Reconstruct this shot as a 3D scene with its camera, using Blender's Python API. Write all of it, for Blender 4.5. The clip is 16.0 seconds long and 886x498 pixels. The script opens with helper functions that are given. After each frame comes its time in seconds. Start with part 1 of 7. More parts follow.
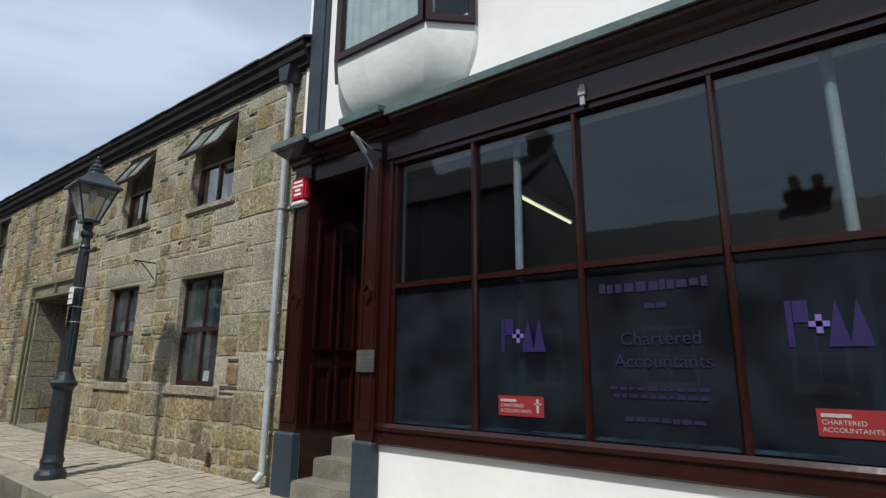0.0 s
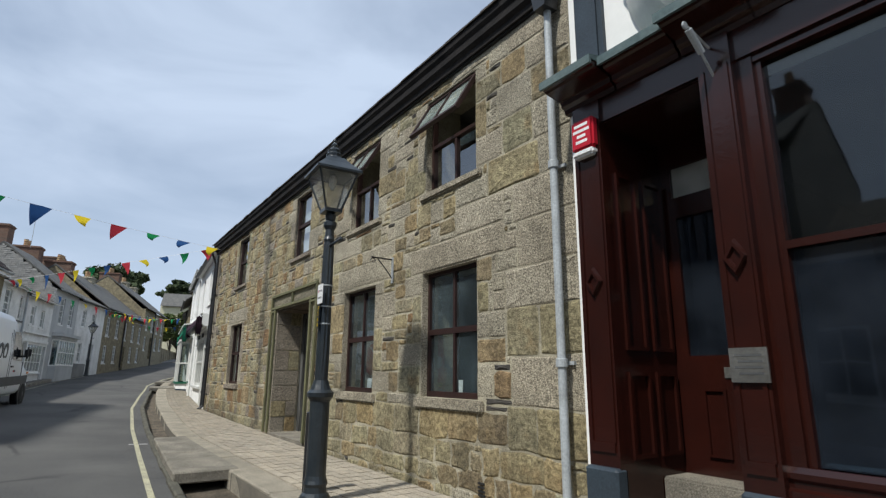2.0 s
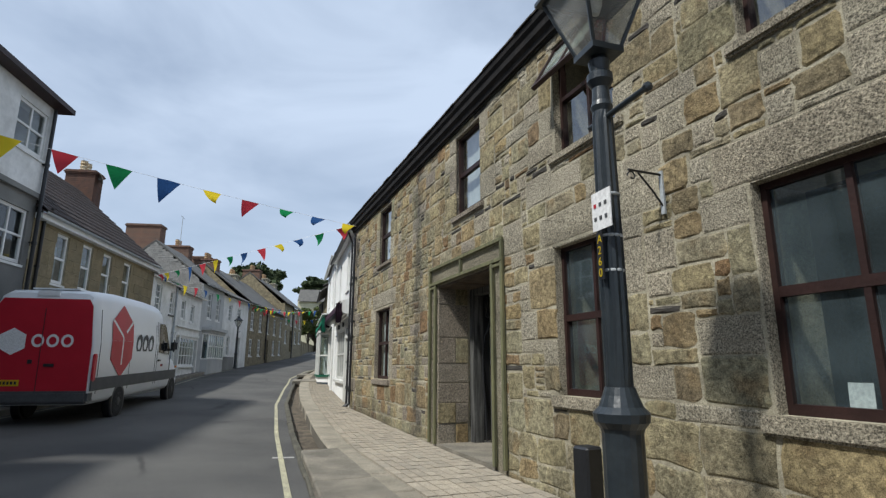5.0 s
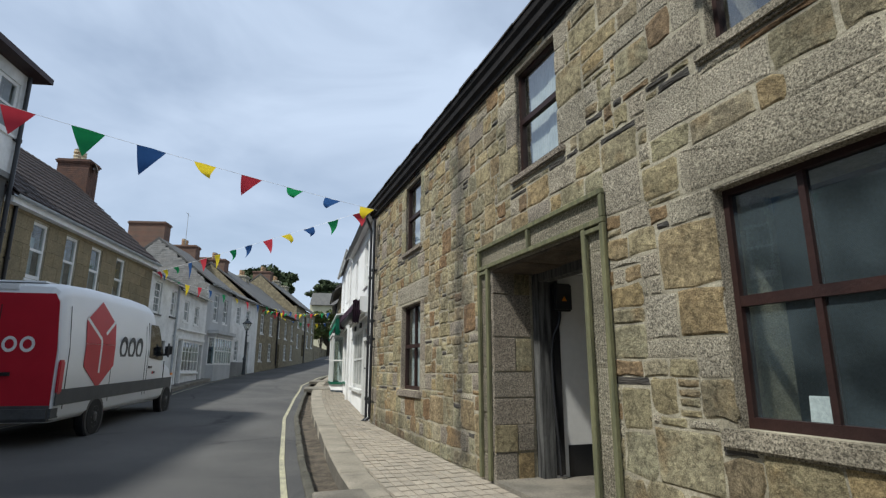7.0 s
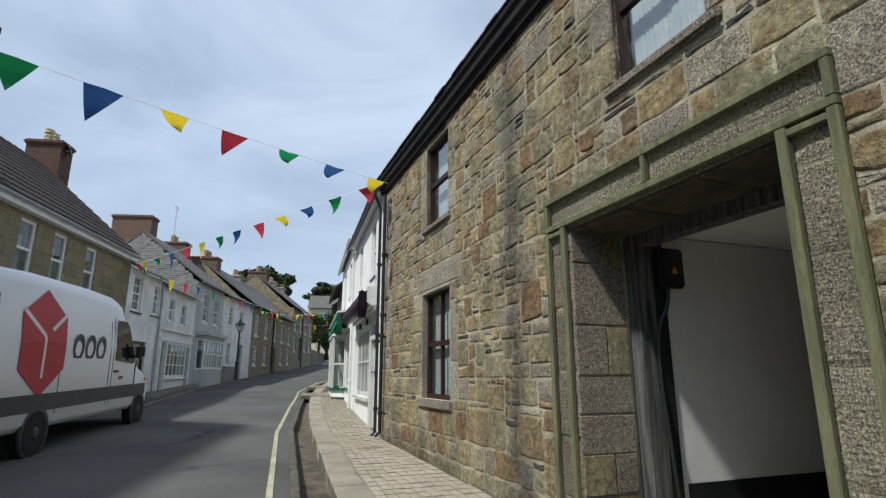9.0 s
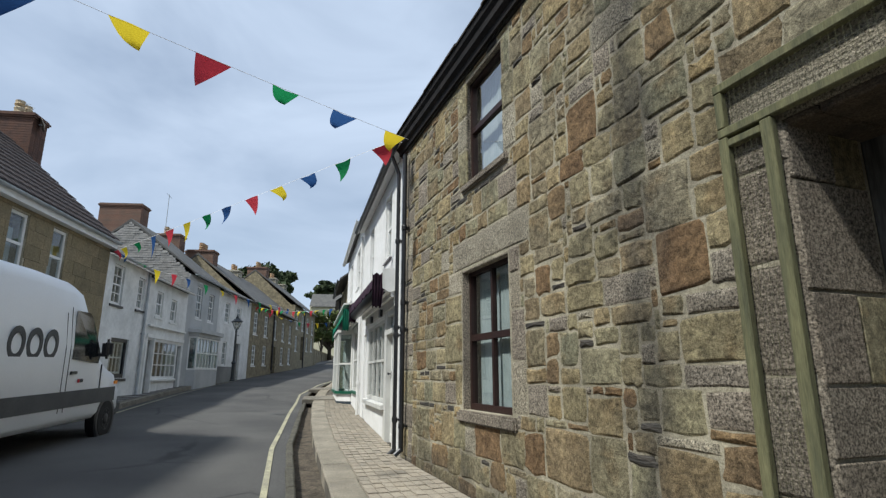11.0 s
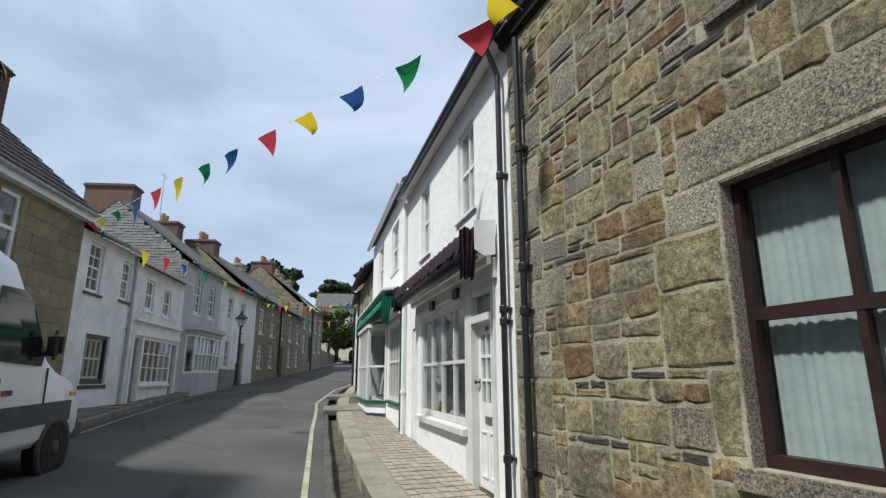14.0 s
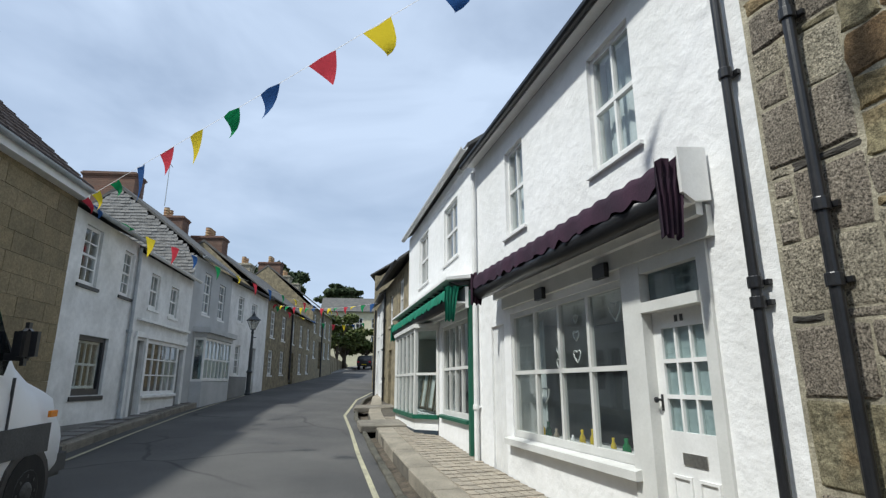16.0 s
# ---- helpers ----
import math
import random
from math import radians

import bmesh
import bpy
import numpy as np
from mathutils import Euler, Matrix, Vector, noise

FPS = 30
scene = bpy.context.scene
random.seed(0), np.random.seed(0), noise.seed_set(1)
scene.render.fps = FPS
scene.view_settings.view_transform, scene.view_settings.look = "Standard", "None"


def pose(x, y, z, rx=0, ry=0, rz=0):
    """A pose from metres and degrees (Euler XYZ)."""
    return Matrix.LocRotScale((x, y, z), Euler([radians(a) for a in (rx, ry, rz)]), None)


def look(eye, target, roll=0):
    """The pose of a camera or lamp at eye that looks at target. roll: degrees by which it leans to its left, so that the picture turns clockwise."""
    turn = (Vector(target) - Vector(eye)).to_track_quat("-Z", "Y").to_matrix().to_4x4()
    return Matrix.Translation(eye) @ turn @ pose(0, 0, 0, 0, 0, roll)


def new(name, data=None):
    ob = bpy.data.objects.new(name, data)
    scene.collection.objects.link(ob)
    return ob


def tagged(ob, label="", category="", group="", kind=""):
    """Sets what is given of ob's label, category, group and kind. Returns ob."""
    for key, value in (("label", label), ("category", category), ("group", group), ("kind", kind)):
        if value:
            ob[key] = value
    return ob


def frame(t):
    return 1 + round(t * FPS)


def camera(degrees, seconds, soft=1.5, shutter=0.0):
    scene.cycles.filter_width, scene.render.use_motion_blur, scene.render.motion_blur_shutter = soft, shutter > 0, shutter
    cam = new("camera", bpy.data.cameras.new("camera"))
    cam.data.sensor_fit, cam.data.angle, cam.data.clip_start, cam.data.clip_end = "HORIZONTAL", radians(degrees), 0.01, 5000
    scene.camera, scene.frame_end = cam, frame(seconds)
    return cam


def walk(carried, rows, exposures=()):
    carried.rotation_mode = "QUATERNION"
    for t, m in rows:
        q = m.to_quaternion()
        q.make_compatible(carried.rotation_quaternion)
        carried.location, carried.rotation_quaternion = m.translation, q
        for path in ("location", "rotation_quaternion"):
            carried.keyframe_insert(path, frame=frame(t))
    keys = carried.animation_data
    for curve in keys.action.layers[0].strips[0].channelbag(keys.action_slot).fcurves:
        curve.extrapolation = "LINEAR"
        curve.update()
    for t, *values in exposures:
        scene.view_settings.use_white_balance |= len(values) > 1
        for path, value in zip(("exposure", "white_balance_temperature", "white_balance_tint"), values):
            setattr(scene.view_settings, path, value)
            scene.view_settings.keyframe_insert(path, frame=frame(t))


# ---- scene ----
cam = camera(79.0, 16.0, 1.3)
METRES, EYE, TILT, LEAN, TURN = 17.5, 1.6, 0.0, 0.0, 36.8
ROWS = [
    (0.0, 0.0, 0.0, 0.0, -0.08, 12.43, -0.38),
    (0.5, -0.0177, 0.0203, 0.0008, 5.73, 13.12, -0.48),
    (1.0, -0.0373, 0.0418, 0.0008, 10.51, 13.29, -0.47),
    (1.5, -0.0577, 0.0636, 0.0001, 15.25, 13.33, -0.4),
    (2.0, -0.0779, 0.0832, -0.0012, 18.83, 13.28, -0.45),
    (2.5, -0.099, 0.1032, -0.0013, 21.92, 12.86, -0.36),
    (3.0, -0.1214, 0.1224, -0.0007, 24.82, 12.55, -0.38),
    (3.5, -0.1429, 0.1429, -0.0006, 27.2, 12.31, -0.31),
    (4.0, -0.1651, 0.1645, 0.0003, 29.29, 12.14, -0.21),
    (4.5, -0.1877, 0.1859, 0.0008, 30.62, 12.15, -0.21),
    (7.0, -0.2984, 0.2947, 0.0045, 32.76, 12.69, -0.06),
    (7.5, -0.3211, 0.3151, 0.0048, 32.72, 12.84, -0.06),
    (8.0, -0.3436, 0.3358, 0.0048, 32.64, 12.94, -0.07),
    (8.5, -0.3653, 0.3575, 0.004, 32.6, 13.15, 0.01),
    (9.0, -0.3863, 0.3788, 0.0039, 32.56, 13.16, 0.05),
    (11.5, -0.4993, 0.4836, 0.0065, 32.85, 13.14, 0.09),
    (12.0, -0.5251, 0.5037, 0.007, 32.89, 13.09, 0.14),
    (12.5, -0.5498, 0.5209, 0.0083, 32.89, 13.16, 0.07),
    (13.0, -0.5768, 0.5402, 0.0093, 32.89, 13.22, 0.13),
    (13.5, -0.6056, 0.5576, 0.0103, 32.91, 13.29, 0.13),
    (14.0, -0.6354, 0.5751, 0.0105, 32.93, 13.35, 0.08),
    (14.5, -0.667, 0.5903, 0.0113, 33.01, 13.4, 0.07),
    (15.0, -0.6983, 0.606, 0.0125, 33.0, 13.58, 0.03),
    (15.5, -0.7296, 0.6215, 0.0133, 32.99, 13.8, 0.09),
    (16.0, -0.7608, 0.6372, 0.014, 32.93, 14.01, 0.06),
]
walk(cam, [(t, pose(0, 0, EYE, TILT, LEAN, TURN) @ pose(METRES * x, METRES * y, METRES * z, 90 + pitch, roll, yaw)) for t, x, y, z, yaw, pitch, roll in ROWS],
     [(0.0, -.05, 6400, 7), (3.5, .02, 6400, 7), (9.0, .03, 6350, 6), (13.0, .05, 6350, 6), (16.0, .08, 6250, 6)])

# ---- daylight: hazy sun behind thin cloud ----
SUN = Vector((0.20, -0.68, 1.0)).normalized()
world = bpy.data.worlds.new("sky")
scene.world = world
world.use_nodes = True
wn, wl = world.node_tree.nodes, world.node_tree.links
wn.clear()
w_out, w_bg, w_sky = wn.new("ShaderNodeOutputWorld"), wn.new("ShaderNodeBackground"), wn.new("ShaderNodeTexSky")
w_sky.sky_type, w_sky.sun_disc = "NISHITA", False
w_sky.sun_elevation, w_sky.sun_rotation = math.asin(SUN.z), math.atan2(SUN.x, SUN.y)
w_tc, w_map, w_noise, w_ramp, w_mix = (wn.new("ShaderNodeTexCoord"), wn.new("ShaderNodeMapping"), wn.new("ShaderNodeTexNoise"),
                                       wn.new("ShaderNodeValToRGB"), wn.new("ShaderNodeMix"))
w_map.inputs["Scale"].default_value = (1.0, 1.3, 3.6)
w_map.inputs["Rotation"].default_value = (0.15, 0.1, 0.5)
w_noise.inputs["Scale"].default_value, w_noise.inputs["Detail"].default_value = 1.7, 5.0
w_noise.inputs["Roughness"].default_value, w_noise.inputs["Distortion"].default_value = 0.5, 0.4
w_ramp.color_ramp.elements[0].position, w_ramp.color_ramp.elements[0].color = 0.28, (0.45, 0.45, 0.45, 1)
w_ramp.color_ramp.elements[1].position, w_ramp.color_ramp.elements[1].color = 0.62, (1, 1, 1, 1)
w_mix.data_type = "RGBA"
CLOUD = (5.8, 6.75, 8.5, 1)
w_mix.inputs["B"].default_value = CLOUD
wl.new(w_tc.outputs["Generated"], w_map.inputs["Vector"])
wl.new(w_map.outputs[0], w_noise.inputs["Vector"])
wl.new(w_noise.outputs["Fac"], w_ramp.inputs["Fac"])
wl.new(w_ramp.outputs["Color"], w_mix.inputs["Factor"])
wl.new(w_sky.outputs[0], w_mix.inputs["A"])
wl.new(w_mix.outputs["Result"], w_bg.inputs["Color"])
wl.new(w_bg.outputs[0], w_out.inputs["Surface"])
w_bg.inputs["Strength"].default_value = 0.105
sun = new("sun", bpy.data.lights.new("sun", "SUN"))
sun.data.energy, sun.data.angle, sun.data.color = 4.4, radians(3.0), (1.0, 0.96, 0.90)
sun.matrix_world = look(SUN * 60, (0, 0, 0))


# ---- materials ----
def mat(name, c1, c2=None, scale=1.5, rough=0.8, metal=0.0, bump=0.25, bscale=45.0, fine=0.25, spec=0.3, vary=None, vcols=(), stretch=(1, 1, 1),
        dist=0.012, emit=0.0, stain=False, ochre=None, grit=.62, speck=0.0, cracks=False, pick=.58, grain=130, span=.25, veins=0.0):
    """c1 and c2 mixed by broad noise, fine grain on top; vary 'object' or 'island' picks from vcols per piece."""
    m = bpy.data.materials.new(name)
    m.use_nodes = True
    n, l = m.node_tree.nodes, m.node_tree.links
    b = n["Principled BSDF"]
    tc, mp = n.new("ShaderNodeTexCoord"), n.new("ShaderNodeMapping")
    mp.inputs["Scale"].default_value = stretch
    l.new(tc.outputs["Object"], mp.inputs["Vector"])
    n1, n2 = n.new("ShaderNodeTexNoise"), n.new("ShaderNodeTexNoise")
    n1.inputs["Scale"].default_value, n1.inputs["Detail"].default_value = scale, 5
    n2.inputs["Scale"].default_value, n2.inputs["Detail"].default_value, n2.inputs["Roughness"].default_value = bscale, 8, grit
    for k in (n1, n2):
        l.new(mp.outputs[0], k.inputs["Vector"])
    mix = n.new("ShaderNodeMix")
    mix.data_type = "RGBA"
    ramp = n.new("ShaderNodeValToRGB")
    ramp.color_ramp.elements[0].position, ramp.color_ramp.elements[1].position = 0.35, 0.68
    l.new(n1.outputs["Fac"], ramp.inputs["Fac"])
    l.new(ramp.outputs["Color"], mix.inputs["Factor"])
    c2 = c2 or tuple(0.8 * c for c in c1)
    mix.inputs["A"].default_value, mix.inputs["B"].default_value = (*c1, 1), (*c2, 1)
    col = mix.outputs["Result"]
    if vary:
        src = n.new("ShaderNodeObjectInfo").outputs["Random"] if vary == "object" else n.new("ShaderNodeNewGeometry").outputs["Random Per Island"]
        r = n.new("ShaderNodeValToRGB")
        e = r.color_ramp.elements
        while len(e) < len(vcols):
            e.new(0.5)
        for i, c in enumerate(vcols):
            e[i].position, e[i].color = i / (len(vcols) - 1), (*c, 1)
        l.new(src, r.inputs["Fac"])
        mm = n.new("ShaderNodeMix")
        mm.data_type = "RGBA"
        mm.inputs["Factor"].default_value = pick
        l.new(col, mm.inputs["A"])
        l.new(r.outputs["Color"], mm.inputs["B"])
        col = mm.outputs["Result"]
    if ochre:
        n3, r3, m3 = n.new("ShaderNodeTexNoise"), n.new("ShaderNodeMapRange"), n.new("ShaderNodeMix")
        n3.inputs["Scale"].default_value, n3.inputs["Detail"].default_value = 3.6, 3
        r3.inputs["From Min"].default_value, r3.inputs["From Max"].default_value, r3.inputs["To Max"].default_value = .55, .68, .75
        m3.data_type = "RGBA"
        m3.inputs["B"].default_value = (*ochre, 1)
        l.new(mp.outputs[0], n3.inputs["Vector"])
        l.new(n3.outputs["Fac"], r3.inputs["Value"])
        l.new(r3.outputs[0], m3.inputs["Factor"])
        l.new(col, m3.inputs["A"])
        col = m3.outputs["Result"]
    if stain:
        # soot streak below the old gutter joint, and damp blackening low on the wall's far end
        sx, n4, ad = n.new("ShaderNodeSeparateXYZ"), n.new("ShaderNodeTexNoise"), n.new("ShaderNodeMath")
        n4.inputs["Scale"].default_value, n4.inputs["Detail"].default_value = 2.6, 4
        l.new(tc.outputs["Object"], sx.inputs[0])
        l.new(tc.outputs["Object"], n4.inputs["Vector"])

        def chain(op, a, b):
            k = n.new("ShaderNodeMath")
            k.operation = op
            for i, v in enumerate((a, b)):
                if isinstance(v, (int, float)):
                    k.inputs[i].default_value = v
                else:
                    l.new(v, k.inputs[i])
            return k.outputs[0]

        wob = chain("MULTIPLY", chain("SUBTRACT", n4.outputs["Fac"], .5), .9)
        da = chain("ABSOLUTE", chain("ADD", chain("SUBTRACT", sx.outputs["X"], 9.15), wob), 0)
        streak = chain("MAXIMUM", chain("SUBTRACT", 1.0, chain("MULTIPLY", da, 3.2)), 0)
        low = chain("MINIMUM", chain("MAXIMUM", chain("MULTIPLY", chain("SUBTRACT", chain("ADD", wob, .95), sx.outputs["Z"]), 3.0), 0), 1)
        side = chain("MINIMUM", chain("MAXIMUM", chain("MULTIPLY", chain("SUBTRACT", sx.outputs["X"], 10.2), .8), 0), 1)
        fac = chain("MINIMUM", chain("ADD", chain("MULTIPLY", streak, .75), chain("MULTIPLY", chain("MULTIPLY", low, side), .55)), .8)
        # broad weathering over stones and joints alike
        n8, g8, m8 = n.new("ShaderNodeTexNoise"), n.new("ShaderNodeMapRange"), n.new("ShaderNodeMix")
        n8.inputs["Scale"].default_value, n8.inputs["Detail"].default_value, n8.inputs["Roughness"].default_value = 1.6, 9, .72
        g8.inputs["From Min"].default_value, g8.inputs["From Max"].default_value = .36, .62
        g8.inputs["To Min"].default_value, g8.inputs["To Max"].default_value = .74, 1.42
        m8.data_type, m8.blend_type = "RGBA", "MULTIPLY"
        m8.inputs["Factor"].default_value = 1.0
        l.new(tc.outputs["Object"], n8.inputs["Vector"])
        l.new(n8.outputs["Fac"], g8.inputs["Value"])
        l.new(col, m8.inputs["A"])
        l.new(g8.outputs[0], m8.inputs["B"])
        col = m8.outputs["Result"]
        m4 = n.new("ShaderNodeMix")
        m4.data_type = "RGBA"
        m4.inputs["B"].default_value = (.075, .07, .06, 1)
        l.new(fac, m4.inputs["Factor"])
        l.new(col, m4.inputs["A"])
        col = m4.outputs["Result"]
    g = n.new("ShaderNodeMapRange")
    g.inputs["From Min"].default_value, g.inputs["From Max"].default_value = .5 - span, .5 + span
    g.inputs["To Min"].default_value, g.inputs["To Max"].default_value = 1 - fine, 1 + fine
    l.new(n2.outputs["Fac"], g.inputs["Value"])
    mul = n.new("ShaderNodeMix")
    mul.data_type, mul.blend_type = "RGBA", "MULTIPLY"
    mul.inputs["Factor"].default_value = 1.0
    l.new(col, mul.inputs["A"])
    l.new(g.outputs[0], mul.inputs["B"])
    col = mul.outputs["Result"]
    if veins:
        # thin dark fissures where a warped field crosses its middle
        nv, av, rv, mv = n.new("ShaderNodeTexNoise"), n.new("ShaderNodeMath"), n.new("ShaderNodeMapRange"), n.new("ShaderNodeMix")
        sv = n.new("ShaderNodeMath")
        nv.inputs["Scale"].default_value, nv.inputs["Detail"].default_value, nv.inputs["Roughness"].default_value, nv.inputs["Distortion"].default_value = 5.5, 6, .7, .6
        sv.operation, av.operation = "SUBTRACT", "ABSOLUTE"
        sv.inputs[1].default_value = .5
        rv.inputs["From Min"].default_value, rv.inputs["From Max"].default_value = .0, .028
        rv.inputs["To Min"].default_value, rv.inputs["To Max"].default_value = 1 - veins, 1.0
        mv.data_type, mv.blend_type = "RGBA", "MULTIPLY"
        mv.inputs["Factor"].default_value = 1.0
        l.new(mp.outputs[0], nv.inputs["Vector"])
        l.new(nv.outputs["Fac"], sv.inputs[0])
        l.new(sv.outputs[0], av.inputs[0])
        l.new(av.outputs[0], rv.inputs["Value"])
        l.new(col, mv.inputs["A"])
        l.new(rv.outputs[0], mv.inputs["B"])
        col = mv.outputs["Result"]
    if speck:
        # mineral grains and pits
        n5, g5, m5 = n.new("ShaderNodeTexNoise"), n.new("ShaderNodeMapRange"), n.new("ShaderNodeMix")
        n5.inputs["Scale"].default_value, n5.inputs["Detail"].default_value, n5.inputs["Roughness"].default_value = grain, 3, .7
        g5.inputs["From Min"].default_value, g5.inputs["From Max"].default_value = .36, .62
        g5.inputs["To Min"].default_value, g5.inputs["To Max"].default_value = 1 - speck, 1 + speck * .8
        m5.data_type, m5.blend_type = "RGBA", "MULTIPLY"
        m5.inputs["Factor"].default_value = 1.0
        l.new(mp.outputs[0], n5.inputs["Vector"])
        l.new(n5.outputs["Fac"], g5.inputs["Value"])
        l.new(col, m5.inputs["A"])
        l.new(g5.outputs[0], m5.inputs["B"])
        col = m5.outputs["Result"]
    if cracks:
        # tar-dark cracks that come and go, and worn wheel tracks
        vo, n6, r6, r7, mx, m6 = (n.new("ShaderNodeTexVoronoi"), n.new("ShaderNodeTexNoise"), n.new("ShaderNodeMapRange"), n.new("ShaderNodeMapRange"),
                                  n.new("ShaderNodeMath"), n.new("ShaderNodeMix"))
        dv, ad = n.new("ShaderNodeTexNoise"), n.new("ShaderNodeMix")
        vo.feature = "DISTANCE_TO_EDGE"
        vo.inputs["Scale"].default_value, n6.inputs["Scale"].default_value, dv.inputs["Scale"].default_value = .42, .35, 1.3
        ad.data_type = "VECTOR"
        ad.inputs["Factor"].default_value = .28
        l.new(tc.outputs["Object"], dv.inputs["Vector"])
        l.new(tc.outputs["Object"], ad.inputs[4])
        l.new(dv.outputs["Color"], ad.inputs[5])
        l.new(ad.outputs[1], vo.inputs["Vector"])
        l.new(tc.outputs["Object"], n6.inputs["Vector"])
        r6.inputs["From Min"].default_value, r6.inputs["From Max"].default_value, r6.inputs["To Min"].default_value, r6.inputs["To Max"].default_value = .004, .014, 1, 0
        r7.inputs["From Min"].default_value, r7.inputs["From Max"].default_value, r7.inputs["To Max"].default_value = .5, .6, .6
        mx.operation = "MULTIPLY"
        m6.data_type = "RGBA"
        m6.inputs["B"].default_value = (.022, .022, .022, 1)
        l.new(vo.outputs["Distance"], r6.inputs["Value"])
        l.new(n6.outputs["Fac"], r7.inputs["Value"])
        l.new(r6.outputs[0], mx.inputs[0])
        l.new(r7.outputs[0], mx.inputs[1])
        l.new(mx.outputs[0], m6.inputs["Factor"])
        l.new(col, m6.inputs["A"])
        col = m6.outputs["Result"]
    l.new(col, b.inputs["Base Color"])
    b.inputs["Roughness"].default_value, b.inputs["Metallic"].default_value = rough, metal
    b.inputs["Specular IOR Level"].default_value = spec
    if bump:
        bp = n.new("ShaderNodeBump")
        bp.inputs["Strength"].default_value, bp.inputs["Distance"].default_value = bump, dist
        l.new(n2.outputs["Fac"], bp.inputs["Height"])
        l.new(bp.outputs[0], b.inputs["Normal"])
    if emit:
        b.inputs["Emission Color"].default_value, b.inputs["Emission Strength"].default_value = (*c1, 1), emit
    return m


def glass(name, tint, clear=0.85, film=None, sheen=.035, steep=3.0):
    """A window pane: see-through with a mirror sheen; film adds a thin milky coat."""
    m = bpy.data.materials.new(name)
    m.use_nodes = True
    n, l = m.node_tree.nodes, m.node_tree.links
    n.clear()
    out, tr, gl, mx, fr = (n.new("ShaderNodeOutputMaterial"), n.new("ShaderNodeBsdfTransparent"), n.new("ShaderNodeBsdfGlossy"),
                           n.new("ShaderNodeMixShader"), n.new("ShaderNodeLayerWeight"))
    tr.inputs[0].default_value = (*tint, 1)
    gl.inputs["Roughness"].default_value = 0.03
    tc, ns, bp = n.new("ShaderNodeTexCoord"), n.new("ShaderNodeTexNoise"), n.new("ShaderNodeBump")
    ns.inputs["Scale"].default_value = 2.2
    bp.inputs["Strength"].default_value, bp.inputs["Distance"].default_value = 0.06, 0.02
    l.new(tc.outputs["Object"], ns.inputs["Vector"])
    l.new(ns.outputs["Fac"], bp.inputs["Height"])
    l.new(bp.outputs[0], gl.inputs["Normal"])
    base = tr.outputs[0]
    if film:
        df, m2 = n.new("ShaderNodeBsdfDiffuse"), n.new("ShaderNodeMixShader")
        df.inputs[0].default_value = (*film, 1)
        film_fac = n.new("ShaderNodeMapRange")
        film_fac.inputs["From Min"].default_value, film_fac.inputs["From Max"].default_value = .35, .65
        film_fac.inputs["To Min"].default_value, film_fac.inputs["To Max"].default_value = (1 - clear) * .45, min(1.0, (1 - clear) * 1.5)
        l.new(ns.outputs["Fac"], film_fac.inputs["Value"])
        l.new(film_fac.outputs[0], m2.inputs[0])
        l.new(base, m2.inputs[1])
        l.new(df.outputs[0], m2.inputs[2])
        base = m2.outputs[0]
    fr.inputs["Blend"].default_value = 0.5
    pw, mr = n.new("ShaderNodeMath"), n.new("ShaderNodeMapRange")
    pw.operation = "POWER"
    pw.inputs[1].default_value = steep
    mr.inputs["To Min"].default_value, mr.inputs["To Max"].default_value = sheen, 0.95
    l.new(fr.outputs["Facing"], pw.inputs[0])
    l.new(pw.outputs[0], mr.inputs["Value"])
    l.new(mr.outputs[0], mx.inputs[0])
    l.new(base, mx.inputs[1])
    l.new(gl.outputs[0], mx.inputs[2])
    l.new(mx.outputs[0], out.inputs["Surface"])
    return m


RUBBLE = [(0.38, 0.307, 0.17), (0.292, 0.267, 0.165), (0.347, 0.286, 0.16), (0.259, 0.258, 0.175), (0.402, 0.296, 0.143), (0.317, 0.286, 0.187), (0.273, 0.243, 0.155), (0.361, 0.311, 0.187),
          (0.234, 0.182, 0.107), (0.288, 0.281, 0.195), (0.396, 0.327, 0.187), (0.303, 0.213, 0.112), (0.33, 0.296, 0.208), (0.365, 0.262, 0.128), (0.209, 0.158, 0.097), (0.297, 0.267, 0.176)]
GRANITE = [(0.319, 0.286, 0.215), (0.358, 0.327, 0.25), (0.275, 0.249, 0.195), (0.33, 0.286, 0.215), (0.374, 0.343, 0.27)]
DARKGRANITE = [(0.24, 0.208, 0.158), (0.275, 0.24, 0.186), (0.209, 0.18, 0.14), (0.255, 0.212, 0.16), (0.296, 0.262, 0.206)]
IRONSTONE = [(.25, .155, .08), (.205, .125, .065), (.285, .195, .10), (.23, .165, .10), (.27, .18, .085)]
stone_args = dict(scale=5, rough=.92, bump=1.0, bscale=17, fine=.5, dist=.05, stain=True, grit=.8, speck=.35, pick=.74, span=.14, veins=.45)
granite_args = dict(scale=3.2, rough=.9, bump=1.0, bscale=42, fine=.4, dist=.03, stain=True, grit=.78, speck=.75, grain=85, span=.15)
M_RUBBLE = mat("rubble_stone", (.34, .295, .178), (.155, .133, .088), vary="object", vcols=RUBBLE, ochre=(.275, .20, .105), **stone_args)
M_RUBBLE_I = mat("rubble_stone_fill", (.34, .295, .178), (.155, .133, .088), vary="island", vcols=RUBBLE, ochre=(.275, .20, .105), **stone_args)
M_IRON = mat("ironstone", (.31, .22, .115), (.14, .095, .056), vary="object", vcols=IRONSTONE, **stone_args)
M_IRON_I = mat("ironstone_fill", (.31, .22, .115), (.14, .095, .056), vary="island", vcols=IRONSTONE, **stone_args)
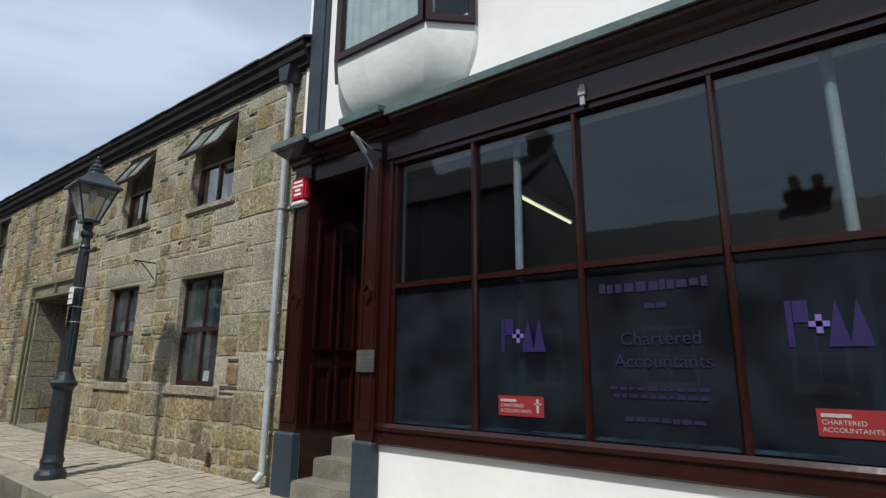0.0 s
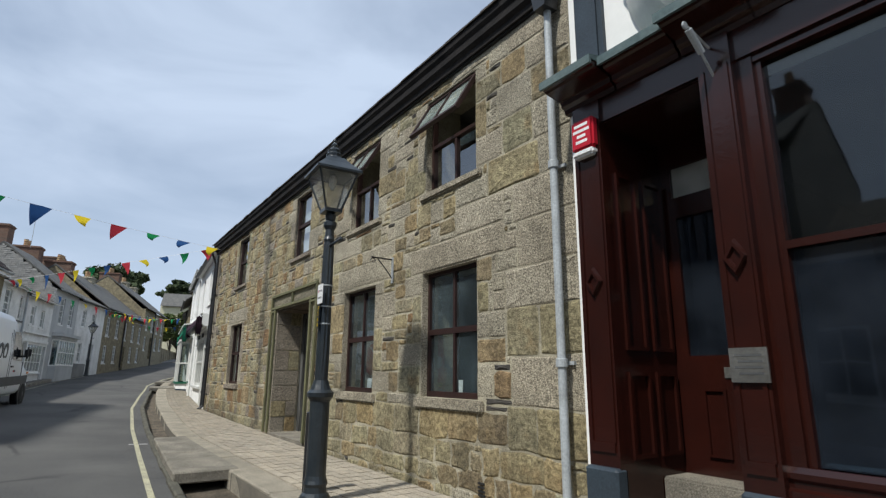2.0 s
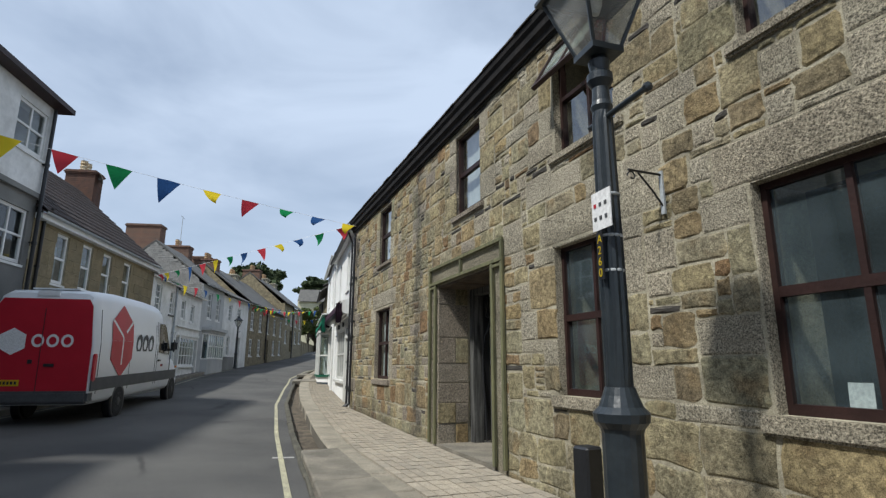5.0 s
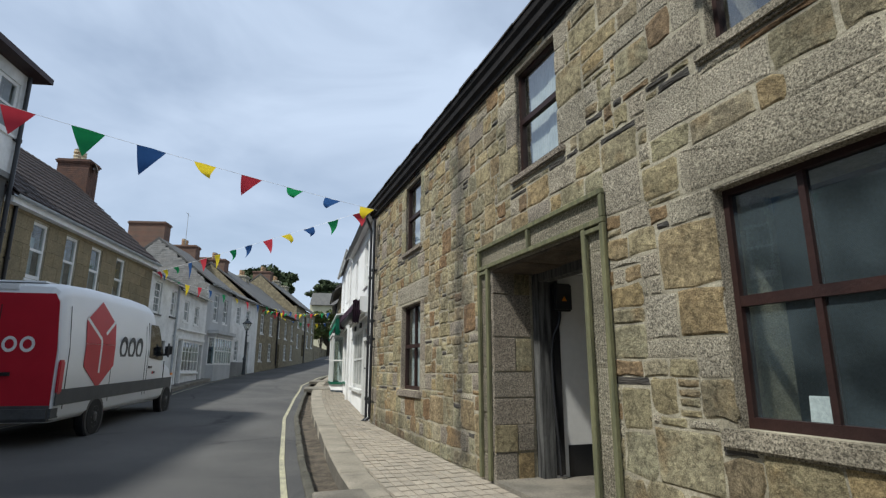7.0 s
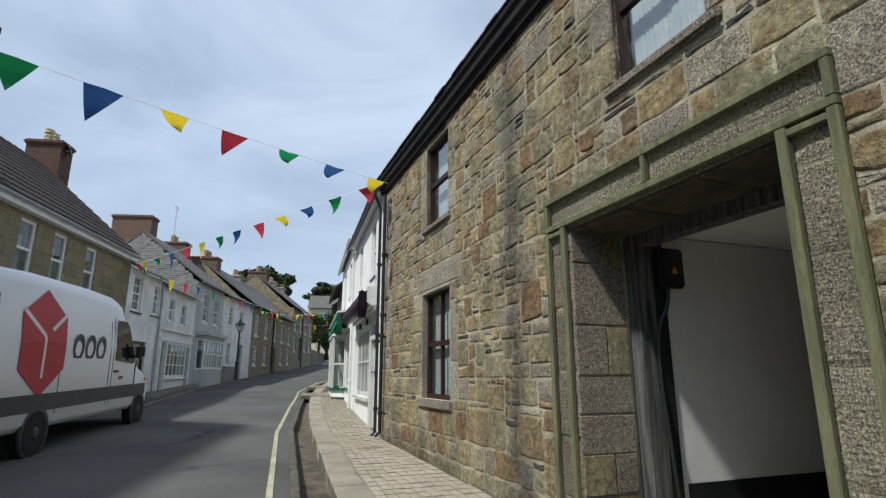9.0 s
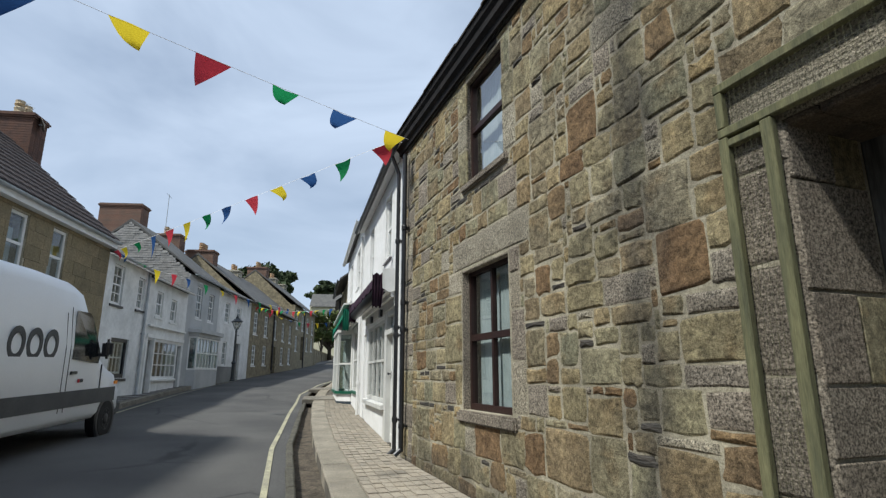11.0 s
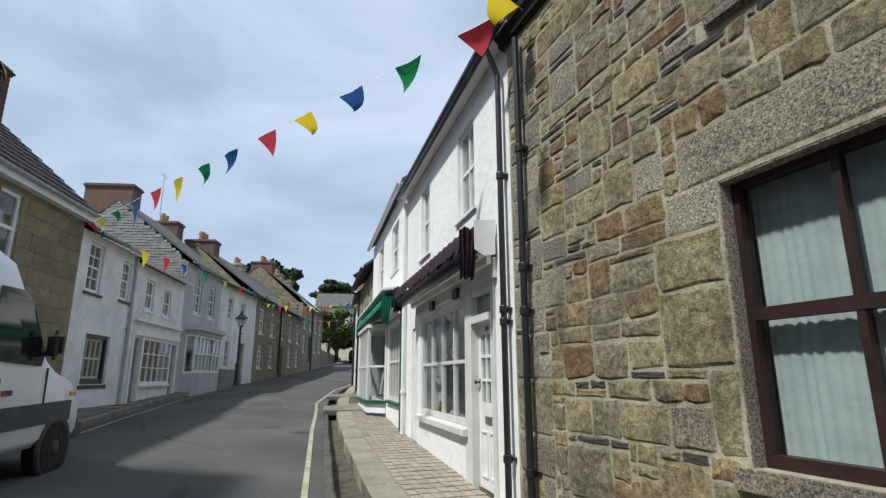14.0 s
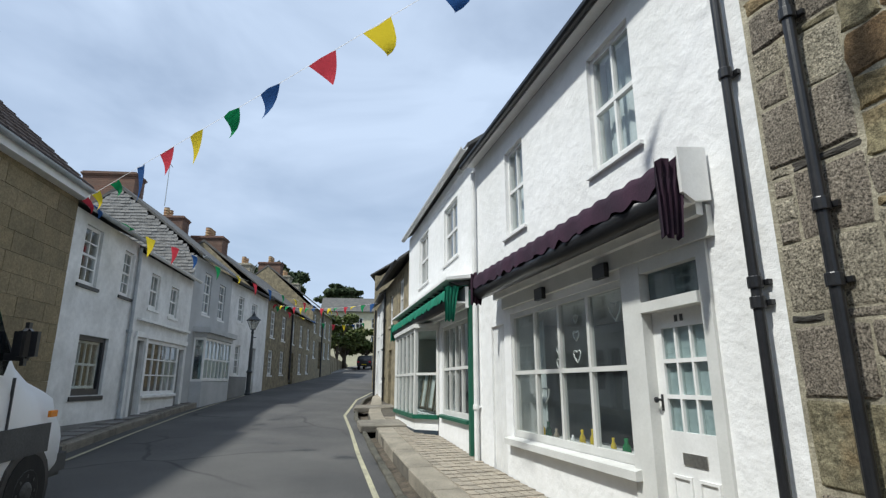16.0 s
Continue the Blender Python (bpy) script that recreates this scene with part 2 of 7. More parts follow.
M_GRANITE = mat("granite", (.375, .335, .25), (.235, .21, .16), vary="object", vcols=GRANITE, **granite_args)
M_GRANITE_I = mat("granite_fill", (.375, .335, .25), (.235, .21, .16), vary="island", vcols=GRANITE, **granite_args)
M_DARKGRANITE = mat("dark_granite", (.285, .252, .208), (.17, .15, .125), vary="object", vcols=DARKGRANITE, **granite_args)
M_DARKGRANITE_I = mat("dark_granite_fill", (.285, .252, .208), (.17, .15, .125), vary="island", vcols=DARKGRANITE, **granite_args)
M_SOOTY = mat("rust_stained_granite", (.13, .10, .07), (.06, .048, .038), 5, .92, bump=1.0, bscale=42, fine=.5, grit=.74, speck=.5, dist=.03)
M_MORTAR = mat("lime_mortar", (.385, .35, .262), (.28, .255, .19), 3.5, .95, bump=.9, bscale=38, fine=.3, stain=True, grit=.74, speck=.25, dist=.02)
M_SLIVER = mat("slate_sliver", (.055, .052, .047), (.09, .08, .068), 6, .85, bump=.9, bscale=30, fine=.4, stretch=(.5, 1, 3), dist=.03)
M_ASPHALT = mat("asphalt", (.066, .065, .064), (.105, .102, .097), .55, .87, bump=.7, bscale=70, fine=.35, spec=.3, dist=.008, grit=.72, speck=.3, cracks=True)
M_YELLOW = mat("road_paint", (.44, .415, .28), (.27, .26, .20), 6, .85, bump=.3, bscale=40, fine=.4, grit=.75, speck=.35)
M_PAVER = mat("buff_paver", (.37, .325, .25), (.24, .212, .165), 1.6, .92, bump=.7, bscale=45, fine=.35, vary="object", vcols=[(.34, .30, .245), (.40, .355, .29), (.27, .245, .205), (.37, .32, .255), (.31, .285, .24)], grit=.72, speck=.25)
M_PAVER_I = mat("buff_paver_fill", (.37, .325, .25), (.24, .212, .165), 1.6, .92, bump=.7, bscale=45, fine=.35, vary="island", vcols=[(.34, .30, .245), (.40, .355, .29), (.27, .245, .205), (.37, .32, .255), (.31, .285, .24)], grit=.72, speck=.25)
M_BED = mat("dark_sand_bed", (.10, .088, .07), (.06, .055, .045), 4, .95, bump=.5)
M_KERB = mat("granite_kerb", (.255, .232, .19), (.15, .138, .115), 2.6, .92, bump=.9, bscale=60, fine=.45, grit=.72, speck=.4, dist=.02)
M_EDGE = mat("buff_edging_granite", (.33, .295, .235), (.22, .20, .16), 2.6, .92, bump=.8, bscale=60, fine=.35, grit=.72, speck=.35, dist=.02)
M_KERBDARK = mat("mossy_dark_kerb", (.12, .112, .09), (.07, .068, .055), 4, .92, bump=.9, bscale=40, fine=.45, grit=.72, speck=.3, dist=.02)
M_FLAG = mat("pavement_slab", (.215, .205, .19), (.145, .14, .13), 1.5, .92, bump=.5, bscale=50, fine=.3, vary="island", vcols=[(.22, .21, .195), (.16, .155, .145), (.19, .18, .165)], grit=.7)
M_MUD = mat("channel_bed", (.17, .14, .105), (.085, .072, .055), 5, .95, bump=1.0, bscale=25, fine=.6, grit=.75, speck=.4, dist=.05)
M_EARTH = mat("earth", (.07, .09, .045), (.10, .09, .06), .2, .95)
M_WHITE = mat("white_render", (.80, .80, .79), (.72, .72, .70), 1.1, .87, bump=.5, bscale=6, fine=.06, dist=.04, grit=.6)
M_SMOOTHWHITE = mat("smooth_white_render", (.80, .80, .78), (.74, .74, .72), 1.1, .85, bump=.15, bscale=14, fine=.03, dist=.01)
M_BOWL = mat("dull_white_render", (.72, .74, .70), (.60, .62, .58), 1.4, .9, bump=.25, bscale=9, fine=.08, dist=.02)
M_WHITE_OLD = mat("weathered_white_render", (.76, .76, .745), (.58, .58, .56), 1.6, .88, bump=.35, bscale=7, fine=.12, dist=.02, grit=.6)
M_GREYR = mat("pale_grey_render", (.46, .47, .47), (.36, .37, .37), 1.2, .88, bump=.3, bscale=20, fine=.08)
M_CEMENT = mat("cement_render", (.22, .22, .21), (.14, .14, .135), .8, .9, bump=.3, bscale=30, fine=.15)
M_FARSTONE = mat("terrace_stone", (.29, .245, .155), (.15, .128, .088), 3.5, .9, bump=.8, bscale=9, fine=.5, grit=.72)
M_SLATE = mat("slate", (.082, .08, .078), (.125, .122, .11), 2.5, .75, bump=.6, bscale=20, fine=.35)
M_HUNG = mat("pale_hung_slate", (.31, .305, .29), (.16, .158, .15), 3, .85, bump=.8, bscale=20, fine=.45, vary="island", vcols=[(.30, .295, .28), (.22, .218, .21), (.26, .25, .235), (.17, .168, .16)], grit=.72)
M_TARSLATE = mat("tarred_slate", (.03, .025, .021), (.055, .043, .034), 7, .85, bump=.9, bscale=30, fine=.5, vary="island", vcols=[(.022, .019, .017), (.06, .047, .038), (.035, .03, .027)], grit=.7)
M_TILE = mat("brown_roof_tile", (.062, .047, .043), (.042, .033, .032), 2, .75, bump=.3, bscale=30, fine=.3)
M_BRICK = mat("red_brick", (.23, .14, .105), (.125, .11, .092), 2.2, .9, bump=.6, bscale=25, fine=.5, grit=.72, vary="island",
              vcols=[(.17, .085, .06), (.13, .065, .05), (.19, .115, .08), (.12, .08, .065)])
M_POT = mat("clay_pot", (.42, .30, .17), (.30, .16, .09), 6, .8)
M_TAR = mat("tarred_timber", (.012, .011, .011), (.022, .019, .018), 5, .8, bump=.5, bscale=30, fine=.4, spec=.2)
M_BLACK = mat("black_gloss_paint", (.012, .013, .015), (.02, .02, .022), 3, .35, bump=.1, spec=.5)
M_IRONBLUE = mat("blue_black_iron", (.016, .022, .028), (.028, .034, .038), 4, .32, bump=.25, bscale=25, spec=.5, fine=.2)
M_PIPE = mat("grey_pipe_paint", (.40, .43, .45), (.30, .32, .33), 4, .45, bump=.15, spec=.4)
M_MAROON = mat("maroon_gloss_paint", (.026, .0064, .0045), (.018, .0052, .004), 3, .17, bump=.10, bscale=25, spec=.5, fine=.12)
M_BROWNWOOD = mat("brown_window_wood", (.034, .016, .0135), (.022, .011, .010), 4, .5, bump=.3, bscale=40, fine=.2)
M_NAVY = mat("slate_blue_paint", (.035, .05, .065), (.028, .038, .05), 3, .5, bump=.2)
M_LEAD = mat("slate_grey_flashing", (.065, .10, .105), (.10, .135, .135), 4, .65, bump=.5, bscale=25)
M_SASH = mat("white_window_paint", (.76, .76, .74), (.66, .66, .64), 4, .5, bump=.1, fine=.05, spec=.4)
M_CREAM = mat("cream_shopfront_paint", (.62, .62, .59), (.54, .54, .51), 3, .55, bump=.1, fine=.05, spec=.4)
M_GREEN = mat("green_paint", (.012, .10, .06), (.01, .075, .045), 3, .45, bump=.1)
M_GREENCLOTH = mat("green_awning_cloth", (.01, .17, .10), (.008, .12, .07), 4, .8)
M_PURPLE = mat("plum_awning_cloth", (.036, .014, .028), (.022, .01, .02), 4, .85)
# room plaster darkened: the unlit depth of the office is in this colour
M_OFFICE = mat("shade_toned_office_wall", (.055, .058, .06), (.04, .042, .044), 1, .9, bump=0)
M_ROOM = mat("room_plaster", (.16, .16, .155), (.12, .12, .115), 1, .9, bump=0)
M_PASSAGE = mat("passage_white_paint", (.72, .72, .70), (.60, .60, .58), 1, .7, bump=.25, bscale=12, fine=.05)
M_CURTAIN = mat("net_curtain", (.52, .55, .55), (.40, .44, .44), 6, .9, bump=0, fine=.1)
M_BATTEN = mat("green_weathered_timber", (.175, .17, .09), (.095, .098, .058), 6, .9, bump=.7, bscale=50, stretch=(3, 3, .3), fine=.45, grit=.72)
M_OLDWOOD = mat("grey_weathered_timber", (.13, .13, .125), (.022, .022, .022), 7, .85, bump=.7, bscale=60, stretch=(3, 3, .25), fine=.4)
M_LEAF = mat("leaf", (.08, .12, .03), (.12, .13, .04), 2, .7, vary="island", vcols=[(.05, .09, .025), (.12, .145, .045), (.085, .12, .03), (.13, .105, .045)], bump=0)
M_PINE = mat("pine_leaf", (.05, .078, .036), (.08, .10, .05), 2, .8, vary="island", vcols=[(.028, .048, .02), (.07, .085, .036), (.045, .065, .028)], bump=0)
M_BARK = mat("bark", (.09, .07, .05), (.06, .05, .04), 6, .95, bump=.8)
M_RED = mat("red_paint", (.44, .014, .03), (.38, .011, .025), 2, .4, bump=0, fine=.04, spec=.3)
M_STICKER = mat("film_dulled_red", (.24, .022, .024), (.20, .018, .02), 2, .5, bump=0, fine=.05)
M_DULL = mat("film_dulled_white", (.36, .35, .34), (.31, .30, .29), 2, .6, bump=0)
M_VANWHITE = mat("white_vehicle_paint", (.74, .76, .78), (.70, .72, .74), 1, .28, bump=0, fine=.03, spec=.5)
M_VANGREY = mat("grey_plastic", (.075, .078, .08), (.055, .057, .06), 3, .6)
M_RUBBER = mat("tyre_rubber", (.014, .014, .014), (.022, .022, .021), 5, .85)
M_HUB = mat("steel_hub", (.09, .09, .09), (.05, .05, .05), 5, .5, metal=.6)
M_CHROME = mat("pewter_metal", (.42, .41, .38), (.30, .29, .27), 5, .35, metal=.9)
M_INDIGO = mat("indigo_vinyl", (.018, .009, .075), (.014, .008, .062), 2, .6, bump=0)
M_INKFADED = mat("faded_indigo_vinyl", (.012, .010, .045), (.009, .008, .035), 2, .6, bump=0)
M_LILAC = mat("lilac_vinyl", (.15, .10, .32), (.13, .09, .29), 2, .6, bump=0)
M_PAPER = mat("white_card", (.72, .72, .72), (.66, .66, .66), 2, .7, bump=0)
M_AMBER = mat("amber_lens", (.75, .25, .02), None, 2, .3, bump=0)
M_TUBE = mat("tube_light", (1.0, .85, .52), (1.0, .85, .52), 2, .5, bump=0, fine=0, emit=2.2)
M_CLAY = mat("terracotta_cloth", (.26, .22, .17), None, 3, .8)
G_WIN = glass("window_glass", (.80, .86, .86))
G_LAMP = glass("lamp_glass", (.80, .80, .76), .72, (.70, .70, .66))
G_FILM = glass("frosted_film_glass", (.20, .28, .36), .5, (.018, .023, .032))
G_UPPER = glass("upper_window_glass", (.74, .80, .80), sheen=.22)
# pale green film colours the sky's reflection into the propped-open panes
G_VENT = glass("sky_pale_window_glass", (.60, .66, .64), .45, (.52, .60, .57), .15)
G_OFFICE = glass("office_glass", (.66, .72, .75), sheen=.055, steep=3.2)
G_NET = glass("dull_window_glass", (.64, .72, .72), sheen=.04)
G_SHOP = glass("shop_glass", (.78, .84, .84), .88, (.20, .24, .25))
G_MURKY = glass("murky_glass", (.66, .78, .80), .72, (.10, .135, .15), .09)
def cloth(name, colour):
    """Thin bunting cloth: half the light comes through from behind."""
    m = mat(name, colour, None, 3, .8, bump=0, fine=.06, spec=.15)
    n, l = m.node_tree.nodes, m.node_tree.links
    tl, mx = n.new("ShaderNodeBsdfTranslucent"), n.new("ShaderNodeMixShader")
    tl.inputs["Color"].default_value = (*colour, 1)
    mx.inputs[0].default_value = .45
    l.new(n["Principled BSDF"].outputs[0], mx.inputs[1])
    l.new(tl.outputs[0], mx.inputs[2])
    l.new(mx.outputs[0], n["Material Output"].inputs["Surface"])
    return m


FLAGS = [cloth("bunting_" + k, c) for k, c in
         (("green", (.02, .25, .085)), ("blue", (.035, .10, .27)), ("yellow", (.80, .62, .04)), ("red", (.55, .05, .07)))]


# ---- building helpers ----
def box(bm, x0, x1, y0, y1, z0, z1, m=None):
    vs = [bm.verts.new(Vector((x, y, z)) if m is None else m @ Vector((x, y, z))) for x in (x0, x1) for y in (y0, y1) for z in (z0, z1)]
    for f in ((0, 1, 3, 2), (4, 6, 7, 5), (0, 4, 5, 1), (2, 3, 7, 6), (0, 2, 6, 4), (1, 5, 7, 3)):
        bm.faces.new([vs[i] for i in f])
    return vs


def quad(bm, *pts):
    return bm.faces.new([bm.verts.new(p) for p in pts])


def extrude(bm, ring, vec):
    """A prism from a closed ring of points, swept by vec."""
    a, b = [bm.verts.new(p) for p in ring], [bm.verts.new(Vector(p) + Vector(vec)) for p in ring]
    k = len(ring)
    bm.faces.new(a[::-1]), bm.faces.new(b)
    for i in range(k):
        bm.faces.new((a[i], a[(i + 1) % k], b[(i + 1) % k], b[i]))


def lathe(bm, prof, segs=16, m=None):
    """A turned form from (radius, z) pairs."""
    rings = []
    for r, z in prof:
        ring = []
        for i in range(segs):
            a = 2 * math.pi * i / segs
            p = Vector((r * math.cos(a), r * math.sin(a), z))
            ring.append(bm.verts.new(m @ p if m else p))
        rings.append(ring)
    for a, b in zip(rings, rings[1:]):
        for i in range(segs):
            bm.faces.new((a[i], a[(i + 1) % segs], b[(i + 1) % segs], b[i]))
    bm.faces.new(rings[0][::-1]), bm.faces.new(rings[-1])


def tube(bm, a, b, r, r2=None, segs=10):
    a, b = Vector(a), Vector(b)
    q = (b - a).to_track_quat("Z", "Y").to_matrix().to_4x4()
    lathe(bm, [(r, 0), (r if r2 is None else r2, (b - a).length)], segs, Matrix.Translation(a) @ q)


def part(name, bm, material, parent, label="", smooth=False):
    me = bpy.data.meshes.new(name)
    bmesh.ops.recalc_face_normals(bm, faces=bm.faces[:])
    bm.to_mesh(me)
    bm.free()
    if smooth:
        me.shade_smooth()
    me.materials.append(material)
    ob = new(name, me)
    ob.parent = parent
    if label:
        ob["label"] = label
    return ob


def thing(name, m, label, category, group="", kind=""):
    ob = new(name)
    ob.matrix_basis = m
    return tagged(ob, label, category, group, kind)


def facade(p0, p1, z=0.0):
    """Local frame of a front: x along it, y out to the street, z up."""
    d = Vector((p1[0] - p0[0], p1[1] - p0[1], 0)).normalized()
    o = Vector((0, 0, 1)).cross(d)
    m = Matrix.Identity(4)
    m.col[0][:3], m.col[1][:3], m.col[2][:3], m.col[3][:3] = d, o, (0, 0, 1), (p0[0], p0[1], z)
    return m


def pierced(bm, u0, u1, z0, z1, yo, yi, holes):
    """A wall with thickness, openings cut through."""
    us = sorted({u0, u1, *[h[0] for h in holes], *[h[1] for h in holes]})
    zs = sorted({z0, z1, *[h[2] for h in holes], *[h[3] for h in holes]})
    us, zs = [u for u in us if u0 <= u <= u1], [z for z in zs if z0 <= z <= z1]
    inside = lambda u, z: any(h[0] < u < h[1] and h[2] < z < h[3] for h in holes)
    for a, b in zip(us, us[1:]):
        for c, d in zip(zs, zs[1:]):
            if not inside((a + b) / 2, (c + d) / 2):
                quad(bm, (a, yo, c), (b, yo, c), (b, yo, d), (a, yo, d))
                quad(bm, (a, yi, c), (a, yi, d), (b, yi, d), (b, yi, c))
    for a, b, c, d in [(u0, u1, z0, z1)] + list(holes):
        quad(bm, (a, yo, c), (a, yi, c), (a, yi, d), (a, yo, d))
        quad(bm, (b, yo, c), (b, yi, c), (b, yi, d), (b, yo, d))
        quad(bm, (a, yo, d), (b, yo, d), (b, yi, d), (a, yi, d))
        quad(bm, (a, yo, c), (b, yo, c), (b, yi, c), (a, yi, c))
    bmesh.ops.remove_doubles(bm, verts=bm.verts[:], dist=1e-5)


def window(parent, u0, u1, z0, z1, y, material, cols=2, rows=2, rim=0.05, bar=0.025, deep=0.06, sill=None, sillmat=None, pane=None, meet=None, label=""):
    """A window in an opening: frame with glazing bars, a pane for each light, and a sill. y is the outer face of the frame."""
    bm = bmesh.new()
    yi = y - deep
    a, b, c, d = u0 + rim, u1 - rim, z0 + rim * 1.3, z1 - rim
    pierced(bm, u0, u1, z0, z1, y, yi, [(a, b, c, d)])
    ob = part("window", bm, material, parent, label)
    ue = [a + (b - a) * i / cols for i in range(cols + 1)]
    ze = [c + (d - c) * i / rows for i in range(rows + 1)]
    for u in ue[1:-1]:
        bm = bmesh.new()
        box(bm, u - bar / 2, u + bar / 2, yi + .012, y - .006, c, d)
        part("glazing_bar", bm, material, ob)
    for i, z in enumerate(ze[1:-1]):
        w = meet if (meet and rows % 2 == 0 and i == rows // 2 - 1) else bar
        bm = bmesh.new()
        box(bm, a, b, yi + .008, y - .002, z - w / 2, z + w / 2)
        part("meeting_rail" if w == meet else "glazing_bar", bm, material, ob)
    yg = (y + yi) / 2
    for i in range(cols):
        for j in range(rows):
            bm = bmesh.new()
            quad(bm, (ue[i], yg, ze[j]), (ue[i + 1], yg, ze[j]), (ue[i + 1], yg, ze[j + 1]), (ue[i], yg, ze[j + 1]))
            g = part("pane", bm, pane or G_WIN, ob)
            g.visible_shadow = False
    if sill:
        bm = bmesh.new()
        so, sd, sh = sill
        extrude(bm, [(u0 - so, yi, z0), (u0 - so, yi, z0 - sh), (u0 - so, y + sd, z0 - sh), (u0 - so, y + sd, z0 - .02), (u0 - so, y + .01, z0)], (u1 - u0 + 2 * so, 0, 0))
        part("sill", bm, sillmat or material, ob)
    return ob


def curtain(parent, u0, u1, z0, z1, y, folds=7, amp=0.02, material=None):
    bm = bmesh.new()
    k = folds * 6
    rows = []
    for z in (z0, z0 + (z1 - z0) * .5, z1):
        rows.append([bm.verts.new((u0 + (u1 - u0) * i / k, y + amp * math.sin(i * 2 * math.pi / 6 + .8 * math.sin(i * .37)) * (1.0 if z < z1 else .6) * (.35 + .65 * abs(math.sin(i * .11 + 1))), z)) for i in range(k + 1)])
    for a, b in zip(rows, rows[1:]):
        for i in range(k):
            bm.faces.new((a[i], a[i + 1], b[i + 1], b[i]))
    return part("curtain", bm, material or M_CURTAIN, parent, "white net curtain", True)


# ---- ground, road and pavements ----
PX = [-140, -95, -75, -55, -40, -30, -23, -17.4, -12, -3.5, 5, 30]
PZ = [7.0, 4.5, 3.2, 2.1, 1.33, .88, .62, .445, .31, .19, .1, -.05]
lerp = lambda x, pts: float(np.interp(x, [p[0] for p in pts], [p[1] for p in pts]))
road_z = lambda x: float(np.interp(x, PX, PZ))
YL = [(-95, 30), (-80, 22.5), (-62, 14.2), (-50, 9.6), (-43, 7.0), (-38, 5.15), (-32.5, 3.72), (-29.4, 3.3), (-26.5, 2.86), (-21, 2.12), (-15.7, 1.69), (-9.65, 1.34), (-3, .97), (5, .6), (30, -.6)]
LK = [(-95, 21), (-80, 14), (-67, 9.0), (-60, 6.6), (-48, 2.7), (-43, 1.4), (-37.2, .05), (-34, -.6), (-30, -1.25), (-27, -1.6), (-25.5, -2.1), (-23, -3.0), (-19, -4.0), (-12, -4.5), (0, -5.3), (30, -7)]
PE = [(-46, 8.6), (-38, 5.75), (-32, 4.25), (-29, 3.75), (-25.5, 3.27), (-21.2, 2.80), (-19.3, 2.66), (-16.8, 2.44), (-14.8, 2.29), (-13.3, 2.22), (-8, 2.25), (5, 2.1), (30, 1.6)]
PV = [(-46, 1.78), (-38, 1.36), (-31, 1.02), (-25, .76), (-19.3, .56), (-13, .43), (-7, .37), (-5, .35), (5, .27), (30, .1)]
WALLR = [(-46, 9.4), (-40, 6.35), (-31.25, 5.1), (-25.05, 4.36), (-19.25, 3.8), (-4.9, 3.8), (30, 3.8)]
yellow_y, left_kerb, pave_edge, pave_z, wall_r = (lambda x: lerp(x, YL)), (lambda x: lerp(x, LK)), (lambda x: lerp(x, PE)), (lambda x: lerp(x, PV)), (lambda x: lerp(x, WALLR))
right_kerb = lambda x: yellow_y(x) + 0.24
LBASE = [(30, -8.0), (-13, -5.75), (-21.3, -3.8), (-28.6, -2.13), (-31.45, -1.5), (-35.4, -.6), (-39.15, .42), (-43.6, 1.95), (-54.5, 5.3), (-63, 7.9), (-80, 13), (-95, 20)]
left_wall = lambda x: lerp(x, LBASE[::-1])


def loft(name, xs, lines, material, kind="structure", label="", category=""):
    """A sheet through cross lines: lines(x) gives (y, z) pairs."""
    bm = bmesh.new()
    rows = [[bm.verts.new((x, y, z)) for y, z in lines(x)] for x in xs]
    for a, b in zip(rows, rows[1:]):
        for i in range(len(a) - 1):
            bm.faces.new((a[i], a[i + 1], b[i + 1], b[i]))
    ob = part(name, bm, material, None, smooth=True)
    return tagged(ob, label, category, kind=kind)


XS = [30 - .5 * i for i in range(251)]


def road_lines(x):
    a, b, z = left_kerb(x), right_kerb(x), road_z(x)
    return [(a + (b - a) * i / 10, z + .05 * (1 - (2 * i / 10 - 1) ** 2) - .02) for i in range(11)]


loft("road", XS, road_lines, M_ASPHALT, label="worn grey asphalt road with patches", category="road")
loft("road_marking", [x for x in XS if x > -62], lambda x: [(yellow_y(x) - .036, road_z(x) + .004), (yellow_y(x) + .036, road_z(x) - .002)], M_YELLOW,
     label="faded yellow line along the kerb", category="road marking")
def tick_line(x):
    a, b = left_kerb(x), right_kerb(x)
    return [(y, road_z(x) + .05 * (1 - (2 * (y - a) / (b - a) - 1) ** 2) - .015) for y in (1.45, 1.6, 1.75)]


loft("road_marking", [-13.44, -13.54], tick_line, M_DULL, label="short worn white tick across the road edge", category="road marking")
loft("pavement_left", [x for x in XS if x > -94], lambda x: [(left_kerb(x) + .002, road_z(x) - .2), (left_kerb(x), road_z(x) + .10), (left_kerb(x) - .16, road_z(x) + .105),
     (left_wall(x) - .4, road_z(x) + .13)], M_FLAG, label="grey slab pavement on the far side", category="pavement")
loft("road_marking", [x for x in XS if x > -58], lambda x: [(left_kerb(x) + .27, road_z(x) - .0), (left_kerb(x) + .35, road_z(x) + .006)], M_YELLOW,
     label="worn pale line along the far kerb", category="road marking")
loft("ground", [60 - 4 * i for i in range(90)], lambda x: [(-260, road_z(max(-140, x)) + 4), (-30, road_z(max(-140, x)) - .6), (30, road_z(max(-140, x)) - .6), (260, road_z(max(-140, x)) + 5)],
     M_EARTH, label="earth under and around the street", category="ground")
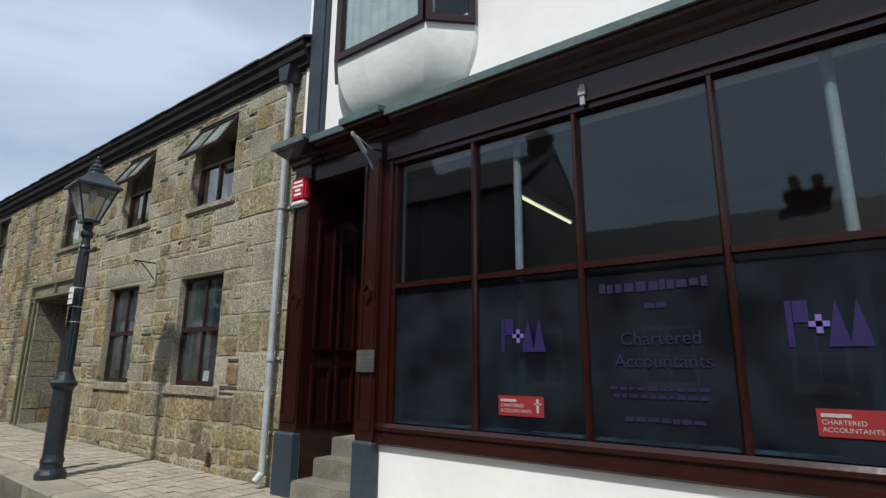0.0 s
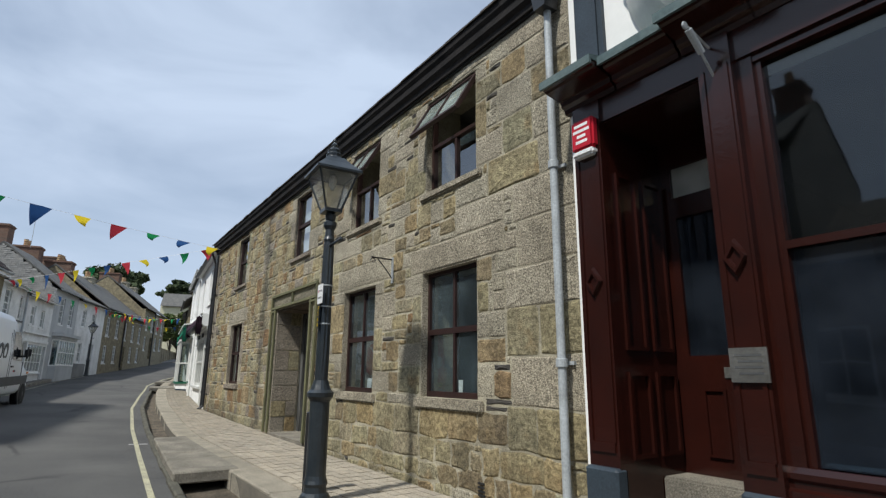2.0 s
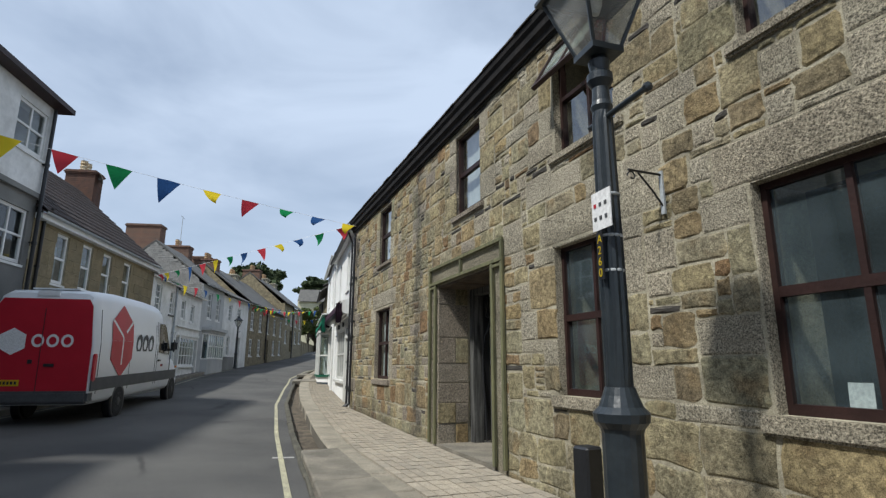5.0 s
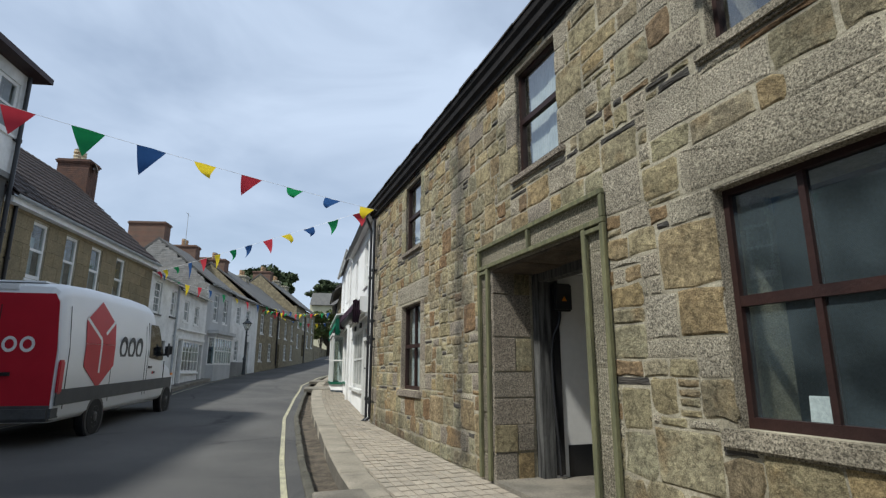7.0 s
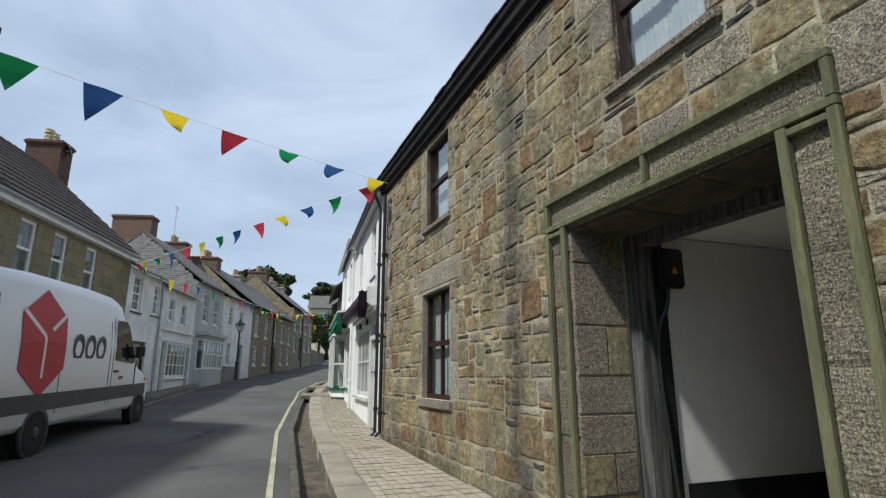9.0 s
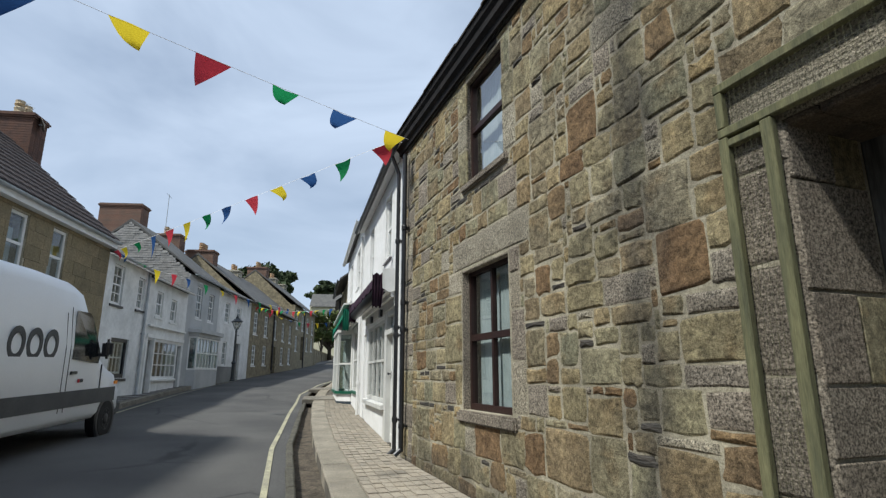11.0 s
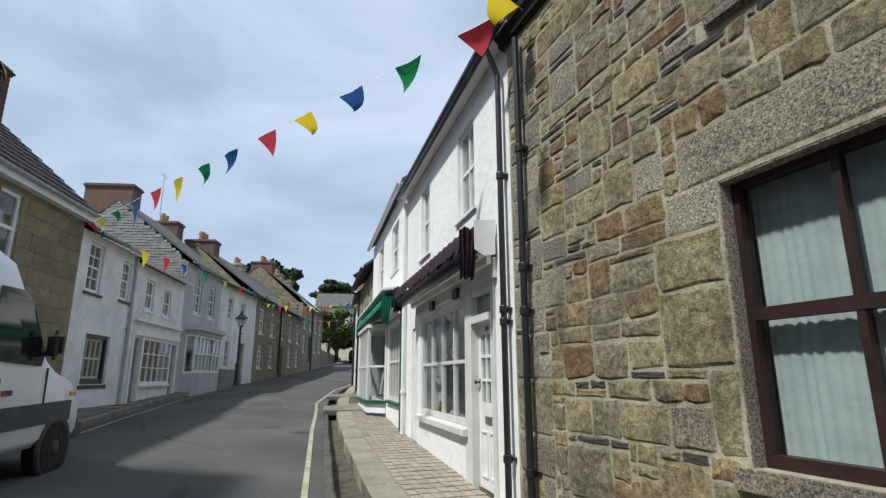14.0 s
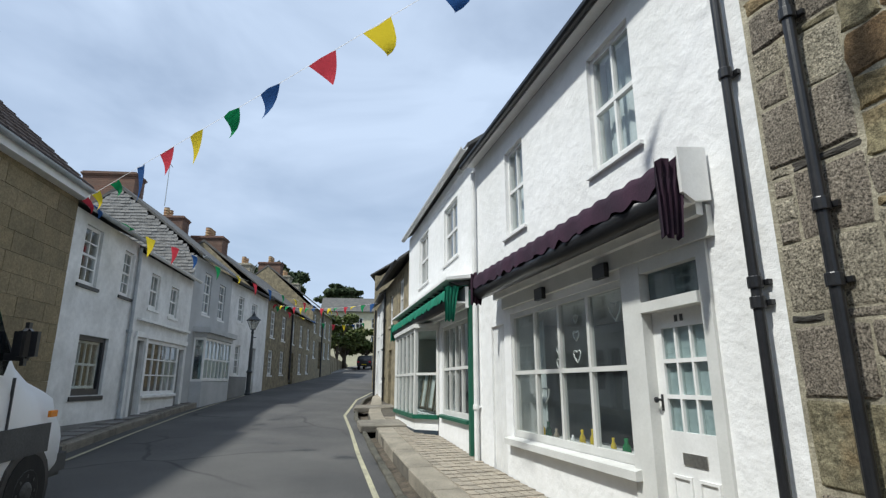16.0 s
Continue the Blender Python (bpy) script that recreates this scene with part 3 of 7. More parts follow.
# bed under the pavers, channel bed and its low stone kerb
loft("pavement_right", [x for x in XS if x > -46], lambda x: [(pave_edge(x), road_z(x) - .35), (pave_edge(x), pave_z(x) - .03), (wall_r(x) + .1, pave_z(x) - .02)],
     M_BED, label="bed of the raised pavement", category="pavement")
loft("channel", [x for x in XS if x > -46], lambda x: [(right_kerb(x) + .05, road_z(x) - .1), (right_kerb(x) + .2, road_z(x) - .13), (pave_edge(x) + .05, road_z(x) - .11)],
     M_MUD, label="muddy open water channel beside the pavement", category="channel")


def slab(bm, x0, x1, fa, fb, z0, fz, jit=0.0):
    """A stone lying along the street between two lines."""
    pts = []
    for x in (x0, x1):
        for fy in (fa, fb):
            for top in (0, 1):
                pts.append(bm.verts.new((x + random.uniform(-jit, jit), fy(x) + random.uniform(-jit, jit), (fz(x) + random.uniform(-jit, jit) * .6) if top else fz(x) - z0)))
    for f in ((0, 1, 3, 2), (4, 6, 7, 5), (0, 4, 5, 1), (2, 3, 7, 6), (0, 2, 6, 4), (1, 5, 7, 3)):
        bm.faces.new([pts[i] for i in f])
    bmesh.ops.bevel(bm, geom=bm.edges[:], offset=.018, segments=1, affect="EDGES")


kerb_far = thing("kerb", pose(0, 0, 0), "dark worn kerb stones of the far pavement", "kerb", kind="structure")
x = -6.0
while x > -60:
    w = random.uniform(.8, 1.2)
    bm = bmesh.new()
    slab(bm, x, x - w + .015, lambda q: left_kerb(q) - .16, lambda q: left_kerb(q) + .012, .4, lambda q: road_z(q) + .125, .006)
    part("kerb_stone", bm, M_KERB, kerb_far)
    x -= w
flags = thing("paving_slabs", pose(0, 0, 0), "grey paving slabs on the far pavement", "paving", kind="structure")
bm = bmesh.new()
x = -14.0
while x > -58:
    w = random.uniform(.5, .85)
    y0, y1 = left_kerb(x - w / 2) - .17, left_wall(x - w / 2) - .05
    n = max(1, int(abs(y0 - y1) / .55))
    for k in range(n):
        a, b = y0 + (y1 - y0) * k / n, y0 + (y1 - y0) * (k + 1) / n
        dy = left_kerb(x - w) - left_kerb(x)
        z = road_z(x - w / 2) + .118 + random.uniform(-.003, .003)
        extrude(bm, [(x, a - dy / 2 - .006, z), (x, b - dy / 2 + .006, z + .004), (x - w + .012, b + dy / 2 + .006, z + .012), (x - w + .012, a + dy / 2 - .006, z + .008)], (0, 0, .02))
    x -= w
tagged(part("slab_field", bm, M_FLAG, flags), kind="stuff")


kerb = thing("kerb", pose(0, 0, 0), "row of weathered granite kerb stones along the road", "kerb", kind="structure")
x = 9.0
while x > -40:
    w = random.uniform(.8, 1.35)
    bm = bmesh.new()
    slab(bm, x, x - w + .012, lambda q: right_kerb(q) - .02, lambda q: right_kerb(q) + .085, .45, lambda q: road_z(q) + .03, .012)
    part("kerb_stone", bm, M_KERBDARK, kerb)
    x -= w
edge = thing("pavement_edge", pose(0, 0, 0), "granite edging slabs of the raised pavement", "kerb", kind="structure")
x = 9.0
while x > -40:
    w = random.uniform(.9, 1.5)
    bm = bmesh.new()
    slab(bm, x, x - w + .012, pave_edge, lambda q: pave_edge(q) + .36, .5, lambda q: pave_z(q), .01)
    part("edging_slab", bm, M_EDGE, edge)
    x -= w
for n, (a, b) in enumerate(((-9.55, -11.3), (-11.32, -13.3), (-29.0, -30.2), (-33.3, -34.2))):
    bm = bmesh.new()
    slab(bm, a, b, lambda q: right_kerb(q) + .02 if n < 2 else right_kerb(q) - .05, lambda q: pave_edge(q) + (.12 if n < 2 else 1.2), .14, lambda q: max(pave_z(q), road_z(q) + .1) + (.008 if n < 2 else .03), .012)
    tagged(part("bridging_slab", bm, M_KERB, None), "worn granite slab bridging the open channel", "stone slab", "channel bridges")


# ---- the long stone building ----
# local frame: u runs from the shop end along the street, y out to the road
SB = facade((-4.98, 3.81), (-19.38, 3.81))
LEN_SB = 14.52
U = lambda x: -4.98 - x
stone_building = thing("stone_building", SB, "long two-storey building of coursed rubble and granite with brown sash windows", "building")
WINDOWS = [(U(-6.40), U(-7.50), 1.34, 2.81), (U(-8.74), U(-9.8), 1.34, 2.84), (U(-15.92), U(-17.06), 1.34, 2.84),
           (U(-6.4), U(-7.45), 3.82, 5.08), (U(-8.72), U(-9.7), 3.82, 5.1), (U(-11.52), U(-12.42), 3.84, 5.12), (U(-15.95), U(-16.9), 3.84, 5.12)]
DOOR = (U(-11.17), U(-13.12), .3, 2.88)
EAVE = 5.22
bm = bmesh.new()
pierced(bm, 0, LEN_SB, .1, EAVE, -.005, -.55, WINDOWS + [DOOR])
sb_wall = part("wall", bm, M_MORTAR, stone_building, "rubble wall with wide pale mortar joints")

# stones packed on a fine grid; lintels and jambs first
CELL = .065
NU, NZ = int(LEN_SB / CELL), int((EAVE - .2) / CELL)
taken = np.zeros((NU, NZ), bool)
blocks = []


def claim(u0, u1, z0, z1, granite=None):
    a, b, c, d = max(0, round(u0 / CELL)), min(NU, round(u1 / CELL)), max(0, round((z0 - .2) / CELL)), min(NZ, round((z1 - .2) / CELL))
    if b > a and d > c:
        if granite is not None:
            if taken[a:b, c:d].any():
                return
            blocks.append((a, b, c, d, granite))
        taken[a:b, c:d] = True


for a, b, c, d in WINDOWS + [DOOR]:
    claim(a, b, c, d)
for a, b, c, d in WINDOWS[:3]:
    claim(a - .42, b + .28, d, d + .33, 1)
    claim(a - .1, b + .1, c - .13, c, None)
for a, b, c, d in WINDOWS[3:]:
    claim(a - .14, b + .14, c - .13, c, None)
claim(DOOR[0] - .3, DOOR[1] + .3, DOOR[3], DOOR[3] + .28, 1)
for a, b, c, d in WINDOWS:
    z, side = c, 0
    while z < d - .1:
        h = random.choice((.26, .33, .39, .46))
        w1, w2 = random.choice((.2, .26, .46)), random.choice((.2, .26, .4, .52))
        claim(a - w1, a, z, min(z + h, d), int(random.random() < .65)), claim(b, b + w2, z, min(z + h, d), int(random.random() < .65))
        z += h
z = .2
while z < DOOR[3] - .1:
    h = random.choice((.33, .46, .52))
    claim(DOOR[0] - .3, DOOR[0], z, min(z + h, DOOR[3]), 1), claim(DOOR[1], DOOR[1] + .3, z, min(z + h, DOOR[3]), 1)
    z += h


def courses(sizes):
    c = [0]
    while c[-1] < NZ:
        c.append(c[-1] + random.choice(sizes))
    return c


# tall granite courses at both ends, smaller coursed rubble between, low boulders at the foot
COURSES, TALL, FOOT = courses((2, 3, 3, 4, 4, 5)), courses((5, 6, 6, 7)), courses((3, 4, 5, 6))
for j in range(NZ):
    i = 0
    while i < NU:
        if taken[i, j]:
            i += 1
            continue
        u, z = i * CELL, .2 + j * CELL
        ends, foot = (u < 1.38 and z > 1.2) or u > LEN_SB - .62, z < 1.12
        rest = min(c for c in (TALL if ends else FOOT if foot else COURSES) if c > j) - j
        r = random.random()
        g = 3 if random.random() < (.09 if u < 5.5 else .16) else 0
        if ends:
            w, h, g = random.randint(7, 15) if u < 2 else random.randint(4, 8), rest, 1 if random.random() < .8 else g
        elif foot:
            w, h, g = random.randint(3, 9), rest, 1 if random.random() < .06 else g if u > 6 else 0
        elif r < .07:
            w, h = random.randint(3, 7), 1
        elif r < .17:
            w, h = random.randint(2, 4), max(2, rest // 2)
        else:
            w, h = random.randint(3, 8 if u < 5.5 else 7), rest + (random.choice((2, 3)) if random.random() < .15 else 0)
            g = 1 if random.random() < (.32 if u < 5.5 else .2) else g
        w, h = min(w, NU - i), min(h, NZ - j)
        k = 0
        while k < w and not taken[i + k, j]:
            k += 1
        if i + k < NU and not taken[i + k, j] and (i + k + 1 >= NU or taken[i + k + 1, j]):
            k += 1
        w = k
        if w >= 3 and random.random() < .5:
            w -= random.choice((0, 0, 1))
        hh = 1
        while hh < h and not taken[i:i + w, j + hh].any():
            hh += 1
        hh = min(hh, max(2, w))
        taken[i:i + w, j:j + hh] = True
        blocks.append((i, i + w, j, j + hh, 2 if hh == 1 and w > 1 and random.random() < .4 else g))
        i += w
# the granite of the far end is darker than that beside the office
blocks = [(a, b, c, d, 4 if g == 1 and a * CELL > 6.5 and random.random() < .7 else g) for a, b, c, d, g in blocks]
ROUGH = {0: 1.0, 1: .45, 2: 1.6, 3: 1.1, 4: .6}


def stone(bm, a, b, c, d, kind):
    """One bedded stone: uneven rounded outline, rough face barely proud of the flush pointing."""
    R, rough = random.uniform, ROUGH[kind] * (1.7 if .2 + d * CELL < 1.25 else 1)
    g = lambda: R(.004, .015) if kind != 1 else R(.003, .011)
    u0, u1, z0, z1 = a * CELL + g(), b * CELL - g(), .2 + c * CELL + g(), .2 + d * CELL - g()
    w, h = u1 - u0, z1 - z0
    lo = min(w, h)
    j, ch = min(.013, .10 * lo) * rough, min(.036, .19 * lo) * min(1.3, rough)
    q = lambda: ch * R(.15, 1)
    ring = [(u0 + q(), z0), (u0 + w * R(.36, .64), z0), (u1 - q(), z0), (u1, z0 + q()), (u1, z0 + h * R(.4, .6)), (u1, z1 - q()), (u1 - q(), z1),
            (u0 + w * R(.36, .64), z1), (u0 + q(), z1), (u0, z1 - q()), (u0, z0 + h * R(.4, .6)), (u0, z0 + q())]
    ring = [(u + R(-j, j), z + R(-j, j)) for u, z in ring]
    mu, mz, out = (u0 + u1) / 2, (z0 + z1) / 2, R(-.001, .008 if kind != 1 else .004)
    s, k = 1 - min(.4, .026 / lo), len(ring)
    o = [bm.verts.new((u, -.02, z)) for u, z in ring]
    m = [bm.verts.new((u, R(-.006, -.001), z)) for u, z in ring]
    i = [bm.verts.new((mu + (u - mu) * s * R(.95, 1.02), out + R(-.002, .005), mz + (z - mz) * s * R(.95, 1.02))) for u, z in ring]
    for n in range(k):
        bm.faces.new((o[n], o[(n + 1) % k], m[(n + 1) % k], m[n])), bm.faces.new((m[n], m[(n + 1) % k], i[(n + 1) % k], i[n]))
    cv = bm.verts.new((mu + R(-.15, .15) * w, out + R(-.002, .012), mz + R(-.15, .15) * h))
    for n in range(k):
        bm.faces.new((i[n], i[(n + 1) % k], cv))


fill = {k: bmesh.new() for k in ROUGH}
near = []
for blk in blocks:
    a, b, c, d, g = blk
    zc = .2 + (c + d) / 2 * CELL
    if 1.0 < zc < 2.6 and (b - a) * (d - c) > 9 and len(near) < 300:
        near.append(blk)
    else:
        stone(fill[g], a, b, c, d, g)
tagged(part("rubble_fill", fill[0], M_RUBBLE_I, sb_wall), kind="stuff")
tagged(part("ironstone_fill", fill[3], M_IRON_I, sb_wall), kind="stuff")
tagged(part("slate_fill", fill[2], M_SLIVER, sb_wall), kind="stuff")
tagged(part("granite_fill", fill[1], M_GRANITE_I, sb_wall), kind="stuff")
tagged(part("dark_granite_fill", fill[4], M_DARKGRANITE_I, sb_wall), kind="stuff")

# brown timber windows, granite sills, curtains
for n, (a, b, c, d) in enumerate(WINDOWS):
    if n in (3, 4):
        # fixed lower half; the head is framed but unglazed behind the propped light
        mid = c + (d - c) * .52
        w = window(stone_building, a, b, c, mid, -.09, M_BROWNWOOD, 2, 1, .045, .038, .07, None, None, G_UPPER, .05, "brown-painted timber casement window")
        bm = bmesh.new()
        for q in ((a, a + .045, mid, d - .045), (b - .045, b, mid, d - .045), (a, b, d - .045, d)):
            box(bm, q[0], q[1], -.16, -.09, q[2], q[3])
        part("head_frame", bm, M_BROWNWOOD, w)
    else:
        w = window(stone_building, a, b, c, d, -.09 if n < 3 else -.065, M_BROWNWOOD, 2 if n < 3 else 1, 2, .05, .038, .07, None, None, G_MURKY if n < 2 else G_UPPER if n > 2 else G_NET, .065, "brown-painted timber casement window")
    bm = bmesh.new()
    box(bm, a - .1, b + .1, -.2, .04, c - (.125 if n < 3 else .1), c - .004)
    bmesh.ops.bevel(bm, geom=bm.edges[:], offset=.02, segments=2, affect="EDGES")
    part("sill", bm, M_GRANITE_I if n in (0, 1, 3, 4) else M_DARKGRANITE_I, w, "rough granite sill")
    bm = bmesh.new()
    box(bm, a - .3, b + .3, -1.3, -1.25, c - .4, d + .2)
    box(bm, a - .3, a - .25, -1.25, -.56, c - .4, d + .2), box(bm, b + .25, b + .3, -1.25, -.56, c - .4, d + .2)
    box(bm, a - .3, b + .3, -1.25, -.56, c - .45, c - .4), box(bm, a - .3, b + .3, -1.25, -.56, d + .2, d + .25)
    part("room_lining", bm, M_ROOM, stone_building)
    if n in (2, 5, 6):
        curtain(stone_building, a + .03, a + (b - a) * .51, c + .05, d - .03, -.2, 9, .005)
        curtain(stone_building, a + (b - a) * .49, b - .03, c + .05, d - .03, -.212, 9, .005)
# granite reveals round each opening
for n, (a, b, c, d) in enumerate(WINDOWS):
    for q in ((a - .006, a + .010, c, d - .012), (b - .010, b + .006, c, d - .012), (a + .0, b - .0, d - .012, d + .006)):
        bm = bmesh.new()
        box(bm, q[0], q[1], -.2, -.008, q[2], q[3])
        part("reveal", bm, M_GRANITE_I if n in (0, 1, 3, 4) else M_DARKGRANITE_I, stone_building)
# two top lights stand open
for a, b, c, d in WINDOWS[3:5]:
    m = pose(0, -.05, d - .03, 30, 0, 0)
    bm = bmesh.new()
    hgt = .62
    box(bm, a + .02, a + .07, -.03, .02, -hgt, 0, m), box(bm, b - .07, b - .02, -.03, .02, -hgt, 0, m), box(bm, a + .07, b - .07, -.03, .02, -.05, 0, m)
    box(bm, a + .07, b - .07, -.03, .02, -hgt, -hgt + .05, m), box(bm, (a + b) / 2 - .02, (a + b) / 2 + .02, -.02, .015, -hgt + .05, -.05, m)
    ob = part("open_top_light", bm, M_BROWNWOOD, stone_building, "top-hung window light propped open")
    bm = bmesh.new()
    box(bm, a + .07, b - .07, -.008, -.004, -hgt + .05, -.05, m)
    part("pane", bm, G_VENT, ob).visible_shadow = False
# things standing on the inner ledge of the ground-floor windows
for a, b, c, d in WINDOWS[:2]:
    for u in (a + .25, b - .28):
        bm = bmesh.new()
        box(bm, u - .07, u + .07, -.33, -.325, c + .01, c + .22, pose(0, 0, 0, 4, 0, random.uniform(-3, 3)))
        ob = part("card", bm, M_PAPER, None)
        ob.matrix_basis = SB
        tagged(ob, "white card standing inside the window", "card", "cards in the windows")
    bm = bmesh.new()
    box(bm, a - .1, b + .1, -.56, -.2, c - .06, c - .003)
    part("inner_ledge", bm, M_CREAM, stone_building)

# roof: slate slope, dark boarded eave and gutter
bm = bmesh.new()
extrude(bm, [(-.12, .1, EAVE + .2), (-.12, .1, EAVE + .24), (-.12, -3.6, EAVE + 2.95), (-.12, -7.4, EAVE + .12), (-.12, -7.4, EAVE + .04), (-.12, -3.6, EAVE + 2.83)], (LEN_SB + .2, 0, 0))
part("roof", bm, M_SLATE, stone_building, "dark slate roof seen at its edge")
bm = bmesh.new()
box(bm, -.1, LEN_SB + .06, -.4, .03, EAVE - .02, EAVE + .22)
part("eave_board", bm, M_BLACK, stone_building, "black-painted eave board")
bm = bmesh.new()
extrude(bm, [(-.1, .03, EAVE - .0), (-.1, .06, EAVE + .0), (-.1, .07, EAVE + .06), (-.1, .115, EAVE + .10), (-.1, .12, EAVE + .18), (-.1, .155, EAVE + .22), (-.1, .165, EAVE + .29), (-.1, -.2, EAVE + .31), (-.1, .0, EAVE + .2)], (LEN_SB + .16, 0, 0))
part("gutter_board", bm, M_TAR, stone_building, "tarred black timber gutter along the eave")
u = -.12
bm = bmesh.new()
while u < LEN_SB + .05:
    w = random.uniform(.25, .45)
    y, z = .19 + random.uniform(-.012, .004), EAVE + .295 + random.uniform(-.004, .004)
    extrude(bm, [(u + .003, y, z), (u + .003, y - .004, z + random.uniform(.02, .035)), (u + .003, -.3, z + .30), (u + .003, -.3, z + .26)], (w - .004, 0, random.uniform(-.003, .003)))
    u += w
tagged(part("slate_edge", bm, M_TARSLATE, stone_building, "ragged tarred slates along the eave"), kind="stuff")
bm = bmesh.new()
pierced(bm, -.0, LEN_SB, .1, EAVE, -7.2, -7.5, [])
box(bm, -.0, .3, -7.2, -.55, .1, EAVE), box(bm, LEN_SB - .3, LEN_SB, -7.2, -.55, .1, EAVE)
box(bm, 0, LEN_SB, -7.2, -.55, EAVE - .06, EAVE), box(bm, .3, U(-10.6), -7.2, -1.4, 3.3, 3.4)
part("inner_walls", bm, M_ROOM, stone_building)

# passage behind the doorway
ux0, ux1 = DOOR[0] - .02, DOOR[1] - .12
bm = bmesh.new()
box(bm, ux1, ux1 + .08, -6, -.73, .2, 2.85)
part("passage_wall", bm, M_PASSAGE, stone_building, "white-painted passage wall")
bm = bmesh.new()
box(bm, ux0 - .08, ux0, -6, -.73, .2, 2.85)
part("passage_wall", bm, M_PASSAGE, stone_building, "white-painted passage wall")
bm = bmesh.new()
box(bm, ux0 - .08, ux1 + .08, -6.1, -6, .2, 2.85)
part("passage_end", bm, M_PASSAGE, stone_building)
bm = bmesh.new()
box(bm, ux0 - .08, ux1 + .08, -6, -.56, 2.86, 2.94)
part("passage_ceiling", bm, M_PASSAGE, stone_building)
bm = bmesh.new()
box(bm, ux1 - .012, ux1 - .002, -5.99, -.9, .2, .82), box(bm, ux0 + .002, ux0 + .012, -5.99, -.6, .2, .82)
part("dado", bm, M_BLACK, stone_building, "black-painted dado")
bm = bmesh.new()
box(bm, DOOR[0], DOOR[1], -6, .02, .2, .47)
part("threshold", bm, M_KERB, stone_building)
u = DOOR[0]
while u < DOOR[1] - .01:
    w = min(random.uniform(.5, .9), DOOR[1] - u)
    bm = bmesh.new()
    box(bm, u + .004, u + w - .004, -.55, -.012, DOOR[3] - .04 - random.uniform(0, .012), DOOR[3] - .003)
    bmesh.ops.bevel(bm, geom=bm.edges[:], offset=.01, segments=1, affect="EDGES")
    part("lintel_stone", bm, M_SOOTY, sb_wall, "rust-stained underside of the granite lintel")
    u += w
# stone reveal blocks of the far jamb
z = .46
while z < 2.82:
    h = random.choice((.2, .3, .4, .52))
    y = -.0
    for w in ((.3, .22) if random.random() < .6 else (.53,)):
        bm = bmesh.new()
        box(bm, DOOR[1] - .012 - random.uniform(0, .008), DOOR[1] + .02, y - w + .006 + random.uniform(0, .012), y - .004, z + random.uniform(.002, .014), min(z + h, 2.86) - random.uniform(.002, .014))
        bmesh.ops.bevel(bm, geom=bm.edges[:], offset=.006, segments=1, affect="EDGES")
        part("reveal_stone", bm, M_DARKGRANITE if random.random() < .7 else M_RUBBLE, sb_wall)
        y -= w
    z += h
# weathered door frame, set back
bm = bmesh.new()
box(bm, DOOR[1] - .14, DOOR[1] - .0, -.72, -.557, .47, 2.84), box(bm, DOOR[0] + .03, DOOR[0] + .12, -.72, -.57, .47, 2.84), box(bm, DOOR[0] + .03, DOOR[1] - .03, -.72, -.57, 2.74, 2.86)
part("door_frame", bm, M_OLDWOOD, stone_building, "peeling grey timber door frame")
bm = bmesh.new()
box(bm, DOOR[1] - .138, DOOR[1] - .085, -.84, -.725, .5, 2.8)
part("door_leaf", bm, M_BLACK, stone_building, "black door folded back against the passage wall")
bm = bmesh.new()
box(bm, DOOR[1] - .24, DOOR[1] - .15, -.98, -.74, 2.38, 2.72)
bmesh.ops.bevel(bm, geom=bm.edges[:], offset=.02, segments=2, affect="EDGES")
mbox = part("meter_box", bm, M_BLACK, None)
mbox.matrix_basis = SB
tagged(mbox, "black electric box with a warning label, fixed in the doorway", "electric box")
bm = bmesh.new()
extrude(bm, [(DOOR[1] - .246, -.895, 2.5), (DOOR[1] - .246, -.825, 2.5), (DOOR[1] - .246, -.86, 2.56)], (.004, 0, 0))
part("warning_label", bm, M_AMBER, mbox, "yellow warning label")
cv = bpy.data.curves.new("cable", "CURVE")
cv.dimensions, cv.bevel_depth = "3D", .018
sp = cv.splines.new("BEZIER")
sp.bezier_points.add(3)
for p, co in zip(sp.bezier_points, ((DOOR[1] - .17, -.84, 2.4), (DOOR[1] - .16, -.82, 2.24), (DOOR[1] - .13, -.75, 2.05), (DOOR[1] - .2, -.74, .5))):
    p.co, p.handle_left_type, p.handle_right_type = co, "AUTO", "AUTO"
cv.materials.append(M_BLACK)
cab = new("cable", cv)
cab.parent = mbox

# timber battens with wire mesh over the doorway surround
mesh_guard = thing("mesh_guard", SB, "greenish timber batten frame with wire netting round the doorway", "netting frame")


def batten(u0, u1, z0, z1, yo=.055):
    bm = bmesh.new()
    box(bm, u0, u1, .012, yo, z0, z1)
    bmesh.ops.bevel(bm, geom=bm.edges[:], offset=.006, segments=1, affect="EDGES")
    part("batten", bm, M_BATTEN, mesh_guard)


def netting(u0, u1, z0, z1):
    bm = bmesh.new()
    k = .03
    for i in range(1, int((u1 - u0) / k)):
        box(bm, u0 + i * k - .0003, u0 + i * k + .0003, .044, .046, z0, z1)
    for i in range(1, int((z1 - z0) / k)):
        box(bm, u0, u1, .0462, .0482, z0 + i * k - .0003, z0 + i * k + .0003)
    part("wire_netting", bm, M_BATTEN, mesh_guard, "fine weathered wire netting")


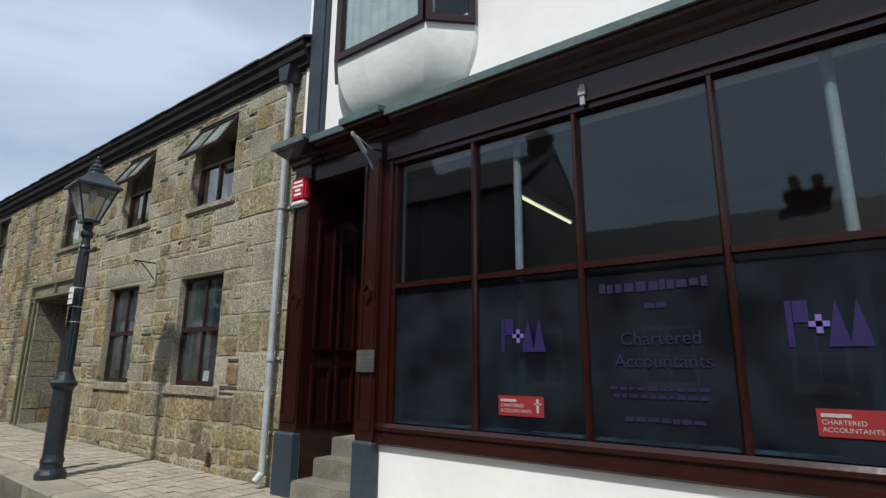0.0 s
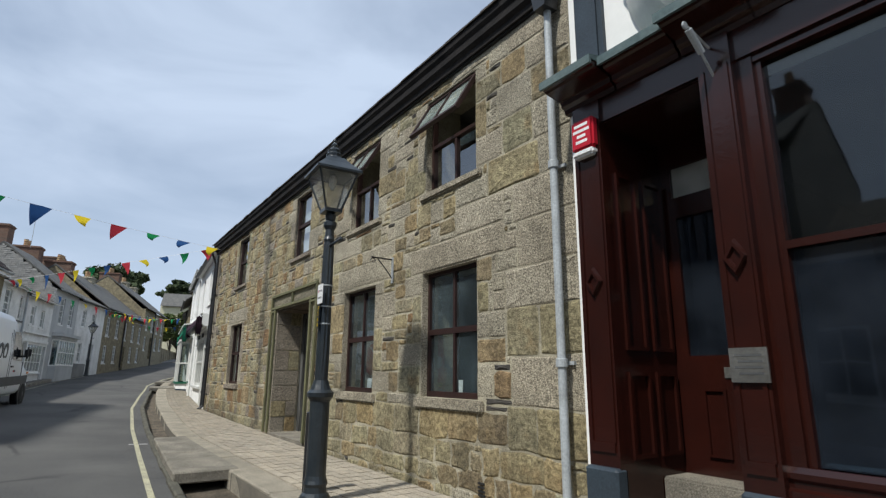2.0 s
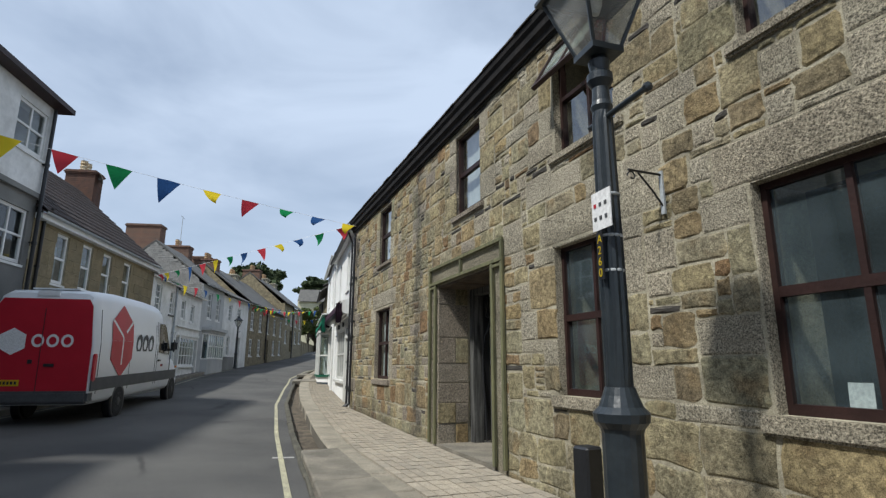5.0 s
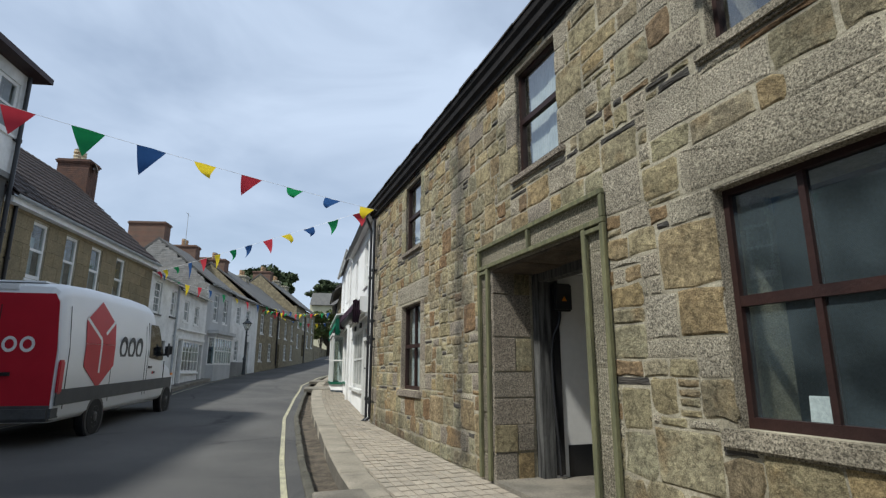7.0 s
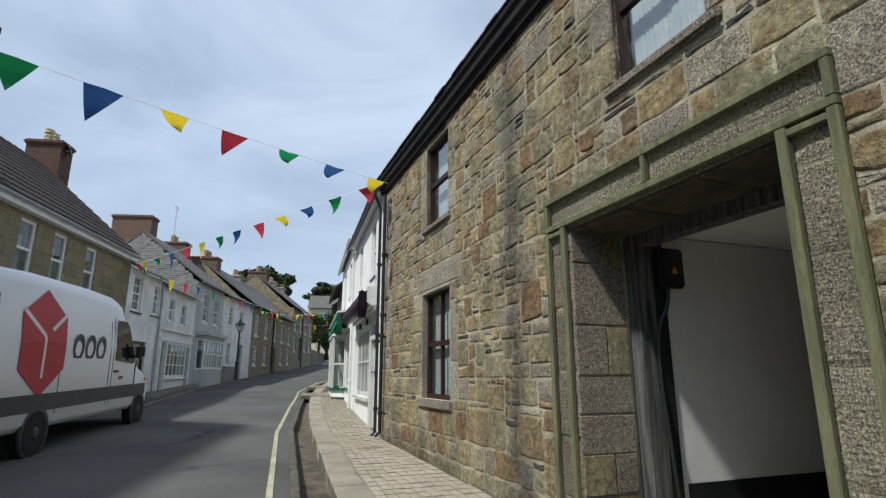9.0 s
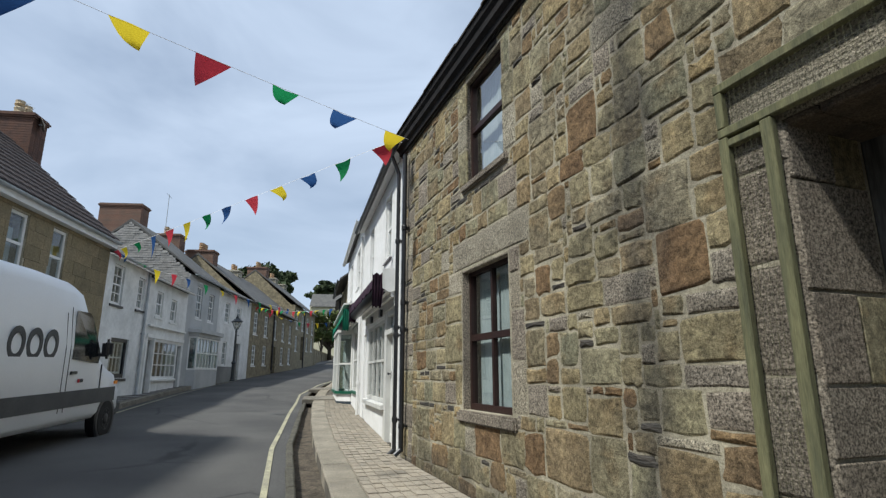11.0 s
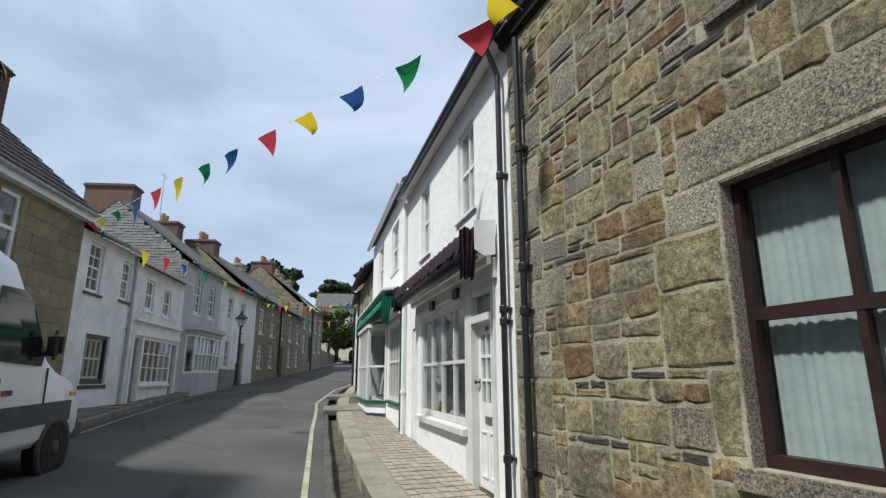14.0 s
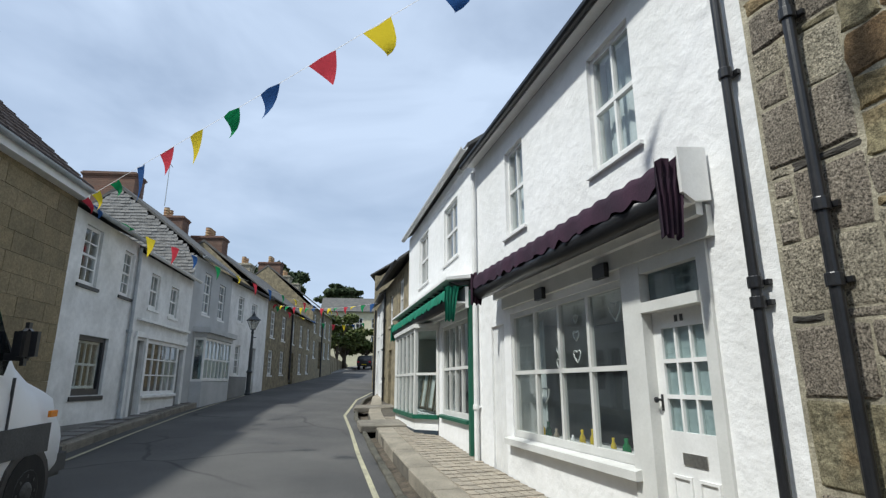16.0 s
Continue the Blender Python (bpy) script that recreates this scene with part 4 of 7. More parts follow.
du0, du1 = U(-10.86), U(-13.43)
batten(du0, du1, 3.14, 3.19), batten(du0 + .0, du1, 2.89, 2.94)
batten(du0 + .002, du0 + .05, 2.94, 3.14), batten(du1 - .05, du1 - .002, 2.94, 3.14), batten((du0 + du1) / 2 - .02, (du0 + du1) / 2 + .02, 2.94, 3.14)
for a, b in ((du0 + .0, du0 + .055), (U(-11.12), U(-11.18)), (du1 - .055, du1), (U(-13.13), U(-13.19))):
    batten(a, b, .46, 2.888)
batten(du0 + .055, U(-11.12), 2.83, 2.87), batten(U(-13.19), du1 - .055, 2.83, 2.87)
netting(du0 + .05, (du0 + du1) / 2 - .02, 2.94, 3.14), netting((du0 + du1) / 2 + .02, du1 - .05, 2.94, 3.14)
netting(du0 + .055, U(-11.12), .47, 2.83), netting(U(-13.19), du1 - .055, .47, 2.83)


def downpipe(m, label, material, top, bottom, r=.04, out=.07, collars=(), shoe=True, hopper=False, offset=0.0):
    t = thing("downpipe", m, label, "downpipe", "downpipes")
    bm = bmesh.new()
    tube(bm, (0, out, bottom), (0, out, top), r, segs=14)
    if offset:
        tube(bm, (0, out, top), (0, out + offset * .5, top + .16), r), tube(bm, (0, out + offset * .5, top + .15), (0, out + offset, top + .3), r)
    if shoe:
        tube(bm, (0, out - .005, bottom + .03), (0, out + .09, bottom - .05), r * 1.05)
    part("pipe", bm, material, t, smooth=False)
    for z in collars:
        bm = bmesh.new()
        lathe(bm, [(r * 1.32, z - .035), (r * 1.38, z - .03), (r * 1.38, z + .03), (r * 1.32, z + .035)], 14, Matrix.Translation((0, out, 0)))
        box(bm, -r * 1.8, r * 1.8, .0, .03, z - .015, z + .015)
        part("collar", bm, material, t)
    if hopper:
        bm = bmesh.new()
        extrude(bm, [(-.11, out - .06, top + .2), (-.07, out - .06, top), (.07, out - .06, top), (.11, out - .06, top + .2)], (0, .17, 0))
        part("hopper_head", bm, M_BLACK, t)
    return t


downpipe(SB @ pose(U(-5.14), 0, 0), "pale grey metal downpipe on the stone wall", M_PIPE, 5.0, .47, .036, .105, (1.69, 3.43), True, True)
downpipe(SB @ pose(U(-19.16), 0, 0), "black downpipe at the corner of the stone wall", M_BLACK, 5.1, .66, .032, .075, (1.0, 2.35, 2.75, 3.9), True)

# iron sign bracket without its sign
br = thing("sign_bracket", SB @ pose(U(-8.22), 0, 0), "small black wrought-iron sign bracket on the stone wall", "bracket")
bm = bmesh.new()
box(bm, -.018, .018, 0.012, .03, 2.78, 3.13)
part("back_plate", bm, M_PIPE, br)
bm = bmesh.new()
tube(bm, (0, .02, 3.1), (0, .34, 3.1), .010)
tube(bm, (0, .02, 2.84), (0, .12, 2.96), .008), tube(bm, (0, .12, 2.96), (0, .25, 3.09), .008)
part("arm", bm, M_BLACK, br)
bm = bmesh.new()
for k in range(14):
    a, b = k * .42, (k + 1) * .42
    ra, rb = .045 - .0024 * k, .045 - .0024 * (k + 1)
    tube(bm, (0, .31 + ra * math.cos(a), 3.05 + ra * math.sin(a)), (0, .31 + rb * math.cos(b), 3.05 + rb * math.sin(b)), .006, segs=6)
part("scroll", bm, M_BLACK, br)
# vent grille low in the wall
bm = bmesh.new()
for k in range(5):
    box(bm, -.05, .05, -.01, .014, .42 + k * .035, .44 + k * .035)
vt = part("vent_grille", bm, M_BLACK, None)
vt.matrix_basis = SB @ pose(U(-6.34), 0, 0)
tagged(vt, "small dark vent grille near the pavement", "vent")


# ---- corner office with the maroon shopfront ----
OF = facade((6.5, 3.74), (-4.9, 3.74))
V = lambda x: 6.5 - x
office = thing("office_shop", OF, "white rendered house with a dark maroon shopfront and tall panes", "building")
SILL, HEAD, TRANS = 1.11, 3.59, 2.345
bm = bmesh.new()
pierced(bm, 0, V(-4.945), .0, 4.0, 0, -.3, [(V(3.4), V(-3.5), SILL, HEAD), (V(-3.71), V(-4.6), .0, 3.62)])
part("wall", bm, M_SMOOTHWHITE, office, "white painted wall")
bm = bmesh.new()
pierced(bm, 0, V(-4.96), 4.0, 7.6, -.06, -.4, [(V(-2.5), V(-3.75), 4.95, 6.3), (V(.6), V(-.6), 4.9, 6.3)])
part("upper_wall", bm, M_SMOOTHWHITE, office, "white rendered upper wall")
bm = bmesh.new()
box(bm, V(-4.56), V(-4.86), -.06, -.02, 4.06, 7.6)
box(bm, V(-4.61), V(-4.81), -.02, .0, 4.1, 7.6)
part("corner_band", bm, M_NAVY, office, "slate-blue painted corner band")
bm = bmesh.new()
extrude(bm, [(-.2, .35, 7.6), (-.2, -3.5, 10.2), (-.2, -7.3, 7.6)], (V(-4.96) + .3, 0, 0))
part("roof", bm, M_SLATE, office)
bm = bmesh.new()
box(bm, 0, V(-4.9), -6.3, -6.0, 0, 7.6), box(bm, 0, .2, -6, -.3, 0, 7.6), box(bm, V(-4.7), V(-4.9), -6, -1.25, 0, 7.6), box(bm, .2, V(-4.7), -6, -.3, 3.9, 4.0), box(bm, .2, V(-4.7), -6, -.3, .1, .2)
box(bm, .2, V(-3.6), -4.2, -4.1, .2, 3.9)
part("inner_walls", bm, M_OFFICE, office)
# ceiling tubes inside
for xx in (-3.12, .6):
    t = thing("tube_light", OF @ pose(V(xx), -2.78, 3.72), "lit fluorescent tube on the office ceiling", "ceiling light", "office tube lights")
    bm = bmesh.new()
    tube(bm, (0, -.82, 0), (0, .82, 0), .018)
    part("tube", bm, M_TUBE, t)
    bm = bmesh.new()
    box(bm, -.035, .035, -.84, .84, .02, .16)
    part("fitting", bm, M_PAPER, t)

for xx in (-2.12, .1):
    bm = bmesh.new()
    lathe(bm, [(.035, .2), (.035, 3.88)], 14)
    ob = part("post", bm, M_PIPE, None)
    ob.matrix_basis = OF @ pose(V(xx), -.16, 0)
    tagged(ob, "pale round post just inside the shop window", "post", "office posts")

# window frame, mullions and panes
sw = thing("shop_window", OF, "maroon timber shop window with eight tall panes", "shop window")
bm = bmesh.new()
box(bm, V(-3.4), V(-3.54), -.1, .03, SILL, HEAD + .02), box(bm, V(-3.36), V(-3.4), -.09, .0, SILL, HEAD)
box(bm, V(3.4), V(-3.4), -.1, .02, HEAD - .03, HEAD + .02)
part("frame", bm, M_MAROON, sw)
mull = [-3.4, -2.475, -1.53, -.55, .44, 1.43, 2.42, 3.4]
for xm in mull[1:-1]:
    bm = bmesh.new()
    extrude(bm, [(V(xm) - .026, -.09, SILL), (V(xm) - .026, -.01, SILL), (V(xm) - .012, .012, SILL), (V(xm) + .012, .012, SILL), (V(xm) + .026, -.01, SILL), (V(xm) + .026, -.09, SILL)], (0, 0, HEAD - SILL - .03))
    part("mullion", bm, M_MAROON, sw)
for a, b in zip(mull, mull[1:]):
    bm = bmesh.new()
    box(bm, V(b) + .026, V(a) - .026, -.08, .002, TRANS - .024, TRANS + .024)
    part("transom", bm, M_MAROON, sw)
    for z0, z1, g in ((SILL, TRANS - .02, G_FILM), (TRANS + .02, HEAD - .03, G_OFFICE)):
        bm = bmesh.new()
        box(bm, V(b) + .02, V(a) - .02, -.05, -.044, z0, z1)
        part("pane", bm, g, sw).visible_shadow = False
bm = bmesh.new()
prof = [(-.1, 1.11), (.03, 1.11), (.05, 1.08), (.05, 1.05), (.03, 1.03), (.03, 1.0), (.055, .985), (.055, .94), (.02, .92), (0.002, .92), (0.002, 1.0), (-.1, 1.0)]
extrude(bm, [(V(3.5), y, z) for y, z in prof], (V(-3.58) - V(3.5), 0, 0))
part("sill", bm, M_MAROON, sw, "moulded maroon sill, scuffed along its edge")
# fascia, cornice and flashing
bm = bmesh.new()
box(bm, V(3.6), V(-3.5), .002, .05, HEAD + .02, 3.84), box(bm, V(-3.72), V(-4.6), .002, .04, 3.62, 3.84)
part("fascia", bm, M_MAROON, sw, "plain dark maroon fascia board")


def cornice(x0, x1, out, top=4.02):
    bm = bmesh.new()
    pr = [(.002, 3.82), (.06, 3.82), (.07, 3.86), (.11, 3.88), (.12, 3.92), (out - .05, 3.95), (out - .03, 3.965), (out, 3.97), (out, 4.0), (.002, 4.0)]
    extrude(bm, [(V(x0), y, z) for y, z in pr], (V(x1) - V(x0), 0, 0))
    part("cornice", bm, M_MAROON, sw)
    bm = bmesh.new()
    extrude(bm, [(V(x0) - .01, out + .025, 3.965), (V(x0) - .01, out + .025, 4.035), (V(x0) - .01, -.02, 4.12), (V(x0) - .01, -.02, 4.001), (V(x0) - .01, out + .001, 4.001), (V(x0) - .01, out + .001, 3.965)], (V(x1) - V(x0) + .02, 0, 0))
    part("flashing", bm, M_LEAD, sw, "slate-grey flashing over the cornice")


cornice(3.6, -3.34, .25), cornice(-3.32, -3.84, .34), cornice(-3.86, -4.4, .25), cornice(-4.42, -4.95, .34)
# pilasters on blue-grey plinth blocks
for x0, x1, th in ((-3.50, -3.722, .09), (-4.588, -4.86, .07)):
    bm = bmesh.new()
    box(bm, V(x0), V(x1), .002, th, .93, 3.82)
    box(bm, V(x0) + .03, V(x1) - .03, th, th + .015, 1.05, 1.12), box(bm, V(x0) + .02, V(x0) + .045, th, th + .012, 1.12, 3.6), box(bm, V(x1) - .045, V(x1) - .02, th, th + .012, 1.12, 3.6)
    pil = part("pilaster", bm, M_MAROON, sw)
    # raised diamond with a sunk centre
    bm = bmesh.new()
    c, zc = (V(x0) + V(x1)) / 2, 2.30
    rings = []
    for rx, rz, y in ((.082, .125, th), (.066, .10, th + .035), (.045, .068, th + .035), (.034, .05, th + .012)):
        rings.append([bm.verts.new((c + rx * a, y, zc + rz * b)) for a, b in ((0, -1), (1, 0), (0, 1), (-1, 0))])
    for o, t in zip(rings, rings[1:]):
        for k in range(4):
            bm.faces.new((o[k], o[(k + 1) % 4], t[(k + 1) % 4], t[k]))
    bm.faces.new(rings[-1]), bm.faces.new(rings[0][::-1])
    part("diamond_boss", bm, M_MAROON, pil)
    bm = bmesh.new()
    box(bm, V(x0) - .01, V(x1) + .01, .002, .13, .05, .95)
    bmesh.ops.bevel(bm, geom=bm.edges[:], offset=.02, segments=1, affect="EDGES")
    part("plinth_block", bm, M_NAVY, pil, "slate-blue plinth block")
# porch: panelled side, ceiling, steps and the inner door
porch = thing("porch", OF, "dark maroon panelled entrance porch with granite steps", "porch")
bm = bmesh.new()
box(bm, V(-4.6) - .008, V(-4.66), -.78, -.004, .5, 3.6)
sp_ = part("side_panel", bm, M_MAROON, porch)
for y0, y1 in ((-.34, -.08), (-.68, -.42)):
    for z0, z1 in ((1.0, 1.62), (1.78, 3.2)):
        bm = bmesh.new()
        for a, b, c, d in ((y0, y1, z0, z0 + .03), (y0, y1, z1 - .03, z1), (y0, y0 + .03, z0 + .03, z1 - .03), (y1 - .03, y1, z0 + .03, z1 - .03)):
            box(bm, V(-4.6) - .03, V(-4.6) - .008, a, b, c, d)
        part("panel_moulding", bm, M_MAROON, sp_)
bm = bmesh.new()
box(bm, V(-3.71) + .008, V(-3.68), -.78, -.004, .5, 3.6), box(bm, V(-3.68), V(-4.66), -.78, 0, 3.6, 3.64)
part("lining", bm, M_MAROON, porch)
for k, (y0, z1) in enumerate(((.12, .5), (-.16, .68), (-.40, .86))):
    bm = bmesh.new()
    box(bm, V(-3.72), V(-4.6), -.78, y0 - .02, z1 - .2, z1)
    bmesh.ops.bevel(bm, geom=bm.edges[:], offset=.015, segments=2, affect="EDGES")
    part("step", bm, M_KERB, porch, "worn granite step")
bm = bmesh.new()
pierced(bm, V(-3.71), V(-4.6), .86, 3.6, -.72, -.78, [(V(-4.1), V(-4.48), 1.75, 2.9), (V(-3.75), V(-4.02), 1.75, 2.9), (V(-3.78), V(-4.5), 3.08, 3.35)])
idoor = part("inner_door", bm, M_MAROON, porch, "maroon door with tall glazed panels")
for a, b, c, d in ((-4.1, -4.48, 1.75, 2.9), (-3.75, -4.02, 1.75, 2.9), (-3.78, -4.5, 3.08, 3.35)):
    bm = bmesh.new()
    box(bm, V(a), V(b), -.755, -.75, c, d)
    part("pane", bm, G_FILM if c < 3 else G_LAMP, idoor)
bm = bmesh.new()
box(bm, V(-3.93), V(-4.2), -.72, -.71, 1.58, 1.66)
part("letterbox", bm, M_CHROME, idoor)
bm = bmesh.new()
lathe(bm, [(.026, 0), (.04, .006), (.04, .014), (.026, .02)], 14, pose(V(-4.06), -.71, 2.3, -90, 0, 0))
part("knocker", bm, M_LEAD, idoor)
bm = bmesh.new()
lathe(bm, [(.012, 0), (.012, .06), (.035, .07), (.035, .09), (.0, .1)], 12, pose(V(-3.77), -.72, 1.4, -90, 0, 0))
part("door_knob", bm, M_CHROME, idoor)
for u in (V(-3.88), V(-4.29)):
    bm = bmesh.new()
    for a, b, c, d in ((-.09, .09, 1.0, 1.02), (-.09, .09, 1.48, 1.5), (-.09, -.07, 1.02, 1.48), (.07, .09, 1.02, 1.48)):
        box(bm, u + a, u + b, -.72, -.70, c, d)
    part("door_moulding", bm, M_MAROON, idoor)
# small fittings
al = thing("alarm_box", OF @ pose(V(-4.72), .06, 3.5), "red and white security alarm box by the porch", "alarm box")
bm = bmesh.new()
box(bm, -.115, .115, 0, .08, -.1, .17)
bmesh.ops.bevel(bm, geom=bm.edges[:], offset=.02, segments=2, affect="EDGES")
part("cover", bm, M_RED, al)
bm = bmesh.new()
box(bm, -.11, .11, .002, .085, -.16, -.102)
bmesh.ops.bevel(bm, geom=bm.edges[:], offset=.018, segments=2, affect="EDGES")
part("base", bm, M_PAPER, al)
for k, w in enumerate((.07, .085, .045, .06)):
    bm = bmesh.new()
    box(bm, -w, w, .0805, .0825, .10 - k * .048, .125 - k * .048)
    part("writing_bar", bm, M_PAPER, al)
pq = thing("name_plate", OF @ pose(V(-3.60), .105, 1.655), "grey metal name plate on the pilaster", "name plate")
bm = bmesh.new()
box(bm, -.11, .11, 0, .012, -.1, .1)
part("plate", bm, M_CHROME, pq)
for k in range(4):
    bm = bmesh.new()
    box(bm, -.08, .08 - .02 * (k % 2), .0125, .014, .05 - k * .035, .062 - k * .035)
    part("writing_bar", bm, M_VANGREY, pq)
for x0, z0 in ((-3.62, 3.78), (-1.42, 3.72)):
    b_ = thing("lamp_bracket", OF @ pose(V(x0), .05, z0), "galvanised angle bracket under the cornice", "bracket", "shopfront brackets")
    bm = bmesh.new()
    box(bm, -.018, .018, 0, .02, -.28 if x0 < -3 else -.14, .03)
    box(bm, -.028, .028, .0, .03, -.06, .0)
    part("plate", bm, M_PIPE, b_)
    if x0 < -3:
        bm = bmesh.new()
        tube(bm, (0, .05, -.03), (0, .31, .035), .009)
        lathe(bm, [(.024, -.008), (.03, 0), (.024, .008)], 10, pose(0, .325, .03, 0, 90, 0))
        part("arm", bm, M_PIPE, b_)
        bm = bmesh.new()
        tube(bm, (0, .03, -.24), (0, .17, -.09), .009)
        part("brace", bm, M_PIPE, b_)
        bm = bmesh.new()
        tube(bm, (0, .15, -.105), (0, .285, .015), .024)
        part("cylinder", bm, M_PIPE, b_)
# lettering on the glass: plain shapes for the firm's mark, bars for names
GY = -.04


def mark(x0, z0, s):
    """The firm's indigo mark as plain strokes with a lilac cross."""
    t = thing("window_mark", OF @ pose(V(x0), GY, z0), "indigo vinyl mark with a lilac cross on the shop window", "window sticker", "marks on the glass")
    bm = bmesh.new()
    box(bm, -.06 * s, .06 * s, -.002, .002, 0, s)
    part("bar", bm, M_INDIGO, t)
    bm = bmesh.new()
    box(bm, -.36 * s, -.08 * s, -.002, .002, .52 * s, s)
    part("square", bm, M_INDIGO, t)
    for u in (-.85, -1.22):
        bm = bmesh.new()
        extrude(bm, [((u - .2) * s, -.002, 0), ((u + .2) * s, -.002, 0), (u * s, -.002, s)], (0, .004, 0))
        part("triangle", bm, M_INDIGO, t)
    bm = bmesh.new()
    box(bm, -.72 * s, -.34 * s, .003, .005, .42 * s, .54 * s), box(bm, -.59 * s, -.47 * s, .003, .005, .28 * s, .68 * s)
    part("cross", bm, M_LILAC, t)
    return t


mark(-2.22, 1.72, .26), mark(-.27, 1.73, .27)


def words(parent, text, size, m, material, name="lettering"):
    c = bpy.data.curves.new(name, "FONT")
    c.body, c.size, c.extrude = text, size, .0006
    c.materials.append(material)
    o = new(name, c)
    o.parent, o.matrix_basis = parent, m
    return o


for x0, z0 in ((-2.27, 1.24), (-.2, 1.24)):
    t = thing("window_sticker", OF @ pose(V(x0), GY + .001, z0), "red sticker reading chartered accountants on the window", "window sticker", "red stickers")
    bm = bmesh.new()
    box(bm, -.39, 0, -.001, .002, 0, .15)
    part("sticker", bm, M_STICKER, t)
    bm = bmesh.new()
    box(bm, -.16, -.02, .003, .0045, .105, .125)
    part("writing_bar", bm, M_DULL, t)
    for k, s in enumerate(("CHARTERED", "ACCOUNTANTS")):
        words(t, s, .036, pose(-.02, .0035, .066 - k * .04, 90, 0, 180), M_DULL)
    bm = bmesh.new()
    box(bm, -.35, -.33, .003, .0045, .03, .13), box(bm, -.37, -.31, .003, .0045, .09, .1)
    part("emblem", bm, M_DULL, t)
t = thing("window_writing", OF @ pose(V(-1.05), GY, 1.2), "rows of indigo writing on the frosted shop pane", "window writing")
for zc, w, h in ((.96, .36, .075), (.82, .09, .05), (.27, .32, .03), (.22, .3, .03), (.07, .27, .035)):
    u = -w
    while u < w - .03:
        k = random.uniform(.03, .07)
        bm = bmesh.new()
        box(bm, u, min(w, u + k), -.001, .002, zc - h * random.uniform(.3, .5), zc + h * random.uniform(.3, .5))
        part("writing_bar", bm, M_INKFADED, t)
        u += k + random.uniform(.012, .02)
for k, s in enumerate(("Chartered", "Accountants")):
    words(t, s, .125, pose(.23 + .05 * k, .003, .56 - .15 * k, 90, 0, 180), M_INKFADED)
# oriel window above the porch
ori = thing("oriel_window", OF, "white oriel window with maroon frames above the porch", "window")
x0, x1, ou = -2.43, -4.33, .37
plan = lambda s, zz: [Vector((V(x1), -.07, zz)), Vector((V(x1) - .02, -.06 + .05 * s, zz)), Vector((V(x1) - .36, -.06 + ou * s, zz)), Vector((V(x0) + .36, -.06 + ou * s, zz)), Vector((V(x0) + .02, -.06 + .05 * s, zz)), Vector((V(x0), -.07, zz))]
bm = bmesh.new()
rings = []
for s, zz in [(.12 + .88 * math.sin(math.pi / 2 * k / 24) ** .8, 4.08 + .66 * (1 - math.cos(math.pi / 2 * k / 24)) ** .9) for k in range(25)]:
    c = sum(plan(s, zz), Vector()) / 6
    k = .45 + .55 * s
    rings.append([bm.verts.new(Vector((c.x + (p.x - c.x) * k, p.y, zz))) for p in plan(s, zz)])
for a, b in zip(rings, rings[1:]):
    for i in range(5):
        bm.faces.new((a[i], a[i + 1], b[i + 1], b[i]))
bm.faces.new(rings[0]), bm.faces.new(rings[-1])
for a, b in zip(rings, rings[1:]):
    for p, q in zip(a, b):
        bm.edges.get((p, q)).smooth = False
for r in (rings[0], rings[-1]):
    for p, q in zip(r, r[1:] + r[:1]):
        bm.edges.get((p, q)).smooth = False
part("bowl", bm, M_BOWL, ori, "curved dull white underside with a crease", smooth=True)
pl = plan(1, 4.74)
for i in range(1, 4):
    a, b = pl[i], pl[i + 1]
    m = Matrix.Translation(a)
    d = (b - a)
    m = m @ Matrix(((d.x / d.length, -d.y / d.length, 0, 0), (d.y / d.length, d.x / d.length, 0, 0), (0, 0, 1, 0), (0, 0, 0, 1)))
    bm = bmesh.new()
    L_ = d.length
    sg = -1
    box(bm, 0, .06, -.04, .04, 0, 1.6, m), box(bm, L_ - .06, L_, -.04, .04, 0, 1.6, m), box(bm, .06, L_ - .06, -.04, .05, 0, .07, m), box(bm, .06, L_ - .06, -.04, .04, 1.5, 1.6, m)
    fr_ = part("frame", bm, M_MAROON, ori)
    bm = bmesh.new()
    box(bm, .06, L_ - .06, -.006, .0, .07, 1.5, m)
    part("pane", bm, G_WIN, fr_).visible_shadow = False
bm = bmesh.new()
extrude(bm, [p + Vector((0, .05, 1.6)) for p in pl], (0, 0, .25))
part("top", bm, M_MAROON, ori)
curtain(ori, V(x0) + .3, V(x1) - .3, 4.8, 6.3, .25, 10, .02)


